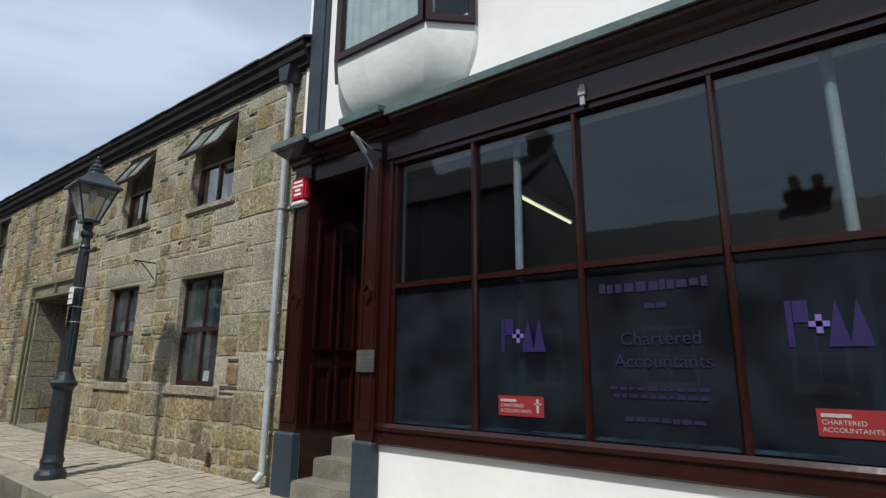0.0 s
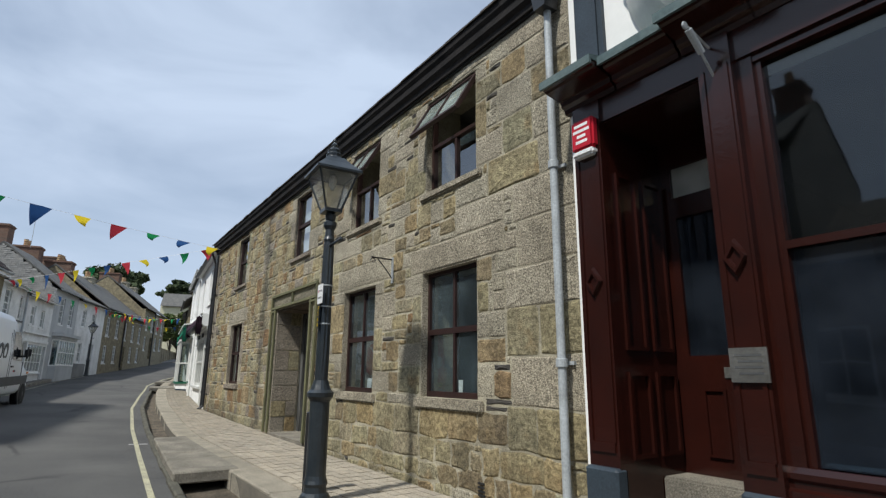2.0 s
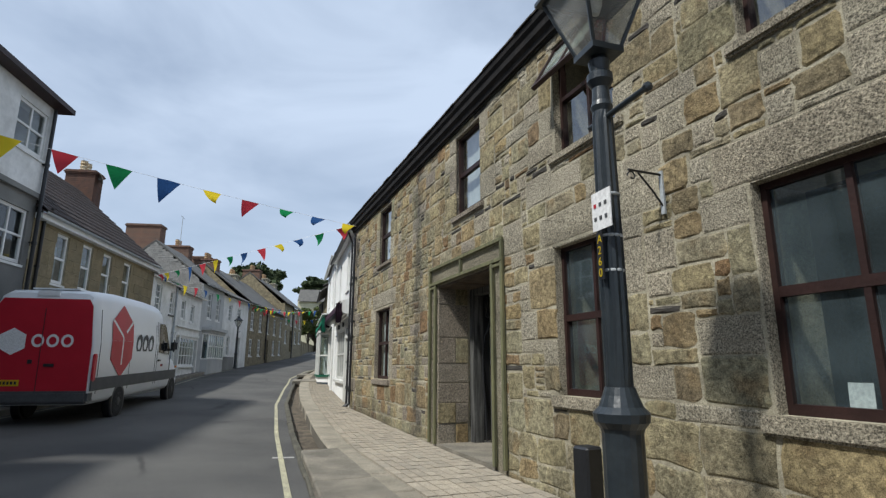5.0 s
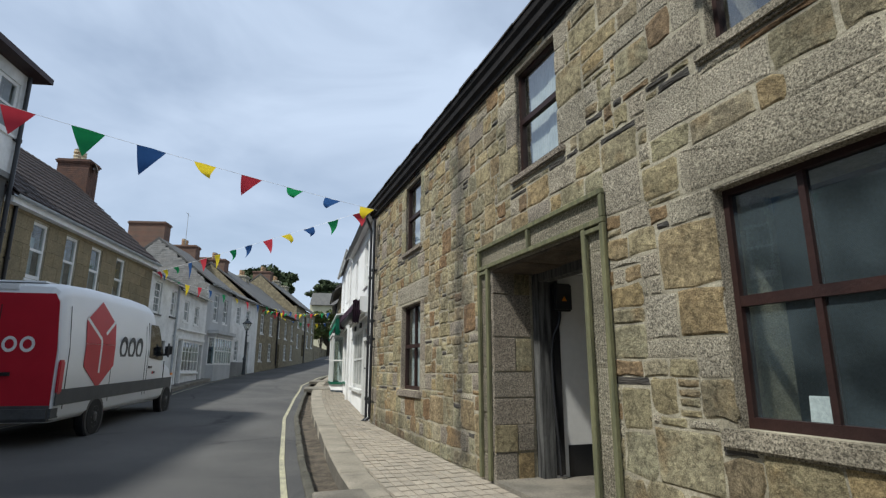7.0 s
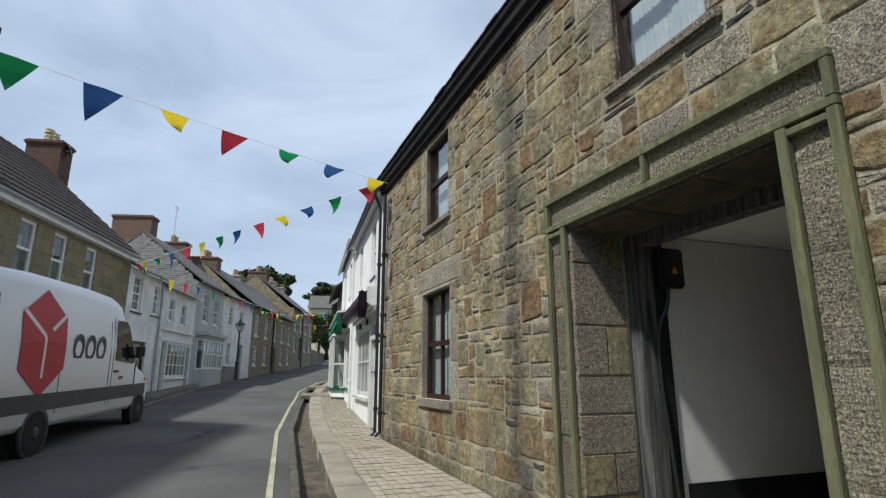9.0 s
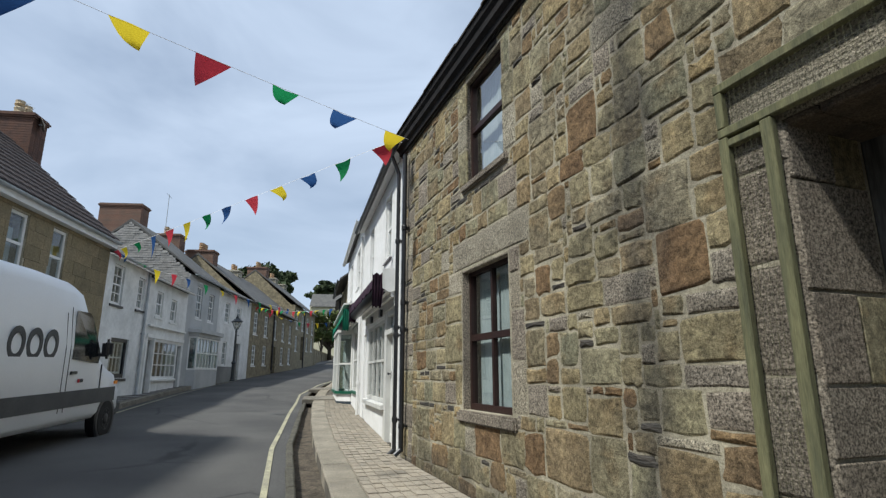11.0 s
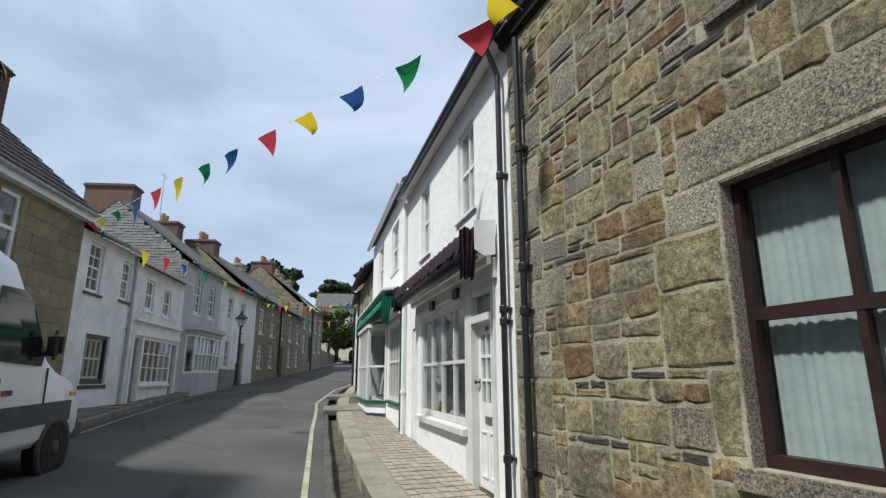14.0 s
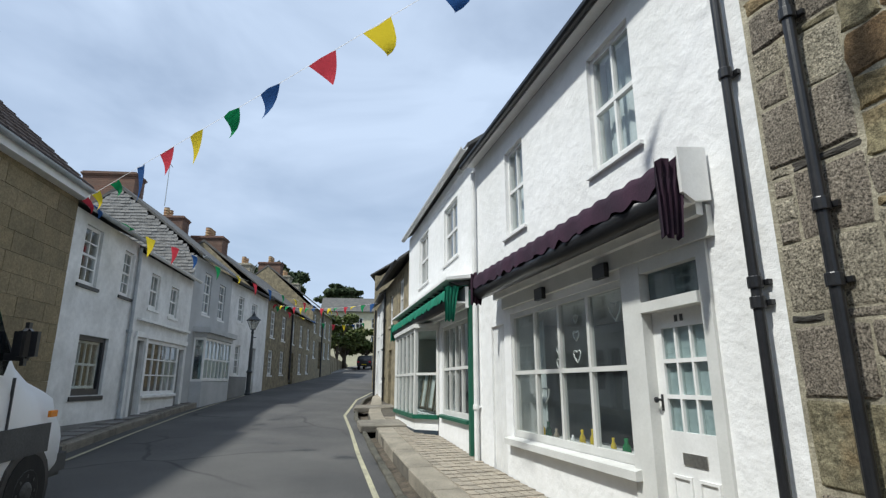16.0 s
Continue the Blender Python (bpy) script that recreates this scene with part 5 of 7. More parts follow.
# ---- white shops up the street ----
def shell(parent, L_, z0, z1, deep, material, holes, thick=.32, label="", roofmat=None, ridge=2.4, over=.25, name="wall", inner=True, u0=0.0, sidemat=None):
    """Front wall with openings, plain side and back walls, and a pitched roof."""
    bm = bmesh.new()
    pierced(bm, u0, L_, z0, z1, 0, -thick, holes)
    w = part(name, bm, material, parent, label)
    bm = bmesh.new()
    g = [(u0 + .002, -thick, z0), (u0 + .002, -deep, z0), (u0 + .002, -deep, z1), (u0 + .002, -deep / 2, z1 + ridge - .05), (u0 + .002, -thick, z1)]
    extrude(bm, g, (.22, 0, 0)), extrude(bm, [(L_ - .224, y, z) for _, y, z in g], (.22, 0, 0))
    box(bm, .24, L_ - .24, -deep, -deep + .25, z0, z1)
    box(bm, .23, L_ - .23, -deep + .25, -thick, z1 - .3, z1 - .2), box(bm, .23, L_ - .23, -deep + .25, -thick, (z0 + z1) / 2 - .1, (z0 + z1) / 2 + .05)
    part("side_wall", bm, sidemat or material, parent)
    bm = bmesh.new()
    extrude(bm, [(-.02, over, z1 + .0), (-.02, over, z1 + .06), (-.02, -deep / 2, z1 + ridge + .08), (-.02, -deep - .2, z1 + .0), (-.02, -deep / 2, z1 + ridge - .04)], (L_ + .04, 0, 0))
    r = part("roof", bm, roofmat or M_SLATE, parent)
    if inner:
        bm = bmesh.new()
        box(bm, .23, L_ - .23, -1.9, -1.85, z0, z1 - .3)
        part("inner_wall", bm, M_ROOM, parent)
    return w


def eave_gutter(parent, L_, z, out=.26, material=None):
    bm = bmesh.new()
    segs = [(out + .06 * math.cos(t), z + .06 * math.sin(t)) for t in [math.pi + math.pi * k / 6 for k in range(7)]]
    segs += [(out + .048 * math.cos(t), z + .048 * math.sin(t)) for t in [2 * math.pi - math.pi * k / 6 for k in range(7)]]
    extrude(bm, [(-.02, y, zz) for y, zz in segs], (L_ + .04, 0, 0))
    part("gutter", bm, material or M_BLACK, parent)


def awning(m, L_, z, out, drop, cloth, label, arm=True):
    """A rolled-up awning: cassette, gathered cloth with a scalloped valance, side ends."""
    t = thing("awning", m, label, "awning", "shop awnings")
    bm = bmesh.new()
    k = int(L_ / .035)
    rows = []
    for f, (y, zz) in enumerate(((.0, z + .03), (out * .5, z), (out * .93, z - .05), (out, z - drop * .3), (out + .012, z - drop * .58))):
        row = []
        for i in range(k + 1):
            wob = .012 * math.sin(i * .95 + f) * (f > 1) + (.035 * abs(math.sin(i * math.pi / 8)) if f == 4 else 0)
            row.append(bm.verts.new((L_ * i / k, y + .012 * math.sin(i * .45 + f * .6) * (f > 2), zz - wob)))
        rows.append(row)
    for a, b in zip(rows, rows[1:]):
        for i in range(k):
            bm.faces.new((a[i], a[i + 1], b[i + 1], b[i]))
    part("cloth", bm, cloth, t, smooth=True)
    bm = bmesh.new()
    tube(bm, (0, out - .1, z - drop * .72), (L_, out - .1, z - drop * .72), drop * .26, segs=16)
    part("roller", bm, M_BLACK, t, "rolled black cloth and front bar", True)
    bm = bmesh.new()
    box(bm, 0, L_, .005, .06, z - drop, z), box(bm, 0, L_, .06, out - .14, z - drop * .8, z - drop * .72)
    part("back_board", bm, M_SASH, t)
    for u, sg in ((0.0, -1), (L_, 1)):
        bm = bmesh.new()
        rr = []
        for f, zz in enumerate((z - .01, z - .16, z - .32, z - .44 - .12 * (u == 0))):
            rr.append([bm.verts.new((u + sg * (.02 + .03 * math.sin(i * 2.1 + f * .5)), out + .03 - (.24 - .03 * f) * (1 - i / 12), zz - .02 * math.sin(i * 1.3))) for i in range(13)])
        for a, b in zip(rr, rr[1:]):
            for i in range(12):
                bm.faces.new((a[i], a[i + 1], b[i + 1], b[i]))
        part("hanging_end", bm, cloth, t, "gathered cloth hanging at the end", True)
    if arm:
        for u in (L_ * .3, L_ * .62):
            bm = bmesh.new()
            box(bm, u, u + .2, .002, .05, z - drop - .2, z - drop - .07)
            part("vent", bm, M_BLACK, t)
    return t


S1 = facade((-19.25, 3.80), (-25.05, 4.36))
L1 = 5.827
shop_a = thing("white_shop", S1, "white rendered two-storey shop with a small-paned window", "building", "white shops")
UP1 = [(1.44, 2.16, 3.81, 5.03), (3.84, 4.46, 3.78, 4.99)]
SH1, DO1, BA1 = (1.83, 4.42, 1.2, 2.72), (.88, 1.57, .5, 2.72), (4.66, 5.16, .5, 2.62)
shell(shop_a, L1, .3, 5.33, 6.5, M_WHITE, UP1 + [SH1, DO1, BA1], label="uneven white rendered wall", over=.14, u0=.25)
eave_gutter(shop_a, L1, 5.35, .20)
bm = bmesh.new()
box(bm, -.02, L1, .002, .15, 5.335, 5.36)
part("soffit", bm, M_SASH, shop_a)
for a, b, c, d in UP1:
    w = window(shop_a, a, b, c, d, -.05, M_SASH, 2, 2, .05, .03, .06, (.08, .09, .05), M_SASH, None, .045, "white sash window")
    curtain(shop_a, a + .03, b - .03, c + .05, d, -.2, 5, .015)
window(shop_a, *SH1, -.02, M_CREAM, 4, 2, .06, .05, .07, (.1, .11, .09), M_CREAM, G_SHOP, .045, "large white shop window with eight panes")
curtain(shop_a, 1.9, 2.3, 1.3, 2.6, -.3, 5, .02), curtain(shop_a, 4.05, 4.36, 1.3, 2.6, -.3, 4, .02)
for u, zs in ((3.35, (2.35, 2.2, 2.05)), (2.95, (2.5, 2.33, 2.12)), (2.2, (2.5,)), (3.75, (1.72,))):
    t = thing("hanging_hearts", S1 @ pose(u, -.14, 0), "white heart ornaments hanging inside the shop window", "ornament", "window hearts")
    for k, zz in enumerate(zs):
        bm = bmesh.new()
        s = .05 + .012 * k + (.05 if len(zs) == 1 else 0)
        pts = []
        for i in range(20):
            a = 2 * math.pi * i / 20
            pts.append(Vector((s * 1.0 * math.sin(a) ** 3, 0, zz + s * (.82 * math.cos(a) - .31 * math.cos(2 * a) - .12 * math.cos(3 * a)))))
        for p, q in zip(pts, pts[1:] + pts[:1]):
            tube(bm, p, q, .008, segs=5)
        part("heart", bm, M_SASH, t)
    bm = bmesh.new()
    tube(bm, (0, 0, zs[0]), (0, 0, 2.66), .002, segs=5)
    part("string", bm, M_SASH, t)
for k in range(9):
    u = 2.0 + .26 * k
    t = thing("shop_ornament", S1 @ pose(u, -.16 - .03 * (k % 3), 1.22), "small painted ornament on the shop window ledge", "ornament", "window ornaments")
    bm = bmesh.new()
    r, h = random.uniform(.025, .05), random.uniform(.07, .2)
    lathe(bm, [(r * .8, 0), (r, h * .2), (r * .9, h * .55), (r * .4, h * .75), (r * .5, h)], 10)
    part("body", bm, random.choice((M_PAPER, FLAGS[3], FLAGS[2], M_CLAY, FLAGS[0], M_CREAM)), t, smooth=True)
bm = bmesh.new()
box(bm, 1.85, 4.4, -.6, -.1, 1.14, 1.215)
part("window_ledge", bm, M_CREAM, shop_a)
# glazed door with fanlight
bm = bmesh.new()
box(bm, .8, .9, -.06, .025, .5, 2.8), box(bm, 1.56, 1.82, -.06, .03, .5, 2.8), box(bm, .9, 1.56, -.06, .05, 2.38, 2.46), box(bm, .9, 1.56, -.06, .02, 2.7, 2.8)
part("door_case", bm, M_CREAM, shop_a, "cream timber door case")
bm = bmesh.new()
box(bm, .72, 4.6, .002, .048, 2.802, 3.02)
part("fascia", bm, M_CREAM, shop_a)
bm = bmesh.new()
box(bm, .92, 1.54, -.05, -.045, 2.46, 2.7)
part("fanlight", bm, G_MURKY, shop_a, "dark fanlight with unreadable writing")
holes = [(.99 + .165 * i, 1.135 + .165 * i, 1.5 + .26 * j, 1.73 + .26 * j) for i in range(3) for j in range(3)]
bm = bmesh.new()
pierced(bm, .9, 1.56, .6, 2.38, -.06, -.1, holes)
d_ = part("door", bm, M_SASH, shop_a, "white door with nine small panes")
for h in holes:
    bm = bmesh.new()
    box(bm, h[0], h[1], -.085, -.08, h[2], h[3])
    part("pane", bm, G_WIN, d_)
bm = bmesh.new()
box(bm, .96, 1.5, -.115, -.105, 1.46, 2.34)
part("lace", bm, M_PAPER, d_, "lace panel behind the door panes")
bm = bmesh.new()
box(bm, 1.1, 1.34, -.06, -.05, 1.28, 1.36)
part("letterbox", bm, M_CHROME, d_)
for u in (1.0, 1.27):
    bm = bmesh.new()
    for a, b, c, e in ((0, .2, .72, .74), (0, .2, 1.18, 1.2), (0, .02, .74, 1.18), (.18, .2, .74, 1.18)):
        box(bm, u + a, u + b, -.06, -.045, c, e)
    part("panel_moulding", bm, M_SASH, d_)
bm = bmesh.new()
tube(bm, (1.52, -.06, 1.72), (1.52, -.02, 1.72), .01), lathe(bm, [(.0, 0), (.022, .008), (.022, .022), (0, .03)], 10, pose(1.52, -.02, 1.72, -90, 0, 0)), box(bm, 1.508, 1.532, -.06, -.054, 1.64, 1.76)
part("door_handle", bm, M_BLACK, d_)
for u in (1.2, 1.26):
    bm = bmesh.new()
    box(bm, u, u + .03, -.06, -.055, 2.29, 2.34)
    part("number_bar", bm, M_VANGREY, d_)
bm = bmesh.new()
for k in range(5):
    box(bm, 4.66 + .1 * k + .003, 4.66 + .1 * (k + 1) - .003, -.06, -.03, .55, 2.62)
part("batten_door", bm, M_SASH, shop_a, "white boarded side door")
awning(S1 @ pose(.74, .05, 0), 4.02, 3.33, .34, .38, M_PURPLE, "plum cloth awning rolled up above the shop window")
bm = bmesh.new()
extrude(bm, [(.68, .03, 3.42), (.68, .26, 3.4), (.68, .25, 3.08), (.68, .16, 3.02), (.68, .03, 3.04)], (.03, 0, 0))
part("awning_end_board", bm, M_SASH, shop_a, "white end board of the awning box")
downpipe(S1 @ pose(.38, 0, 0), "black downpipe on the white shop", M_BLACK, 4.95, .6, .031, .07, (1.05, 2.3, 2.42, 3.8), True, False, .12)
downpipe(S1 @ pose(5.72, 0, 0), "white downpipe between the white shops", M_SASH, 5.2, .72, .035, .06, (1.5, 3.4), False)

S2 = facade((-25.05, 4.36), (-31.25, 5.10))
L2 = 6.244
shop_b = thing("white_shop", S2, "white shop with a green bay shopfront", "building", "white shops")
UP2 = [(1.1, 2.15, 4.12, 5.25), (3.7, 4.75, 4.1, 5.32)]
shell(shop_b, L2, .4, 5.72, 6.5, M_WHITE, UP2 + [(.5, 2.3, 1.28, 2.9), (2.7, 5.9, 1.2, 2.95)], label="white rendered wall", over=.12)
eave_gutter(shop_b, L2, 5.7, .17, M_SASH)
for a, b, c, d in UP2:
    window(shop_b, a, b, c, d, -.05, M_SASH, 2, 2, .06, .03, .06, (.08, .08, .05), M_SASH, None, .05, "white sash window")
window(shop_b, .5, 2.3, 1.28, 2.9, -.02, M_CREAM, 4, 2, .06, .05, .07, (.05, .08, .07), M_GREEN, None, .05, "white shop window over a green sill")
bay = thing("bay_window", S2, "projecting white bay shop window with a green sill", "shop window")
for (ua, ya), (ub, yb) in (((2.6, .02), (3.0, .4)), ((3.0, .4), (5.6, .4)), ((5.6, .4), (6.0, .02))):
    d = Vector((ub - ua, yb - ya, 0))
    m = Matrix(((d.x / d.length, -d.y / d.length, 0, ua), (d.y / d.length, d.x / d.length, 0, ya), (0, 0, 1, 0), (0, 0, 0, 1)))
    n_ = 1 if d.length < 1 else 5
    bm = bmesh.new()
    for k in range(n_ + 1):
        u = d.length * k / n_
        box(bm, u - .03, u + .03, -.05, .02, 1.24, 2.95, m)
    box(bm, 0, d.length, -.045, .012, 2.0, 2.05, m), box(bm, 0, d.length, -.045, .015, 2.88, 2.95, m)
    fr_ = part("frame", bm, M_CREAM, bay)
    for k in range(n_):
        bm = bmesh.new()
        box(bm, d.length * k / n_ + .03, d.length * (k + 1) / n_ - .03, -.02, -.015, 1.24, 2.9, m)
        part("pane", bm, G_WIN, fr_).visible_shadow = False
    bm = bmesh.new()
    box(bm, -.02, d.length + .02, -.05, .06, 1.16, 1.24, m)
    part("sill", bm, M_GREEN, bay)
    bm = bmesh.new()
    box(bm, 0, d.length, -.05, .0, .95, 1.16, m)
    part("stall_riser", bm, M_WHITE, bay)
    bm = bmesh.new()
    box(bm, 0, d.length, -.05, .012, .55, .95, m)
    part("plinth", bm, M_NAVY, bay)
bm = bmesh.new()
extrude(bm, [(2.5, .0, 2.95), (2.95, .46, 2.95), (5.65, .46, 2.95), (6.1, .0, 2.95)], (0, 0, .08))
part("head", bm, M_CREAM, bay)
bm = bmesh.new()
box(bm, .2, .3, .002, .06, .55, 3.2), box(bm, .2, 6.1, .002, .07, 3.05, 3.3)
part("shopfront_boards", bm, M_GREEN, shop_b, "green painted pilasters and fascia")
awning(S2 @ pose(.2, .06, 0), 6.0, 3.36, .38, .34, M_GREENCLOTH, "green scalloped awning above the bay window", False)
bm = bmesh.new()
extrude(bm, [(.12, .0, 3.50), (.12, .44, 3.45), (.12, .46, 3.45), (.12, .46, 3.49), (.12, .0, 3.56)], (6.08, 0, 0))
part("coping", bm, M_SASH, shop_b, "white coping board over the awning")
for k in range(14):
    bm = bmesh.new()
    extrude(bm, [(.3 + .44 * k, .0, 3.34), (.3 + .44 * k, .36, 3.44), (.3 + .44 * k, .0, 3.48)], (.06, 0, 0))
    part("bracket", bm, M_BLACK, shop_b)
for k in range(3):
    t = thing("picture_frame", S2 @ pose(3.3 + .8 * k, -.15, 1.25, 8, 0, 0), "wooden picture frame standing in the shop window", "picture frame", "shop window frames")
    bm = bmesh.new()
    for a, b, c, d in ((-.3, .3, 0, .06), (-.3, .3, .8, .86), (-.3, -.24, .06, .8), (.24, .3, .06, .8)):
        box(bm, a, b, 0, .03, c, d)
    part("moulding", bm, M_CLAY, t)
    bm = bmesh.new()
    box(bm, -.24, .24, .005, .01, .06, .8)
    part("picture", bm, M_CREAM, t)

# stone house and the last white house on this side
S3 = facade((-31.25, 5.10), (-36.2, 5.72))
L3 = 4.99
house_c = thing("stone_house", S3, "brown rubble stone house with white windows", "building", "stone houses")
WN = [(.9, 1.7, 3.7, 4.85), (3.1, 3.8, 3.7, 4.7), (1.0, 2.0, 1.7, 3.1)]
shell(house_c, L3, .5, 5.15, 6, M_FARSTONE, WN + [(3.2, 3.9, .9, 2.9)], label="rubble stone front", over=.3)
for a, b, c, d in WN:
    window(house_c, a, b, c, d, -.04, M_SASH, 2, 2, .07, .04, .06, (.1, .08, .1), M_GRANITE_I, None, .05)
bm = bmesh.new()
box(bm, 3.2, 3.9, -.2, -.14, .9, 2.9)
part("door", bm, M_NAVY, house_c)
eave_gutter(house_c, L3, 5.15, .34)
downpipe(S3 @ pose(4.8, 0, 0), "black downpipe on the stone house", M_BLACK, 5.0, 1.1, .04, .06, (2, 4), False)
S4 = facade((-36.2, 5.72), (-40.2, 6.35))
house_d = thing("white_house", S4, "small white rendered house at the bend", "building", "white houses")
WN = [(.8, 1.5, 3.7, 4.6), (2.4, 3.1, 3.7, 4.6), (.7, 1.6, 1.9, 3.1), (2.5, 3.2, 1.2, 3.1)]
shell(house_d, 4.05, .7, 4.95, 6, M_WHITE_OLD, WN, label="white rendered wall")
for a, b, c, d in WN:
    window(house_d, a, b, c, d, -.04, M_SASH, 2, 2, .07, .04, .06, (.08, .06, .08), M_SASH, None, .05)
downpipe(S4 @ pose(4.0, 0, 0), "black downpipe at the end house", M_BLACK, 4.9, 1.3, .04, .06, (2,), False)
# tall gabled stone building standing back at the bend
S5 = facade((-44.5, 7.2), (-50.0, 9.4))
gable = thing("gabled_stone_building", S5, "taller gabled stone building beyond the bend", "building", "stone houses")
shell(gable, 5.92, .8, 7.3, 5, M_FARSTONE, [], label="rubble stone wall", ridge=1.6, inner=False)
bm = bmesh.new()
tube(bm, (1, -2.5, 8.8), (1, -2.5, 9.7), .04)
part("finial", bm, M_BLACK, gable)


# ---- the far side of the street ----
def chimney(parent, u, y, z0, z1, w=.9, d=.6, pots=2, material=None, pot=None):
    """Brick or stone stack in courses with a cap and pots."""
    bm = bmesh.new()
    z, k = z0, 0
    while z < z1 - .16:
        o = .012 * (k % 2)
        n = max(2, int(w / .22))
        for i in range(n):
            a, b = -w / 2 + w * i / n, -w / 2 + w * (i + 1) / n
            box(bm, u + a + .006, u + b - .006, y - d / 2 + o * .3, y + d / 2 - o * .3, z, z + .068)
        z += .078
        k += 1
    box(bm, u - w / 2 + .015, u + w / 2 - .015, y - d / 2 + .015, y + d / 2 - .015, z0, z1 - .14)
    for i, e in enumerate((.03, .06, .02)):
        box(bm, u - w / 2 - e, u + w / 2 + e, y - d / 2 - e, y + d / 2 + e, z1 - .16 + .055 * i, z1 - .107 + .055 * i)
    c = part("chimney", bm, material or M_BRICK, parent, "weathered chimney stack")
    for i in range(pots):
        bm = bmesh.new()
        pu = u - w / 2 + w * (i + .5) / pots
        lathe(bm, [(.13, z1), (.15, z1 + .05), (.11, z1 + .08), (.14, z1 + .18), (.11, z1 + .22), (.14, z1 + .3), (.12, z1 + .36), (.13, z1 + .42)], 12, Matrix.Translation((pu, y, 0)))
        part("pot", bm, pot or M_POT, c)
    return c


def stack_at(parent, m, x, y, z0, z1, w, d, pots, material=None, pot=None):
    """A stack at a plan point, in the frame of its house."""
    p = m.inverted() @ Vector((x, y, 0))
    return chimney(parent, p.x, p.y, z0, z1, w, d, pots, material, pot)


def left(i, j=None):
    """A left-hand front between two of the base points; u runs from the far end to the near."""
    a, b = LBASE[i], LBASE[i + 1]
    return facade(b, a), math.dist(a, b)


def tiled(parent, L_, z1, deep, ridge, material, over=.3, step=.33):
    """Courses of roof tiles, each lapping the one below."""
    n = int(math.hypot(deep / 2 + over, ridge) / step)
    for k in range(n):
        bm = bmesh.new()
        f0, f1 = k / n, (k + 1.08) / n
        y0, y1 = over + (-deep / 2 - over) * f0, over + (-deep / 2 - over) * f1
        za, zb = z1 + (ridge + .05) * f0 + .09, z1 + (ridge + .05) * f1 + .05
        m = int(L_ / .3)
        for i in range(m):
            a, b = L_ * i / m, L_ * (i + 1) / m
            extrude(bm, [(a + .004, y0, za), (a + .004, y0 - .0, za + .03), (a + .004, y1, zb + .03), (a + .004, y1, zb)], (b - a - .035, 0, 0))
            extrude(bm, [(b - .03, y0 - .01, za + .01), (b - .03, y0 - .01, za + .05), (b - .03, y1 - .01, zb + .05), (b - .03, y1 - .01, zb + .01)], (.026, 0, 0))
        part("tile_course", bm, material, parent)


# tall house: white above, cement below, wide dark eave
m, L_ = left(1)
m, L_ = m @ pose(.55, 0, 0), L_ - .55
tall = thing("tall_house", m, "tall house, white rendered above and bare cement below", "building", "houses opposite")
W = lambda u: L_ - u
bm = bmesh.new()
HO = [(W(7.75), W(6.6), 6.6, 7.75), (W(4.6), W(3.4), 6.6, 7.75), (W(7.7), W(6.5), 3.95, 5.25), (W(4.6), W(3.4), 3.95, 5.25)]
shell(tall, L_, .2, 5.68, 7, M_CEMENT, [h for h in HO if h[2] < 5] + [(W(5.9), W(5.0), .4, 2.6)], label="grey cement-rendered lower wall", ridge=.1, over=-.1)
bm = bmesh.new()
pierced(bm, 0, L_, 5.7, 8.1, .06, -.3, [h for h in HO if h[2] > 5])
box(bm, .002, .25, -7, -.3, 5.7, 8.1), box(bm, L_ - .25, L_ - .002, -7, -.3, 5.7, 8.1), box(bm, .25, L_ - .25, -7, -6.8, 5.7, 8.1)
part("upper_wall", bm, M_WHITE_OLD, tall, "white rendered upper wall")
bm = bmesh.new()
box(bm, 0, L_, .0, .1, 5.62, 5.74)
part("string_course", bm, M_CEMENT, tall)
bm = bmesh.new()
extrude(bm, [(-.2, .38, 8.08), (-.2, .38, 8.17), (-.2, -3.5, 10.4), (-.2, -7.4, 8.1)], (L_ + .6, 0, 0))
part("hip_roof", bm, M_SLATE, tall)
bm = bmesh.new()
box(bm, -.22, L_ + .4, -.3, .38, 8.03, 8.1), box(bm, -.22, L_ + .4, .38, .42, 8.03, 8.16)
part("eave_board", bm, M_BROWNWOOD, tall, "dark brown eave board")
for a, b, c, d in HO:
    window(tall, a, b, c, d, .02 if c > 5 else -.05, M_SASH, 2, 2, .07, .05, .06, (.06, .08, .08), M_SASH, None, .05)
bm = bmesh.new()
box(bm, W(5.9), W(5.0), -.2, -.14, .4, 2.6)
part("door", bm, M_NAVY, tall)
downpipe(m @ pose(.12, .06, 0), "black downpipe on the tall house", M_BLACK, 8.0, .7, .045, .08, (2.5, 4.5, 6.5), False)
chimney(tall, L_ - 1, -3.5, 9.5, 11.6)

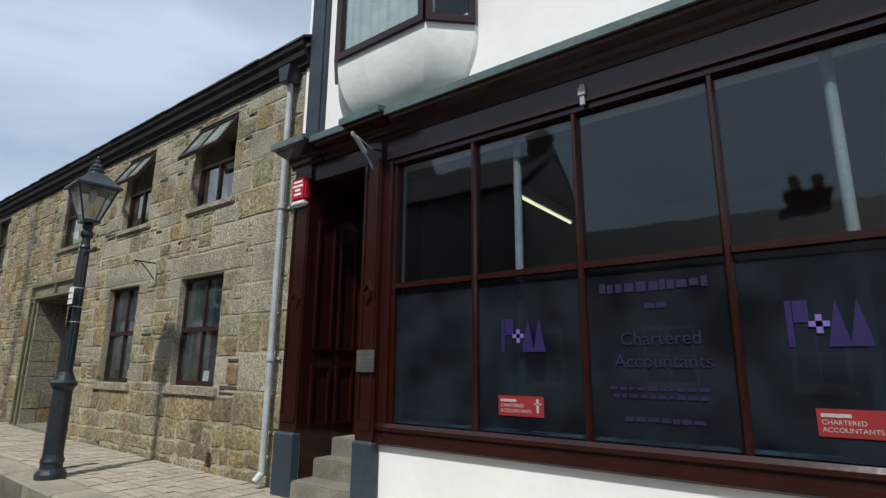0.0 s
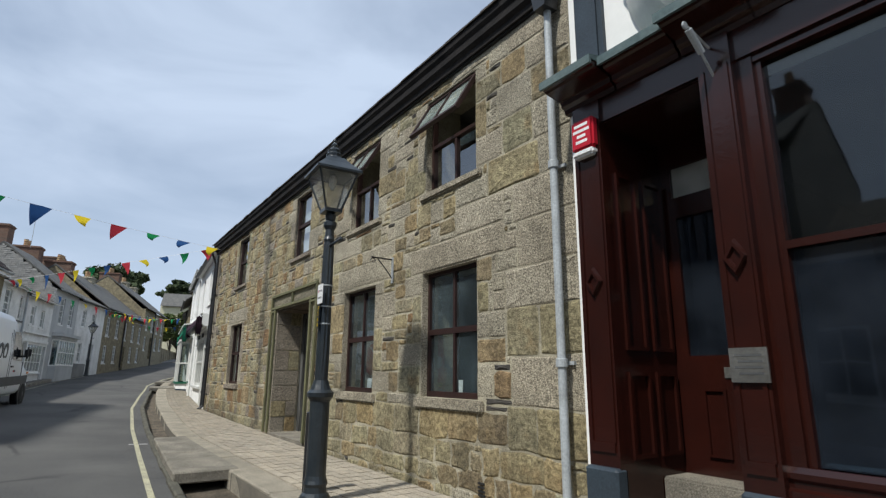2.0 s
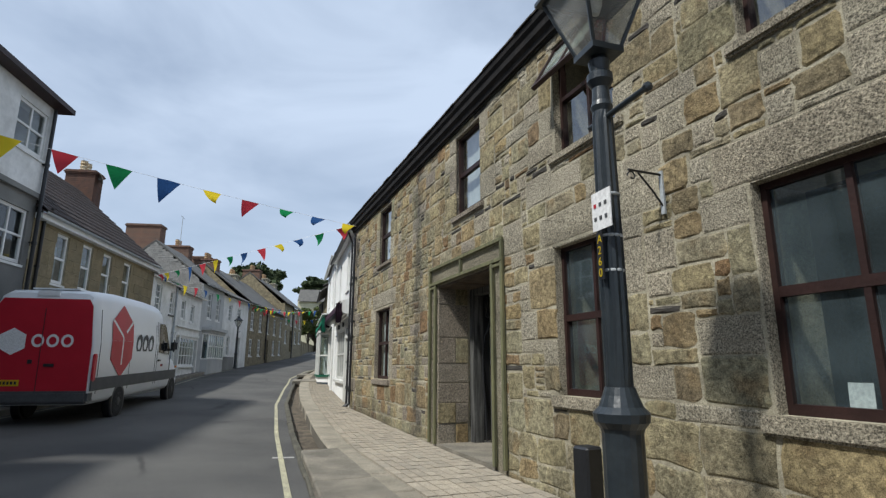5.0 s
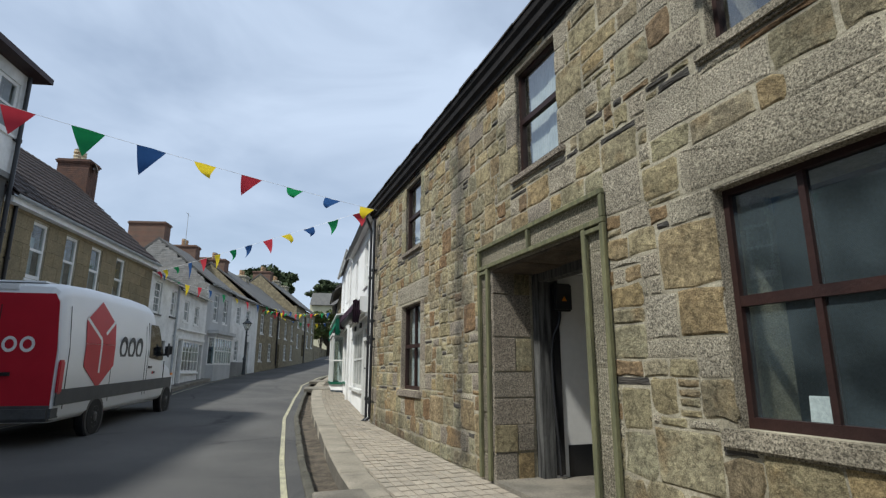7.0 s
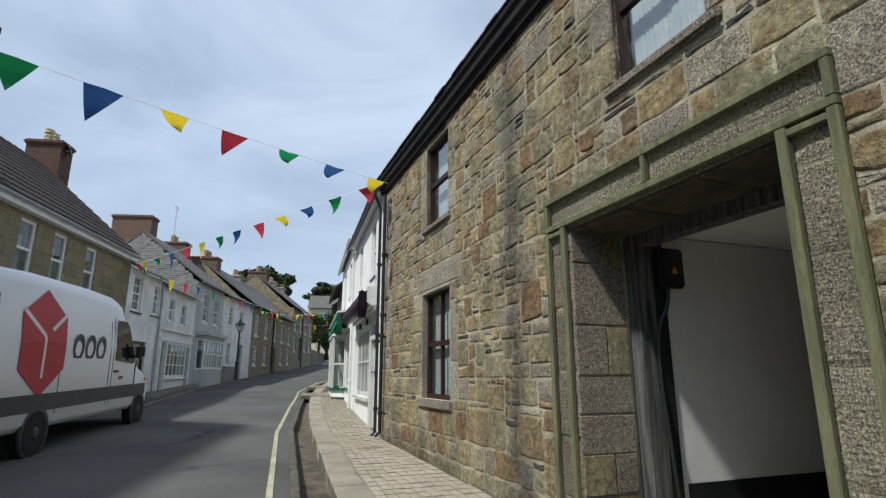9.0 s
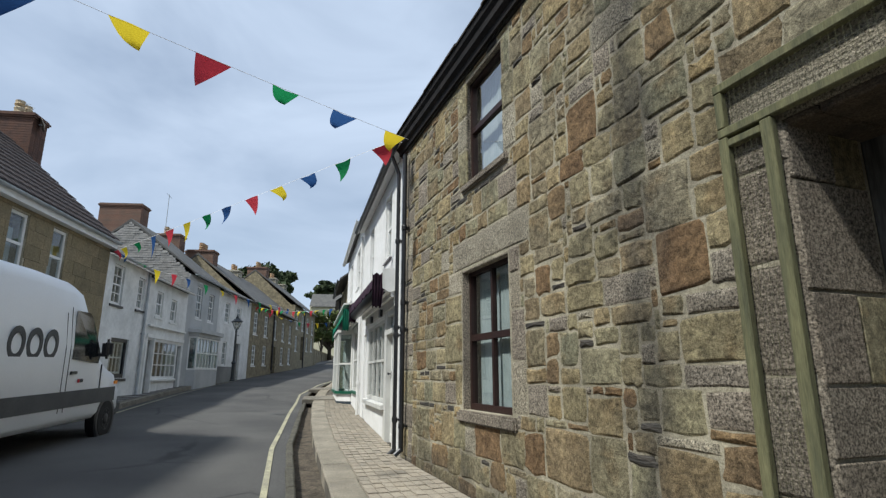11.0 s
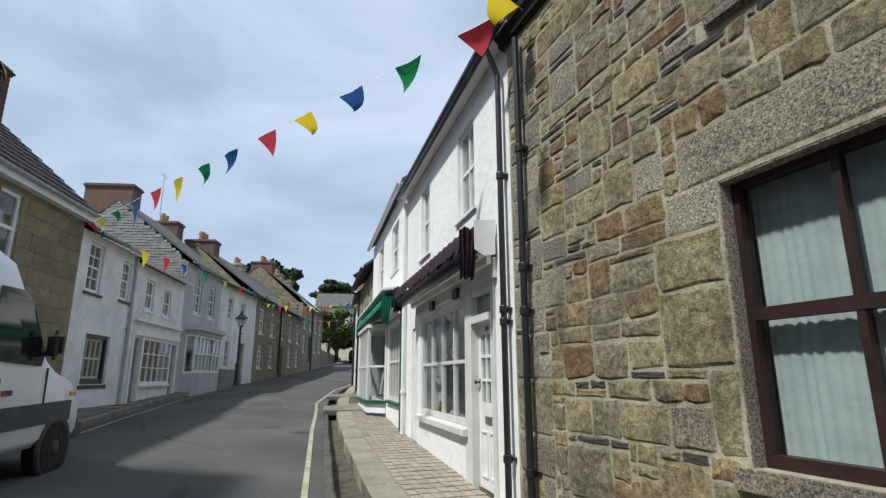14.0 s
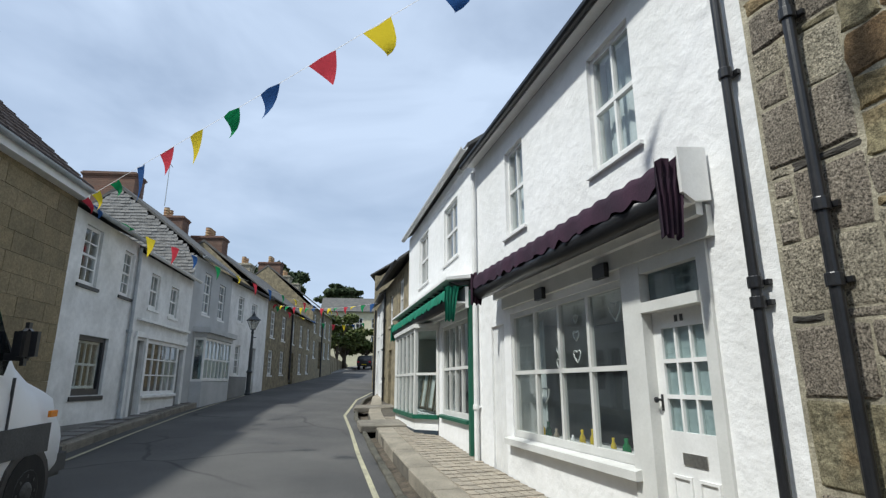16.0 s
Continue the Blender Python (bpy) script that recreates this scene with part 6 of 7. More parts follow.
# brown ashlar house with a tiled roof
m, L_ = left(2)
LB = L_ + .6
brown = thing("brown_house", m, "brown ashlar house with tall white sash windows and a tiled roof", "building", "houses opposite")
UPW = [(W2 - .62, W2, 3.72, 5.05) for W2 in (L_ - .52, L_ - 1.9, L_ - 3.2, L_ - 4.72)]
GRW = [(W2 - .8, W2, 1.5, 2.9) for W2 in (L_ - .5, L_ - 3.1, L_ - 4.7)] + [(L_ - 2.7, L_ - 1.8, .6, 2.8)]
shell(brown, LB, .3, 5.3, 6.4, M_MORTAR, UPW + GRW, label="brown stone front", ridge=3.0, roofmat=M_TILE, over=.2)
for a, b, c, d in UPW + GRW[:3]:
    window(brown, a, b, c, d, -.04, M_SASH, 1, 2, .07, .04, .06, (.05, .07, .07), M_SASH, None, .06, "tall white sash window")
    curtain(brown, a + .05, b - .05, c + .05, d - .3, -.25, 5, .015)
bm = bmesh.new()
box(bm, L_ - 2.7, L_ - 1.8, -.2, -.14, .6, 2.8)
part("door", bm, M_MAROON, brown)
bm = bmesh.new()
z, k = .6, 0
while z < 5.25:
    h = .32
    u = -.2 if k % 2 else -.5
    while u < LB:
        w = .55 + .25 * random.random()
        a, b = max(0, u + .004), min(LB, u + w - .004)
        if b - a > .08 and not any(x0 < b and x1 > a and z0 < z + h and z1 > z for x0, x1, z0, z1 in UPW + GRW):
            box(bm, a, b, -.002, .012 + .006 * random.random(), z + .004, min(5.28, z + h - .004))
        elif b - a > .08:
            for x0, x1, z0, z1 in UPW + GRW:
                if x0 < b and x1 > a and z0 < z + h and z1 > z:
                    if x0 - a > .06:
                        box(bm, a, x0, -.002, .014, z + .004, min(5.28, z + h - .004))
                    if b - x1 > .06:
                        box(bm, x1, b, -.002, .014, z + .004, min(5.28, z + h - .004))
                    break
        u += w
    z += h
    k += 1
tagged(part("ashlar_fill", bm, mat("ashlar_block", (.25, .20, .12), (.12, .10, .062), 2.2, .9, bump=.7, bscale=25, fine=.45, grit=.72, vary="island",
       vcols=[(.235, .19, .11), (.27, .22, .135), (.18, .15, .092)]), brown), kind="stuff")
tiled(brown, LB, 5.3, 6.4, 3.0, M_TILE, .24)
eave_gutter(brown, LB, 5.33, .26, M_PIPE)
bm = bmesh.new()
box(bm, 0, LB, .02, .2, 5.16, 5.3)
part("fascia_board", bm, M_SASH, brown)
stack_at(brown, m, -29.9, -5.2, 6.5, 9.3, .7, 1.1, 2, mat("dark_brick", (.13, .07, .05), (.09, .055, .045), 5, .9, bump=.5, bscale=35), mat("banded_pot", (.62, .55, .40), (.34, .22, .10), 9, .7, stretch=(.2, .2, 1)))
downpipe(m @ pose(L_ + .25, 0, 0), "black downpipe on the brown house", M_BLACK, 5.2, .7, .04, .06, (2, 4), False, False, .16)
aer = thing("aerial", pose(-30.4, -5.3, 9.2), "thin television aerial on the chimney", "aerial", "aerials")
bm = bmesh.new()
tube(bm, (0, 0, 0), (0, 0, .75), .012), tube(bm, (-.2, .1, .68), (.25, -.1, .74), .01), tube(bm, (-.1, -.12, .7), (-.1, .18, .7), .006), tube(bm, (.1, -.18, .72), (.1, .12, .72), .006)
part("mast", bm, M_PIPE, aer)
dish = thing("satellite_dish", pose(-29.6, -4.6, 9.0), "small rusty satellite dish on the chimney", "satellite dish")
bm = bmesh.new()
lathe(bm, [(.02, .06), (.12, .03), (.22, .0), (.22, -.01), (.12, .02), (.02, .05)], 16, pose(0, .05, 0, -70, 0, 20))
part("dish", bm, M_CLAY, dish)
bm = bmesh.new()
tube(bm, (0, -.05, 0), (0, .05, 0), .015)
part("bracket", bm, M_PIPE, dish)

# first white house
m, L_ = left(3)
wh1 = thing("white_house", m, "white rendered house with a black-framed ground-floor window", "building", "houses opposite")
UPW = [(L_ - 1.14, L_ - .46, 3.7, 4.85), (L_ - 2.72, L_ - 2.2, 3.74, 4.75)]
GRW = [(L_ - 2.02, L_ - .82, 1.62, 2.76)]
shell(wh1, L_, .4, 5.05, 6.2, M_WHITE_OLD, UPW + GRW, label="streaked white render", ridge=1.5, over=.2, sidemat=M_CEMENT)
for a, b, c, d in UPW:
    window(wh1, a, b, c, d, -.06, M_SASH, 2, 4, .06, .025, .06, (.08, .1, .08), M_BLACK, None, .045, "white sash window with a black sill")
w = window(wh1, *GRW[0], -.06, M_BLACK, 1, 1, .09, .03, .06, (.06, .08, .1), M_BLACK, None, .045, "black-framed window")
window(wh1, GRW[0][0] + .1, GRW[0][1] - .1, 1.75, 2.66, -.13, M_SASH, 4, 2, .04, .03, .05, None, None, None, .045)
bm = bmesh.new()
box(bm, 0, L_, .002, .03, .7, 1.1)
part("plinth", bm, M_CEMENT, wh1)
eave_gutter(wh1, L_, 5.05, .26, M_PIPE)
downpipe(m @ pose(.08, 0, 0), "pale downpipe between the white houses", M_PIPE, 4.95, 1.1, .04, .06, (3,), True)

# second white house: small-paned shop window
m, L_ = left(4)
wh2 = thing("white_house", m, "white house with a small-paned shop window", "building", "houses opposite")
UPW = [(L_ - 1.48, L_ - .9, 3.68, 4.55), (L_ - 2.9, L_ - 2.3, 3.63, 4.45)]
GRW = [(L_ - 3.3, L_ - 1.1, 1.58, 2.88), (L_ - .95, L_ - .42, 1.0, 2.85), (L_ - 3.85, L_ - 3.42, 1.1, 2.8)]
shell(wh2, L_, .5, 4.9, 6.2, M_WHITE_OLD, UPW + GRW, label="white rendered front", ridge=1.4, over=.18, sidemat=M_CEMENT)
for a, b, c, d in UPW:
    window(wh2, a, b, c, d, -.05, M_SASH, 2, 2, .06, .03, .06, (.08, .08, .08), M_SASH, None, .045)
window(wh2, *GRW[0], .02, M_SASH, 5, 3, .06, .03, .07, (.06, .06, .08), M_SASH, None, .03, "white shop window with many small panes")
for a, b, c, d in GRW[1:]:
    bm = bmesh.new()
    box(bm, a, b, -.16, -.1, c, d)
    part("door", bm, M_CEMENT, wh2, "grey door")
bm = bmesh.new()
box(bm, L_ - 3.95, L_ - .35, .002, .06, 2.92, 3.05)
part("fascia", bm, M_SASH, wh2)
for q in ((L_ - 3.95, L_ - .35, .002, .1, 3.3, 3.36), (L_ - .42, L_ - .3, .002, .05, 1.0, 2.92), (L_ - 1.07, L_ - .96, .002, .05, 1.0, 2.92)):
    bm = bmesh.new()
    box(bm, *q)
    part("trim_board", bm, M_SASH, wh2)
eave_gutter(wh2, L_, 4.9, .22, M_SASH)

# pale grey house with a bay shopfront
m, L_ = left(5)
gry = thing("grey_house", m, "pale grey rendered house with a bay shopfront", "building", "houses opposite")
UPW = [(L_ - 1.65, L_ - .95, 4.05, 5.4), (L_ - 3.2, L_ - 2.5, 4.05, 5.28)]
shell(gry, L_, .6, 5.75, 5.2, M_GREYR, UPW + [(L_ - 3.6, L_ - .6, 1.95, 3.25)], label="pale grey render", ridge=2.2, over=.2, sidemat=M_HUNG)
for a, b, c, d in UPW:
    window(gry, a, b, c, d, -.05, M_SASH, 2, 4, .06, .025, .06, (.07, .07, .08), M_SASH, None, .045)
bm = bmesh.new()
extrude(bm, [(L_ - 3.85, 0.002, 3.4), (L_ - 3.6, .45, 3.4), (L_ - .6, .45, 3.4), (L_ - .35, .002, 3.4)], (0, 0, .16))
extrude(bm, [(L_ - 3.7, 0.002, 3.25), (L_ - 3.5, .34, 3.25), (L_ - .7, .34, 3.25), (L_ - .5, .002, 3.25)], (0, 0, .148))
extrude(bm, [(L_ - 3.65, 0.002, 1.0), (L_ - 3.5, .3, 1.0), (L_ - .7, .3, 1.0), (L_ - .55, .002, 1.0)], (0, 0, .9))
part("bay_body", bm, M_GREYR, gry)
for (ua, ya), (ub, yb) in (((L_ - 3.64, .0), (L_ - 3.5, .3)), ((L_ - .7, .3), (L_ - .56, .0))):
    d = Vector((ub - ua, yb - ya, 0))
    mm = Matrix(((d.x / d.length, -d.y / d.length, 0, ua), (d.y / d.length, d.x / d.length, 0, ya), (0, 0, 1, 0), (0, 0, 0, 1)))
    bm = bmesh.new()
    box(bm, .0, .05, -.05, .0, 1.9, 3.25, mm), box(bm, d.length - .05, d.length, -.05, .0, 1.9, 3.25, mm), box(bm, .05, d.length - .05, -.05, .0, 1.9, 1.97, mm), box(bm, .05, d.length - .05, -.05, .0, 3.18, 3.25, mm)
    rt = part("return_frame", bm, M_SASH, gry)
    bm = bmesh.new()
    box(bm, .05, d.length - .05, -.03, -.024, 1.97, 3.18, mm)
    part("pane", bm, G_MURKY, rt)
window(gry, L_ - 3.5, L_ - .7, 1.92, 3.24, .3, M_SASH, 7, 2, .07, .05, .07, None, None, None, .05, "white bay shop window with fourteen panes")
curtain(gry, L_ - 3.4, L_ - .8, 2.0, 3.1, .12, 12, .02)
eave_gutter(gry, L_, 5.75, .24, M_PIPE)
bm = bmesh.new()
for k in range(34):
    z, y = 4.6 + .10 * k, -.02 - .07 * (k % 2)
    while y > -5.1:
        w = random.uniform(.12, .26)
        if z + .03 < 5.72 + 2.2 * (1 - abs(y - w / 2 + 2.6) / 2.6):
            o = random.uniform(.004, .018)
            extrude(bm, [(L_ + .002, y, z), (L_ + .013 + o, y, z - .004), (L_ + .006, y, z + .115)], (0, .004 - w, random.uniform(-.01, .01)))
        y -= w
tagged(part("slate_cladding", bm, M_HUNG, gry, "rough grey slates hung on the gable"), kind="stuff")
stack_at(gry, m, -39.85, -4.15, 6.0, 9.6, .8, 1.9, 0)
stack_at(gry, m, -44.5, -2.8, 6.5, 9.4, .8, 1.7, 2)
bm = bmesh.new()
tube(bm, (.6, -2.6, 8.4), (.6, -2.6, 10.2), .015), tube(bm, (.3, -2.6, 10.1), (.9, -2.6, 10.15), .01)
a_ = part("aerial", bm, M_PIPE, None)
a_.matrix_basis = m
tagged(a_, "thin television aerial above the roofs", "aerial", "aerials")

# third white house
m, L_ = left(6)
wh3 = thing("white_house", m, "white house with grey plinth beside the terrace", "building", "houses opposite")
UPW = [(L_ - 1.5, L_ - .9, 4.2, 5.2), (L_ - 3.2, L_ - 2.5, 4.2, 5.15)]
GRW = [(L_ - 1.5, L_ - .95, 2.15, 3.3), (L_ - 3.4, L_ - 2.6, 1.4, 3.3)]
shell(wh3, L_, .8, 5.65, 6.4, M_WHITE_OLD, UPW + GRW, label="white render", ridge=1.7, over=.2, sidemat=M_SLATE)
for a, b, c, d in UPW + GRW[:1]:
    window(wh3, a, b, c, d, -.05, M_SASH, 2, 4, .06, .025, .06, (.07, .07, .08), M_SASH, None, .045)
bm = bmesh.new()
box(bm, GRW[1][0], GRW[1][1], -.16, -.1, 1.4, 3.3)
part("door", bm, M_CEMENT, wh3)
bm = bmesh.new()
box(bm, L_ - 2.4, L_, .002, .03, 1.2, 2.1)
part("plinth", bm, M_CEMENT, wh3)
eave_gutter(wh3, L_, 5.65, .24)
stack_at(wh3, m, -52.8, -1.75, 7, 10.3, .8, 1.6, 0)

# stone terrace, two fronts
for i, (nw, hi) in enumerate(((5, 5.75), (4, 7.0))):
    m, L_ = left(7 + i)
    ter = thing("stone_terrace", m, "olive-brown stone terrace house with white sashes", "building", "houses opposite")
    UPW, GRW = [], []
    for k in range(nw):
        u = L_ * (k + .5) / nw
        zb = 1.75 + .3 * (L_ - u) / L_ + 1.3 * i
        UPW.append((u - .42, u + .42, hi - 1.75, hi - .5))
        GRW.append((u - .42, u + .42, zb + .45, zb + 1.6) if k != 2 else (u - .45, u + .45, zb - .3, zb + 1.6))
    shell(ter, L_, 1.0, hi, 6.5, M_FARSTONE, UPW + GRW, label="rubble stone front", ridge=2.7, over=.2)
    for k, (a, b, c, d) in enumerate(UPW + GRW):
        if k == nw + 2:
            bm = bmesh.new()
            box(bm, a, b, -.25, -.2, c, d)
            part("door", bm, M_BROWNWOOD, ter)
        else:
            window(ter, a, b, c, d, -.05, M_SASH, 2, 4, .08, .03, .06, (.06, .06, .08), M_SASH, None, .05)
    eave_gutter(ter, L_, hi, .24)
    downpipe(m @ pose(L_ * .5 + .6, 0, 0), "black downpipe on the terrace", M_BLACK, hi, 2, .05, .06, (3.5,), False)
    chimney(ter, L_ - .6, -3.2, hi + 1.2, hi + 3.0, .8, 1.5, 4)
    chimney(ter, L_ * .45, -3.2, hi + 1.2, hi + 2.9, .9, .9, 2, M_GRANITE_I)
    if i:
        chimney(ter, .6, -3.2, hi + 1.2, hi + 2.9, .9, .9, 0, M_GRANITE_I)

# houses opposite the office, seen in its panes
m, L_ = facade((-12.0, -5.3), (2.0, -6.2)), 14.03
opp = thing("opposite_house", m, "plain rendered house opposite the office, mirrored in its panes", "building", "houses opposite")
WN = [(2, 3.2, 1.2, 2.6), (5, 6, 1.2, 2.6), (8, 9.2, 1.2, 2.6), (11, 12, 1.2, 2.6)]
shell(opp, L_, 0, 3.9, 6, M_FARSTONE, WN, ridge=1.9)
for a, b, c, d in WN:
    window(opp, a, b, c, d, -.05, M_SASH, 2, 2, .07, .03, .06, (.06, .07, .08), M_SASH)
m2 = m @ pose(-.4, .05, 0)
opt = thing("opposite_house", m2, "taller gabled house opposite, mirrored in the office panes", "building", "houses opposite")
shell(opt, 5.5, 0, 6.75, 5, M_CEMENT, [], ridge=1.9, inner=False)
chimney(opt, 5.0, -2.5, 7.9, 9.3, .7, .6, 1)
chimney(opp, 11.8, -3, 5.0, 6.2, 1.0, .6, 2)
m, L_ = facade((2.1, -6.2), (28, -7.8)), 25.9
opq = thing("opposite_house", m, "plain low house further down the street", "building", "houses opposite")
shell(opq, L_, -.2, 3.9, 5, M_CEMENT, [], ridge=1.2, inner=False)
chimney(opq, 3, -2.5, 4.4, 6.0, 1.3, .7, 3)
m = facade((28, 3.6), (6.6, 3.6))
opr = thing("neighbour_house", m, "plain white house next to the office", "building", "houses opposite")
shell(opr, 21.4, -.2, 6.0, 7, M_WHITE_OLD, [], ridge=2.6, inner=False)
bm = bmesh.new()
box(bm, 36, 36.3, -14, 12, -.5, 7)
tagged(part("wall_end", bm, M_CEMENT, None), "plain wall closing the street far behind", "wall", kind="structure")


# ---- street lamps ----
def street_lamp(m, label, plate=True):
    t = thing("street_lamp", m, label, "street lamp", "street lamps")
    bm = bmesh.new()
    lathe(bm, [(.15, 0), (.15, .06), (.135, .09), (.112, .11), (.108, .16), (.12, .19), (.108, .22), (.098, .26), (.098, .95), (.105, .97), (.13, 1.0), (.135, 1.04), (.105, 1.07), (.085, 1.12), (.072, 1.16)], 20)
    part("base", bm, M_IRONBLUE, t, smooth=False)
    bm = bmesh.new()
    prof = [(.066, 1.15), (.06, 1.5), (.05, 2.55), (.05, 2.6), (.06, 2.63), (.05, 2.66), (.045, 2.74), (.07, 2.78), (.07, 2.82), (.05, 2.84), (.06, 2.9), (.035, 2.94)]
    lathe(bm, prof, 24)
    for i, v in enumerate(bm.verts):
        if i % 2 and 1.2 < v.co.z < 2.56:
            v.co.x, v.co.y = v.co.x * 1.12, v.co.y * 1.12
    part("column", bm, M_IRONBLUE, t)
    bm = bmesh.new()
    tube(bm, (-.12, 0, 2.56), (.36, 0, 2.56), .016)
    lathe(bm, [(.0, 0), (.024, .01), (.024, .03), (.0, .04)], 8, pose(.35, 0, 2.56, 0, 90, 0))
    part("ladder_bar", bm, M_IRONBLUE, t)
    b0, b1, z0, z1 = .085, .21, 2.96, 3.36
    bm = bmesh.new()
    box(bm, -b0 - .012, b0 + .012, -b0 - .012, b0 + .012, z0 - .03, z0 + .006)
    lan = part("lantern", bm, M_IRONBLUE, t)
    for k in range(4):
        a = pose(0, 0, 0, 0, 0, 90 * k)
        bm = bmesh.new()
        tube(bm, a @ Vector((b0, b0, z0)), a @ Vector((b1, b1, z1)), .012, segs=6)
        part("corner_bar", bm, M_IRONBLUE, lan)
        bm = bmesh.new()
        tube(bm, a @ Vector((b1, b1, z1)), a @ Vector((-b1, b1, z1)), .014, segs=6)
        part("top_bar", bm, M_IRONBLUE, lan)
    for k in range(4):
        a = pose(0, 0, 0, 0, 0, 90 * k)
        bm = bmesh.new()
        quad(bm, a @ Vector((b0, b0, z0)), a @ Vector((-b0, b0, z0)), a @ Vector((-b1, b1, z1)), a @ Vector((b1, b1, z1)))
        part("pane", bm, G_LAMP, lan).visible_shadow = False
    bm = bmesh.new()
    e = .25
    rings = []
    for r, z in ((e, z1), (e, z1 + .025), (e * .62, z1 + .12), (e * .36, z1 + .2)):
        rings.append([bm.verts.new((sx * r, sy * r, z)) for sx, sy in ((1, 1), (-1, 1), (-1, -1), (1, -1))])
    for a, b in zip(rings, rings[1:]):
        for i in range(4):
            bm.faces.new((a[i], a[(i + 1) % 4], b[(i + 1) % 4], b[i]))
    bm.faces.new(rings[0][::-1]), bm.faces.new(rings[-1])
    part("hood", bm, M_IRONBLUE, lan)
    bm = bmesh.new()
    lathe(bm, [(.10, z1 + .19), (.085, z1 + .22), (.09, z1 + .25), (.07, z1 + .27), (.075, z1 + .3), (.05, z1 + .32), (.03, z1 + .34), (.035, z1 + .37), (.012, z1 + .4), (.018, z1 + .42), (.0, z1 + .46)], 12)
    part("finial", bm, M_IRONBLUE, lan)
    bm = bmesh.new()
    lathe(bm, [(.02, z1 - .16), (.04, z1 - .1), (.045, z1 - .04), (.03, z1 - .0)], 10)
    part("bulb", bm, M_PAPER, lan)
    if plate:
        bm = bmesh.new()
        box(bm, -.02, .14, -.085, -.08, 1.93, 2.13)
        pl_ = part("notice_plate", bm, M_PAPER, t, "white notice plate")
        for k in range(6):
            bm = bmesh.new()
            box(bm, .0 + .045 * (k % 3), .02 + .045 * (k % 3), -.088, -.0855, 1.98 + .07 * (k // 3), 2.0 + .07 * (k // 3))
            part("writing_bar", bm, M_RED if k == 3 else M_VANGREY, pl_)
        bm = bmesh.new()
        box(bm, .0, .05, -.082, -.078, 1.68, 1.92)
        np_ = part("column_plate", bm, M_BLACK, t, "black column number plate with yellow digits")
        for k, s in enumerate("A260"):
            words(np_, s, .06, pose(.008, -.0835, 1.865 - .057 * k, 90, 0, 0), FLAGS[2], "digit")
        for zz in (2.12, 1.9, 1.72):
            bm = bmesh.new()
            lathe(bm, [(.062, zz), (.065, zz + .004), (.065, zz + .012), (.062, zz + .016)], 12)
            part("strap", bm, M_PIPE, t)
    return t


street_lamp(pose(-7.3, 2.5, .365, 0, 0, -4), "tall blue-black cast-iron street lamp on the pavement edge")
street_lamp(pose(-39.2, 1.3, 1.42, 0, 0, 20) @ Matrix.Scale(.82, 4), "black street lamp on the far pavement", False)
bm = bmesh.new()
box(bm, -.06, .06, -.06, .06, 0, .82)
bmesh.ops.bevel(bm, geom=bm.edges[:], offset=.012, segments=1, affect="EDGES")
b_ = part("bollard", bm, M_BLACK, None)
b_.matrix_basis = pose(-7.75, 2.62, .37, 0, 0, 8)
tagged(b_, "short square black post behind the street lamp", "bollard")


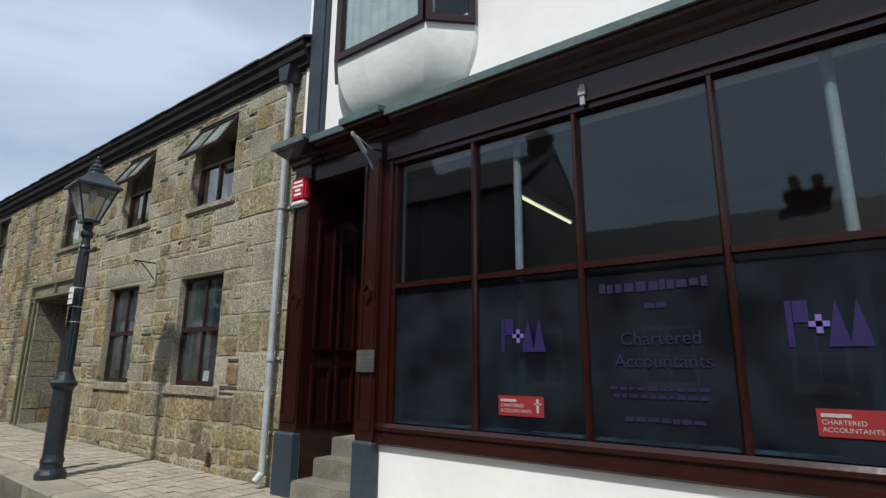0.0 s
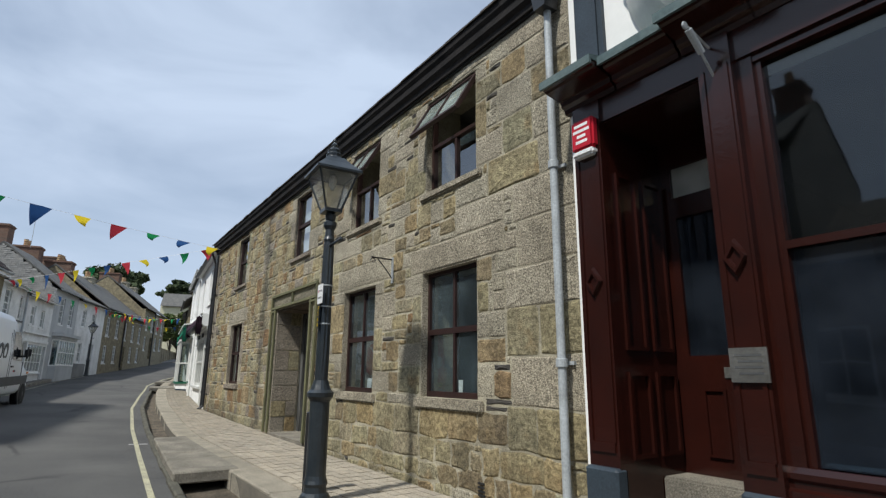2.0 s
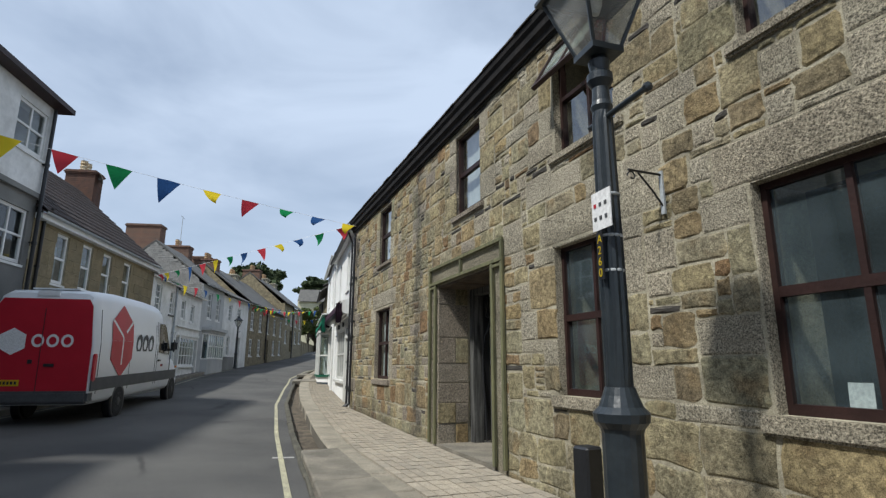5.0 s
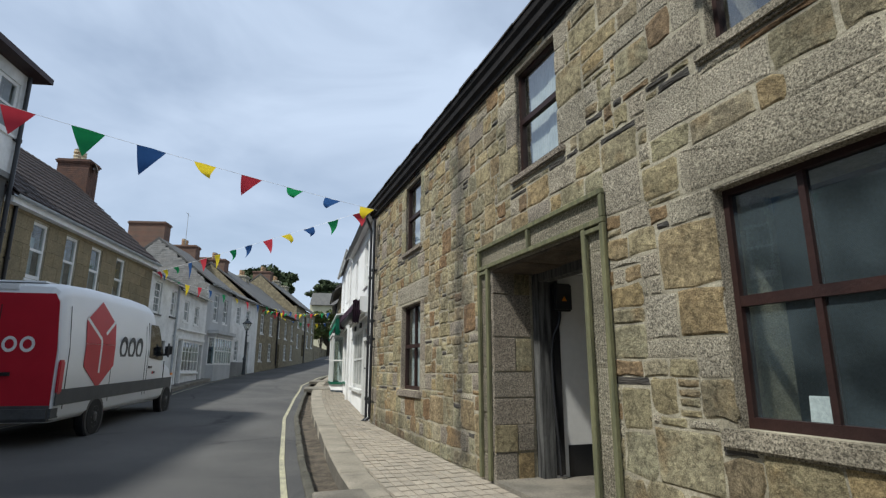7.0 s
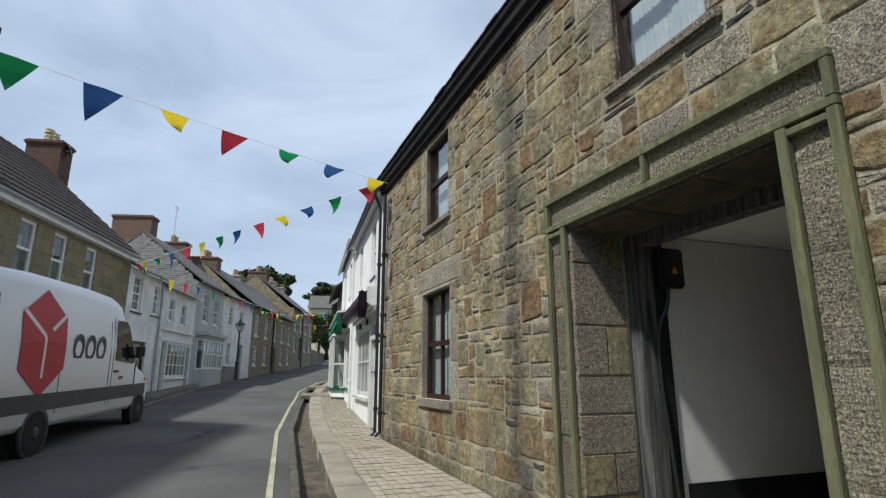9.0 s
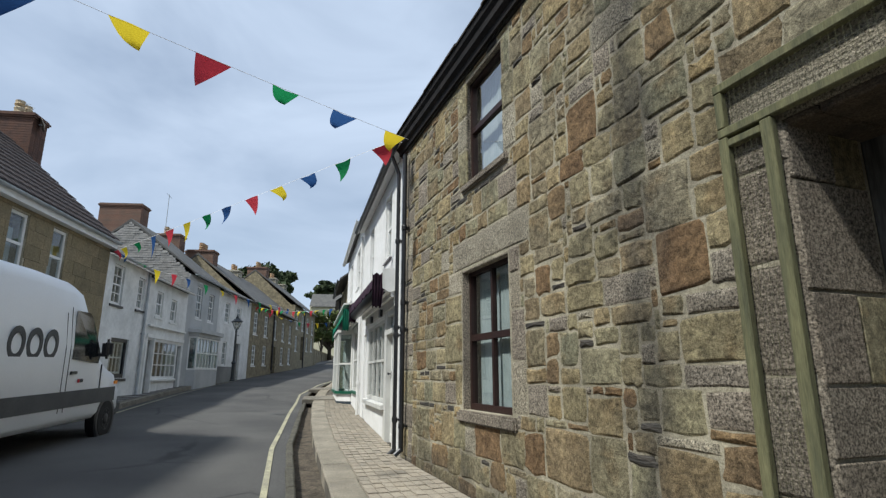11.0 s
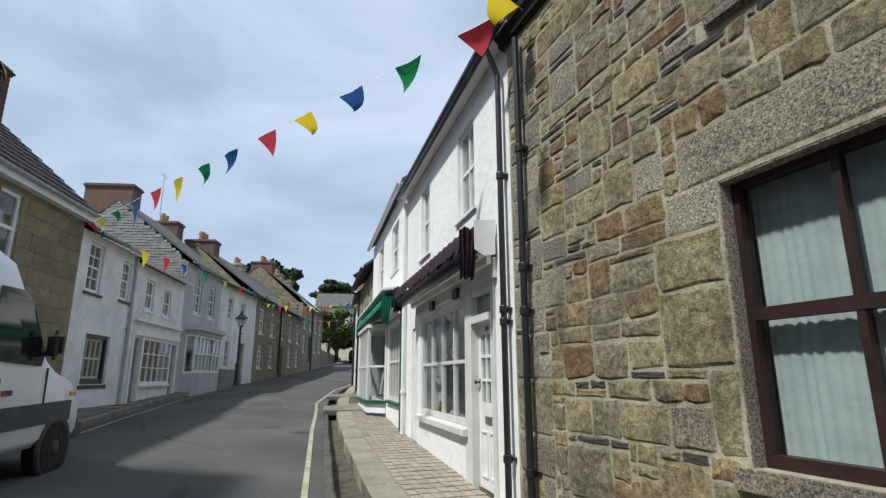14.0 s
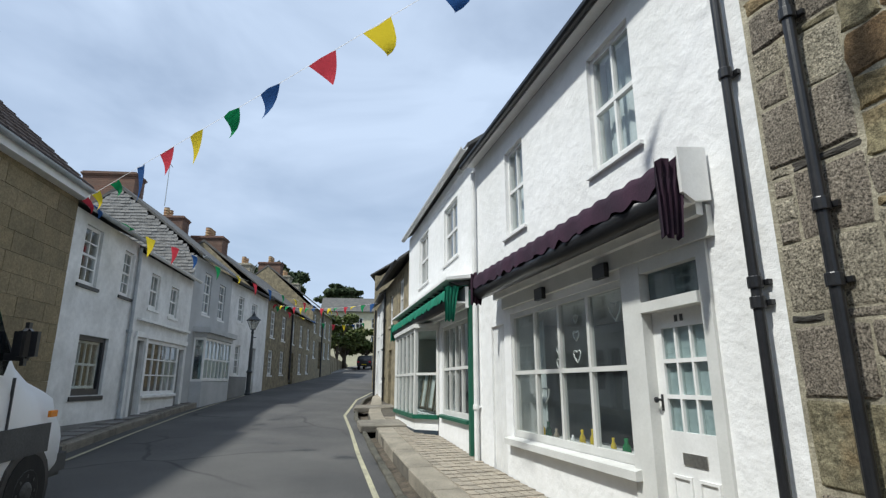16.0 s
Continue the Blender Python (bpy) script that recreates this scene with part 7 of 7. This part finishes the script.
# ---- parked delivery van ----
def van(m):
    t = thing("delivery_van", m, "white and red high-roof delivery van parked at the kerb", "van")
    HW = .99
    # x forward from the rear bumper, y to the left, z up
    st = [(0.00, .42, 2.52, .95, .80), (.04, .40, 2.66, .97, .84), (.3, .40, 2.74, .99, .87), (1.2, .40, 2.78, .99, .88), (3.2, .40, 2.78, .99, .88), (4.3, .40, 2.74, .99, .87),
          (4.75, .40, 2.64, .98, .84), (5.05, .40, 2.40, .98, .80), (5.4, .40, 1.96, .98, .80), (5.75, .40, 1.52, .98, .84), (6.0, .40, 1.36, .97, .86), (6.55, .40, 1.22, .93, .82), (6.84, .42, .98, .82, .72), (6.95, .48, .72, .70, .62)]
    bm = bmesh.new()
    rings = []
    for x, zb, zt, wb, wt in st:
        mid = zb + (zt - zb) * .55
        half = [(0, zb), (wb * .93, zb), (wb, zb + .1), (wb, mid), (wb * .35 + wt * .65, zt - .22), (wt, zt - .08), (wt - .1, zt - .01), (wt * .5, zt), (0, zt)]
        ring = [(y, z) for y, z in half] + [(-y, z) for y, z in half[-2:0:-1]]
        rings.append([bm.verts.new((x, y, z)) for y, z in ring])
    k = len(rings[0])
    for a, b in zip(rings, rings[1:]):
        for i in range(k):
            bm.faces.new((a[i], a[(i + 1) % k], b[(i + 1) % k], b[i]))
    bm.faces.new(rings[0]), bm.faces.new(rings[-1][::-1])
    body = part("body", bm, M_VANWHITE, t, "white painted van body", True)
    me = body.data
    for p in me.polygons:
        p.use_smooth = abs(p.normal.x) < .9

    def panel(name, pts, mtl, lab="", parent=None, flat=False):
        bm = bmesh.new()
        a = [bm.verts.new(p) for p in pts]
        bm.faces.new(a)
        ext = bmesh.ops.extrude_face_region(bm, geom=bm.faces[:])
        c = Vector(pts[0])
        nrm = (Vector(pts[1]) - c).cross(Vector(pts[2]) - c).normalized() * .006
        bmesh.ops.translate(bm, vec=nrm, verts=[v for v in ext["geom"] if isinstance(v, bmesh.types.BMVert)])
        return part(name, bm, mtl, parent or t, lab)

    def ring_mark(m, r, wide, mtl, parent):
        bm = bmesh.new()
        rs = [[bm.verts.new(m @ Vector((q_ * math.cos(a), q_ * 1.15 * math.sin(a), z_))) for a in [2 * math.pi * i / 20 for i in range(20)]] for q_, z_ in ((r, 0), (r, .008), (r - wide, .008), (r - wide, 0))]
        for a, b in zip(rs, rs[1:] + rs[:1]):
            for i in range(20):
                bm.faces.new((a[i], a[(i + 1) % 20], b[(i + 1) % 20], b[i]))
        part("ring_mark", bm, mtl, parent)

    sy = lambda z: -(.994 if z < 1.71 else .994 - (z - 1.71) * .084)
    # rear doors in red, wrapped onto the quarter
    rear = panel("rear_door", [(-.012, .93, .62), (-.012, -.93, .62), (-.012, -.93, 1.6), (-.012, -.87, 2.4), (-.004, -.79, 2.54), (-.004, .79, 2.54), (-.012, .87, 2.4), (-.012, .93, 1.6)], M_RED, "red rear doors")
    bm = bmesh.new()
    box(bm, -.024, -.008, -.006, .006, .62, 2.34)
    part("door_gap", bm, M_BLACK, rear)
    bm = bmesh.new()
    box(bm, -.045, -.015, -.28, -.1, 1.16, 1.22), box(bm, -.035, -.015, .12, .2, 1.22, 1.3)
    part("door_handle", bm, M_BLACK, rear)
    bm = bmesh.new()
    box(bm, -.026, -.016, .3, .82, .78, .9)
    part("number_plate", bm, FLAGS[2], rear, "yellow number plate")
    for k in range(7):
        bm = bmesh.new()
        box(bm, -.03, -.0265, .34 + .065 * k, .38 + .065 * k, .81, .87)
        part("plate_bar", bm, M_BLACK, rear)
    # plain white mark on the red doors
    hexa = lambda cy, cz, r, sg: [(-.024, cy + r * math.sin(a), cz + r * math.cos(a)) for a in [sg * math.pi / 3 * i for i in range(6)]]
    panel("box_mark", hexa(.52, 1.66, .27, 1), M_PAPER, "white six-sided mark", rear)
    for k in range(3):
        ring_mark(pose(-.014, .07 - .27 * k, 1.68, 90, 0, -90), .115, .045, M_PAPER, rear)
    for s in (-1, 1):
        bm = bmesh.new()
        box(bm, -.02, .16, s * .995 - .02, s * .995 + .02, .86, 1.42)
        bmesh.ops.bevel(bm, geom=bm.edges[:], offset=.03, segments=2, affect="EDGES")
        part("tail_light", bm, M_RED, t, "tall red tail light")
    # side band, sills and bumpers
    bm = bmesh.new()
    box(bm, .0, 6.2, -1.005, -.985, .67, .93), box(bm, .0, 6.2, .985, 1.005, .67, .93)
    part("rub_strip", bm, M_VANGREY, t, "dark grey side moulding")
    bm = bmesh.new()
    box(bm, 6.5, 6.98, -.86, .86, .34, .62)
    bmesh.ops.bevel(bm, geom=bm.edges[:], offset=.05, segments=2, affect="EDGES")
    part("front_bumper", bm, M_VANGREY, t)
    bm = bmesh.new()
    box(bm, -.1, .25, -.98, .98, .42, .68)
    bmesh.ops.bevel(bm, geom=bm.edges[:], offset=.05, segments=2, affect="EDGES")
    part("rear_bumper", bm, M_VANGREY, t)
    # large side mark: red six-sided box with white seams
    cx, cz = 1.52, 1.72
    q = lambda x, z: (x, sy(z) - .004, z)
    panel("side_mark", [q(cx, cz - .84), q(cx + .66, cz - .42), q(cx + .66, 1.708), q(cx - .66, 1.708), q(cx - .66, cz - .42)], M_RED, "large red six-sided mark on the side")
    panel("side_mark", [q(cx - .66, 1.712), q(cx + .66, 1.712), q(cx + .66, cz + .42), q(cx, cz + .82), q(cx - .66, cz + .42)], M_RED, "large red six-sided mark on the side")
    for a, b in (((cx, cz - .55), (cx, 1.708)), ((cx, 1.712), (cx, cz + .09)), ((cx + .2, cz + .2), (cx + .64, cz + .47)), ((cx, cz + .09), (cx - .64, cz + .47))):
        d = Vector((b[0] - a[0], 0, b[1] - a[1]))
        n = Vector((d.z, 0, -d.x)).normalized() * .035
        P = [Vector((a[0], 0, a[1])) - n, Vector((b[0], 0, b[1])) - n, Vector((b[0], 0, b[1])) + n, Vector((a[0], 0, a[1])) + n]
        panel("mark_seam", [(p.x, sy(p.z) - .011, p.z) for p in P], M_PAPER)
    for k in range(3):
        ring_mark(pose(2.66 + .46 * k, sy(1.7) + .004, 1.66, 90 + 2.5, 0, 0), .21, .085, M_VANGREY, t)
    # cab glass, door lines, mirror
    panel("cab_window", [q(4.3, 1.45), q(5.3, 1.38), q(5.36, 1.54), q(4.98, 2.16), q(4.84, 2.26), q(4.36, 2.26)], mat("dark_cab_glass", (.012, .014, .016), None, 2, .08, bump=0, spec=.6), "dark cab side window")
    panel("windscreen", [(5.13, -.76, 2.32), (5.13, .76, 2.32), (5.78, .82, 1.52), (5.78, -.82, 1.52)], bpy.data.materials["dark_cab_glass"], "dark windscreen")
    for a, b in (((4.22, .6), (4.22, 2.3)), ((5.5, .72), (5.5, 1.36)), ((2.1, .6), (2.1, 2.2)), ((4.06, .6), (4.06, 2.2)), ((.28, .6), (.28, 2.35))):
        bm = bmesh.new()
        box(bm, a[0] - .006, a[0] + .006, sy(a[1]) - .003, sy(a[1]) + .02, a[1], min(b[1], 1.62))
        if b[1] > 1.65:
            tube(bm, (a[0], sy(1.62) + .002, 1.62), (b[0], sy(b[1]) + .002, b[1]), .006, segs=5)
        part("panel_gap", bm, M_VANGREY, t)
    bm = bmesh.new()
    box(bm, 4.3, 4.5, -1.02, -.99, 1.2, 1.25)
    part("door_handle", bm, M_BLACK, t)
    bm = bmesh.new()
    box(bm, 6.18, 6.3, -1.0, -.97, .98, 1.04)
    part("side_indicator", bm, M_AMBER, t)
    for k in range(2):
        bm = bmesh.new()
        box(bm, 4.6 + .1 * k, 4.67 + .12 * k, -1.0, -.992, 1.06, 1.12)
        part("small_mark", bm, M_RED if k == 0 else M_VANGREY, t)
    for s in (-1, 1):
        bm = bmesh.new()
        box(bm, 5.2, 5.4, s * 1.13 - .09, s * 1.13 + .09, 1.46, 1.82)
        bmesh.ops.bevel(bm, geom=bm.edges[:], offset=.075, segments=3, affect="EDGES")
        box(bm, 5.26, 5.34, min(s * .95, s * 1.15), max(s * .95, s * 1.15), 1.5, 1.56)
        part("wing_mirror", bm, M_BLACK, t)
    bm = bmesh.new()
    for a, b in ((.0, 1.4), (1.42, 2.7), (2.72, 4.2)):
        box(bm, .3 + a * .9, .3 + b * .9 - .04, -.45, .45, 2.76, 2.79)
    box(bm, .0, .2, -.2, .2, 2.6, 2.7)
    part("roof_ribs", bm, M_VANWHITE, t)
    # wheels
    for x in (1.6, 5.93):
        for s in (-1, 1):
            w = pose(x, s * .99, .345, -90 * s, 0, 0)
            bm = bmesh.new()
            lathe(bm, [(.40, -.16), (.43, -.02), (.40, .004)], 20, w)
            part("wheel_arch", bm, M_BLACK, t)
            bm = bmesh.new()
            lathe(bm, [(.22, -.2), (.33, -.21), (.345, -.17), (.345, -.03), (.33, .01), (.22, .012)], 24, w)
            tyre = part("tyre", bm, M_RUBBER, t)
            bm = bmesh.new()
            lathe(bm, [(.21, .0), (.2, .015), (.17, .0), (.11, -.01), (.09, .02), (.05, .035), (.0, .035)], 16, w)
            for k in range(8):
                a = 2 * math.pi * k / 8
                box(bm, .13, .16, -.012, .012, -.002, .016, w @ pose(0, 0, 0, 0, 0, math.degrees(a)))
            part("hub", bm, M_HUB, tyre)
    return t


VAN = pose(-17.85, -2.60, .48, 0, -1.3, 169.9) @ Matrix.Scale(.95, 4)
van(VAN)


# ---- bunting ----
def bunting(p0, p1, sag, flags, label, size=.42):
    """A cord between two points; each flag is (place along the cord, colour, width, drop, lean along the cord)."""
    p0, p1 = Vector(p0), Vector(p1)
    t = thing("bunting", pose(0, 0, 0), label, "bunting", "bunting strings")
    at = lambda f: p0.lerp(p1, f) - Vector((0, 0, sag * 4 * f * (1 - f)))
    bm = bmesh.new()
    k = 24
    rings = [[bm.verts.new(at(i / k) + Vector((0, .004 * math.cos(a), .004 * math.sin(a)))) for a in (0, 2.1, 4.2)] for i in range(k + 1)]
    for q, r in zip(rings, rings[1:]):
        for i in range(3):
            bm.faces.new((q[i], q[(i + 1) % 3], r[(i + 1) % 3], r[i]))
    part("cord", bm, M_PAPER, t)
    L_ = (p1 - p0).length
    along, R = (p1 - p0).normalized(), random.uniform
    side = along.cross(Vector((0, 0, 1))).normalized()
    for f, colour, wide, drop, lean in flags:
        w = size * .5 * wide / L_
        a, b = at(f - w), at(f + w)
        curl = (1 - min(1, drop)) * size
        tip = (a + b) / 2 + Vector((0, 0, -size * drop)) + along * size * lean + side * (R(-.06, .06) + curl * R(.3, .7))
        bm = bmesh.new()
        n, rows = 5, []
        for i in range(n + 1):
            g = i / n
            l, r = a.lerp(tip, g), b.lerp(tip, g)
            bow = side * (math.sin(g * 3.0) * (.03 + curl * .35))
            m = (l + r) / 2 + side * .03 * math.sin(g * 5 + f * 9) * (1 - g)
            rows.append([bm.verts.new(v + bow) for v in ((l, m, r) if i < n else (tip,))])
        for q, r in zip(rows, rows[1:]):
            if len(r) == 1:
                bm.faces.new((q[0], q[1], r[0])), bm.faces.new((q[1], q[2], r[0]))
            else:
                bm.faces.new((q[0], q[1], r[1], r[0])), bm.faces.new((q[1], q[2], r[2], r[1]))
        part("flag", bm, FLAGS[colour], t, smooth=True)
    return t


def loose(n, order):
    """Evenly strung flags, each stirred a little differently."""
    return [((i + .5) / n, order[i % len(order)], random.uniform(.8, 1), random.choice((.45, .7, .9, 1.0, 1.1)), random.uniform(-.25, .25)) for i in range(n)]


GRN, BLU, YEL, RED = range(4)
bunting((-18.95, 3.72, 5.27), (-14.75, -5.0, 5.5), .10, [(.028, YEL, .95, .55, -.05), (.124, BLU, .95, .42, .1), (.219, GRN, .9, .38, -.1), (.315, RED, 1, .95, .4),
        (.407, YEL, .95, .5, -.35), (.499, BLU, 1.1, 1.2, .35), (.594, GRN, 1.1, 1.1, .1), (.685, RED, 1, 1.0, .15), (.772, YEL, 1, .95, .1), (.865, BLU, 1, 1.0, 0), (.955, GRN, 1, .9, 0)],
        "string of coloured triangular flags slung across the street")
bunting((-19.05, 3.6, 5.31), (-28.0, -1.9, 4.99), .02, [(.037, RED, 1.1, .8, -.1), (.125, GRN, .95, .8, .25), (.216, BLU, 1, .4, .35), (.306, YEL, .9, .42, .2), (.383, RED, 1.05, 1.0, -.55),
        (.470, BLU, .9, .8, .3), (.547, GRN, .85, .7, .3), (.627, YEL, .8, 1.0, .2), (.705, RED, 1, 1.05, -.35), (.783, BLU, .6, 1.35, .05), (.874, GRN, .8, .6, .1), (.945, YEL, .8, .7, .1), (.99, RED, .7, .6, .2)],
        "string of coloured flags running on to the brown house")
bunting((-28.0, -1.85, 5.0), (-31.2, -.6, 4.95), .1, [(.06, BLU, .9, .6, .2), (.35, GRN, .9, .4, -.3), (.62, YEL, 1, 1.1, .05), (.92, RED, .95, 1.05, .0)], "string of flags along the white houses", .40)
bunting((-31.2, -.6, 4.95), (-45.0, 5.5, 5.4), .2, loose(12, (BLU, GRN, YEL, RED)), "string of flags further up the street", .36)
bunting((-44.0, 2.2, 5.5), (-36.6, 5.5, 4.7), .2, loose(14, (RED, YEL, GRN, RED, YEL, GRN, BLU)), "string of flags across the bend", .32)
bunting((-43.8, 2.1, 5.5), (-47.5, 7.5, 5.2), .5, loose(9, (GRN, RED, YEL, BLU)), "distant string of flags across the bend", .3)


# ---- trees, wall and houses at the top of the street ----
def tree(m, h, r, label, leaf, n=2600, flat=1.0, trunk=.25, clump=9, lift=.35, seed=1, leaf_size=.14):
    rs = random.Random(seed)
    t = thing("tree", m, label, "tree", "trees up the street")
    bm = bmesh.new()
    tube(bm, (0, 0, 0), (rs.uniform(-.3, .3), rs.uniform(-.3, .3), h * .6), trunk, trunk * .5, 10)
    tips = []
    for k in range(clump):
        a = rs.uniform(0, 2 * math.pi)
        d = r * math.sqrt(rs.uniform(.05, 1))
        z = h * (lift + (1 - lift) * rs.uniform(.25, .95) * (1 - .35 * (d / r) ** 2))
        tip = Vector((d * math.cos(a), d * math.sin(a), z))
        tube(bm, (0, 0, min(tip.z - .2, h * (lift + rs.uniform(-.05, .2)))), tip, trunk * .3, .03, 6)
        tips.append((tip, r * rs.uniform(.3, .5)))
    part("trunk", bm, M_BARK, t)
    verts, faces = [], []
    for i in range(n):
        tip, cr = tips[i % len(tips)]
        v = Vector((rs.gauss(0, 1), rs.gauss(0, 1), rs.gauss(0, .62 * flat))).normalized() * cr * rs.uniform(.45, 1.05) ** .6
        v.z *= .7 * flat
        c = tip + v
        s = leaf_size * rs.uniform(.65, 1.4)
        a, b = Vector((rs.gauss(0, 1), rs.gauss(0, 1), rs.gauss(0, .6))).normalized() * s, Vector((rs.gauss(0, 1), rs.gauss(0, 1), rs.gauss(0, .6))).normalized() * s
        o = len(verts)
        verts += [c - a, c + b * .8, c + a, c - b * .8]
        faces.append((o, o + 1, o + 2, o + 3))
    me = bpy.data.meshes.new("crown")
    me.from_pydata([tuple(v) for v in verts], [], faces)
    me.materials.append(leaf)
    c = new("crown", me)
    c.parent = t
    return t


tree(pose(-76.3, 11.4, 3.2), 5.6, 2.1, "leafy green tree beside the road bend", M_LEAF, 6500, 1.0, .25, 18, .25, 3, .2)
tree(pose(-70.5, 9.6, 3.0), 6.0, 2.2, "leafy tree over the garden wall", M_LEAF, 6000, 1.0, .15, 10, .2, 5, .16)
tree(pose(-78.5, 14.2, 3.6), 4.6, 1.8, "leafy tree behind the bend", M_LEAF, 3500, 1.0, .2, 12, .25, 6, .2)
tree(pose(-77, 4.3, 3.4), 12.1, 2.9, "large dark evergreen above the roofs", M_PINE, 12000, 1.0, .4, 30, .55, 7, .26)
tree(pose(-102, 15.0, 4.3), 12.9, 2.8, "dark flat-topped pine above the roofs", M_PINE, 12000, .6, .35, 34, .72, 11, .26)
# cream house closing the view
m = facade((-90.5, 22.0), (-93.0, 10.8), 0)
far = thing("cream_house", m, "cream rendered house with a slate roof closing the view", "building")
WN = [(1.2, 2.2, 9.2, 10.7), (3.4, 4.4, 9.2, 10.7), (5.6, 6.6, 9.2, 10.7), (3.4, 4.4, 6.6, 8.2), (5.6, 6.6, 6.6, 8.2)]
shell(far, 11.47, 3, 11.5, 6, mat("cream_render", (.62, .58, .42), (.52, .48, .35), 1, .9, bump=.2), WN, ridge=2.3, over=.4)
for a, b, c, d in WN:
    window(far, a, b, c, d, -.05, M_SASH, 2, 2, .09, .05, .06)
m = facade((-86, 14.5), (-63.5, 8.6), 0)
bm = bmesh.new()
for k in range(40):
    box(bm, k * .58, k * .58 + .56, -.3, .02 * (k % 3), 2.0, 4.0 + .04 * (k % 4))
gw = part("garden_wall", bm, M_FARSTONE, None)
gw.matrix_basis = facade((-86, 13.6), (-63.2, 7.9), 0)
tagged(gw, "rubble garden wall beyond the terrace", "wall", kind="structure")


def car(m):
    t = thing("parked_car", m, "dark hatchback parked at the top of the street", "car")
    bm = bmesh.new()
    prof = [(0, .35), (0, .8), (.15, 1.0), (.5, 1.42), (2.0, 1.48), (2.7, 1.05), (3.7, .9), (3.95, .7), (3.95, .35)]
    extrude(bm, [(x, -.8, z) for x, z in prof], (0, 1.6, 0))
    bmesh.ops.bevel(bm, geom=bm.edges[:], offset=.08, segments=2, affect="EDGES")
    part("body", bm, M_BLACK, t)
    bm = bmesh.new()
    quad(bm, (.17, -.6, 1.02), (.17, .6, 1.02), (.47, .55, 1.4), (.47, -.55, 1.4))
    part("rear_window", bm, M_VANGREY, t)
    for s in (-1, 1):
        bm = bmesh.new()
        box(bm, -.015, .05, s * .62 - .12, s * .62 + .12, .75, .9)
        part("tail_light", bm, M_RED, t)
        for x in (.7, 3.2):
            bm = bmesh.new()
            lathe(bm, [(.2, -.18), (.31, -.18), (.31, 0), (.2, .01)], 16, pose(x, s * .8, .31, -90 * s, 0, 0))
            part("wheel", bm, M_RUBBER, t)
    bm = bmesh.new()
    box(bm, -.02, .0, -.26, .26, .5, .6)
    part("number_plate", bm, FLAGS[2], t)
    return t


car(pose(-74.5, 13.2, 3.2, 0, -3, 155))


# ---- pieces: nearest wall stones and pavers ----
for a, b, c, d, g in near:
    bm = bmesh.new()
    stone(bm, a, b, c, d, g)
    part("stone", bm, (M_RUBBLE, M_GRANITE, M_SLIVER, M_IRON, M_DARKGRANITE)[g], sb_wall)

PW, PD = .22, .11
paving = thing("paving", pose(0, 0, 0), "buff clay pavers laid in straight rows on the raised pavement", "paving", kind="structure")


def paver(x0, x1, y0, y1, z):
    s = .0035
    return [(x0, y0, z - .05), (x1, y0, z - .05), (x1, y1, z - .05), (x0, y1, z - .05), (x0 + s, y0 + s, z), (x1 - s, y0 + s, z), (x1 - s, y1 - s, z), (x0 + s, y1 - s, z)]


FC = [(4, 5, 6, 7), (0, 1, 5, 4), (1, 2, 6, 5), (2, 3, 7, 6), (3, 0, 4, 7)]
verts, faces, count = [], [], 0
x = 6.0
row = 0
while x > -31.0:
    nx = x - PW
    y = pave_edge(x) + .372
    w = (wall_r((x + nx) / 2) - .01 - y)
    n = max(1, int(w / PD))
    for k in range(n):
        y0, y1 = y + w * k / n, y + w * (k + 1) / n
        z = pave_z((x + nx) / 2) + random.uniform(-.004, .004)
        P = paver(nx + .0035, x - .0035, y0 + .0035, y1 - .0035, z)
        if -13.0 < x < -5.6 and count < 300:
            me = bpy.data.meshes.new("paver")
            me.from_pydata(P, [], FC)
            me.materials.append(M_PAVER)
            o = new("paver", me)
            o.parent = paving
            count += 1
        else:
            o = len(verts)
            verts += P
            faces += [tuple(o + i for i in f) for f in FC]
    x = nx
me = bpy.data.meshes.new("paver_field")
me.from_pydata(verts, [], faces)
me.materials.append(M_PAVER_I)
o = new("paver_field", me)
o.parent = paving
o["kind"] = "stuff"
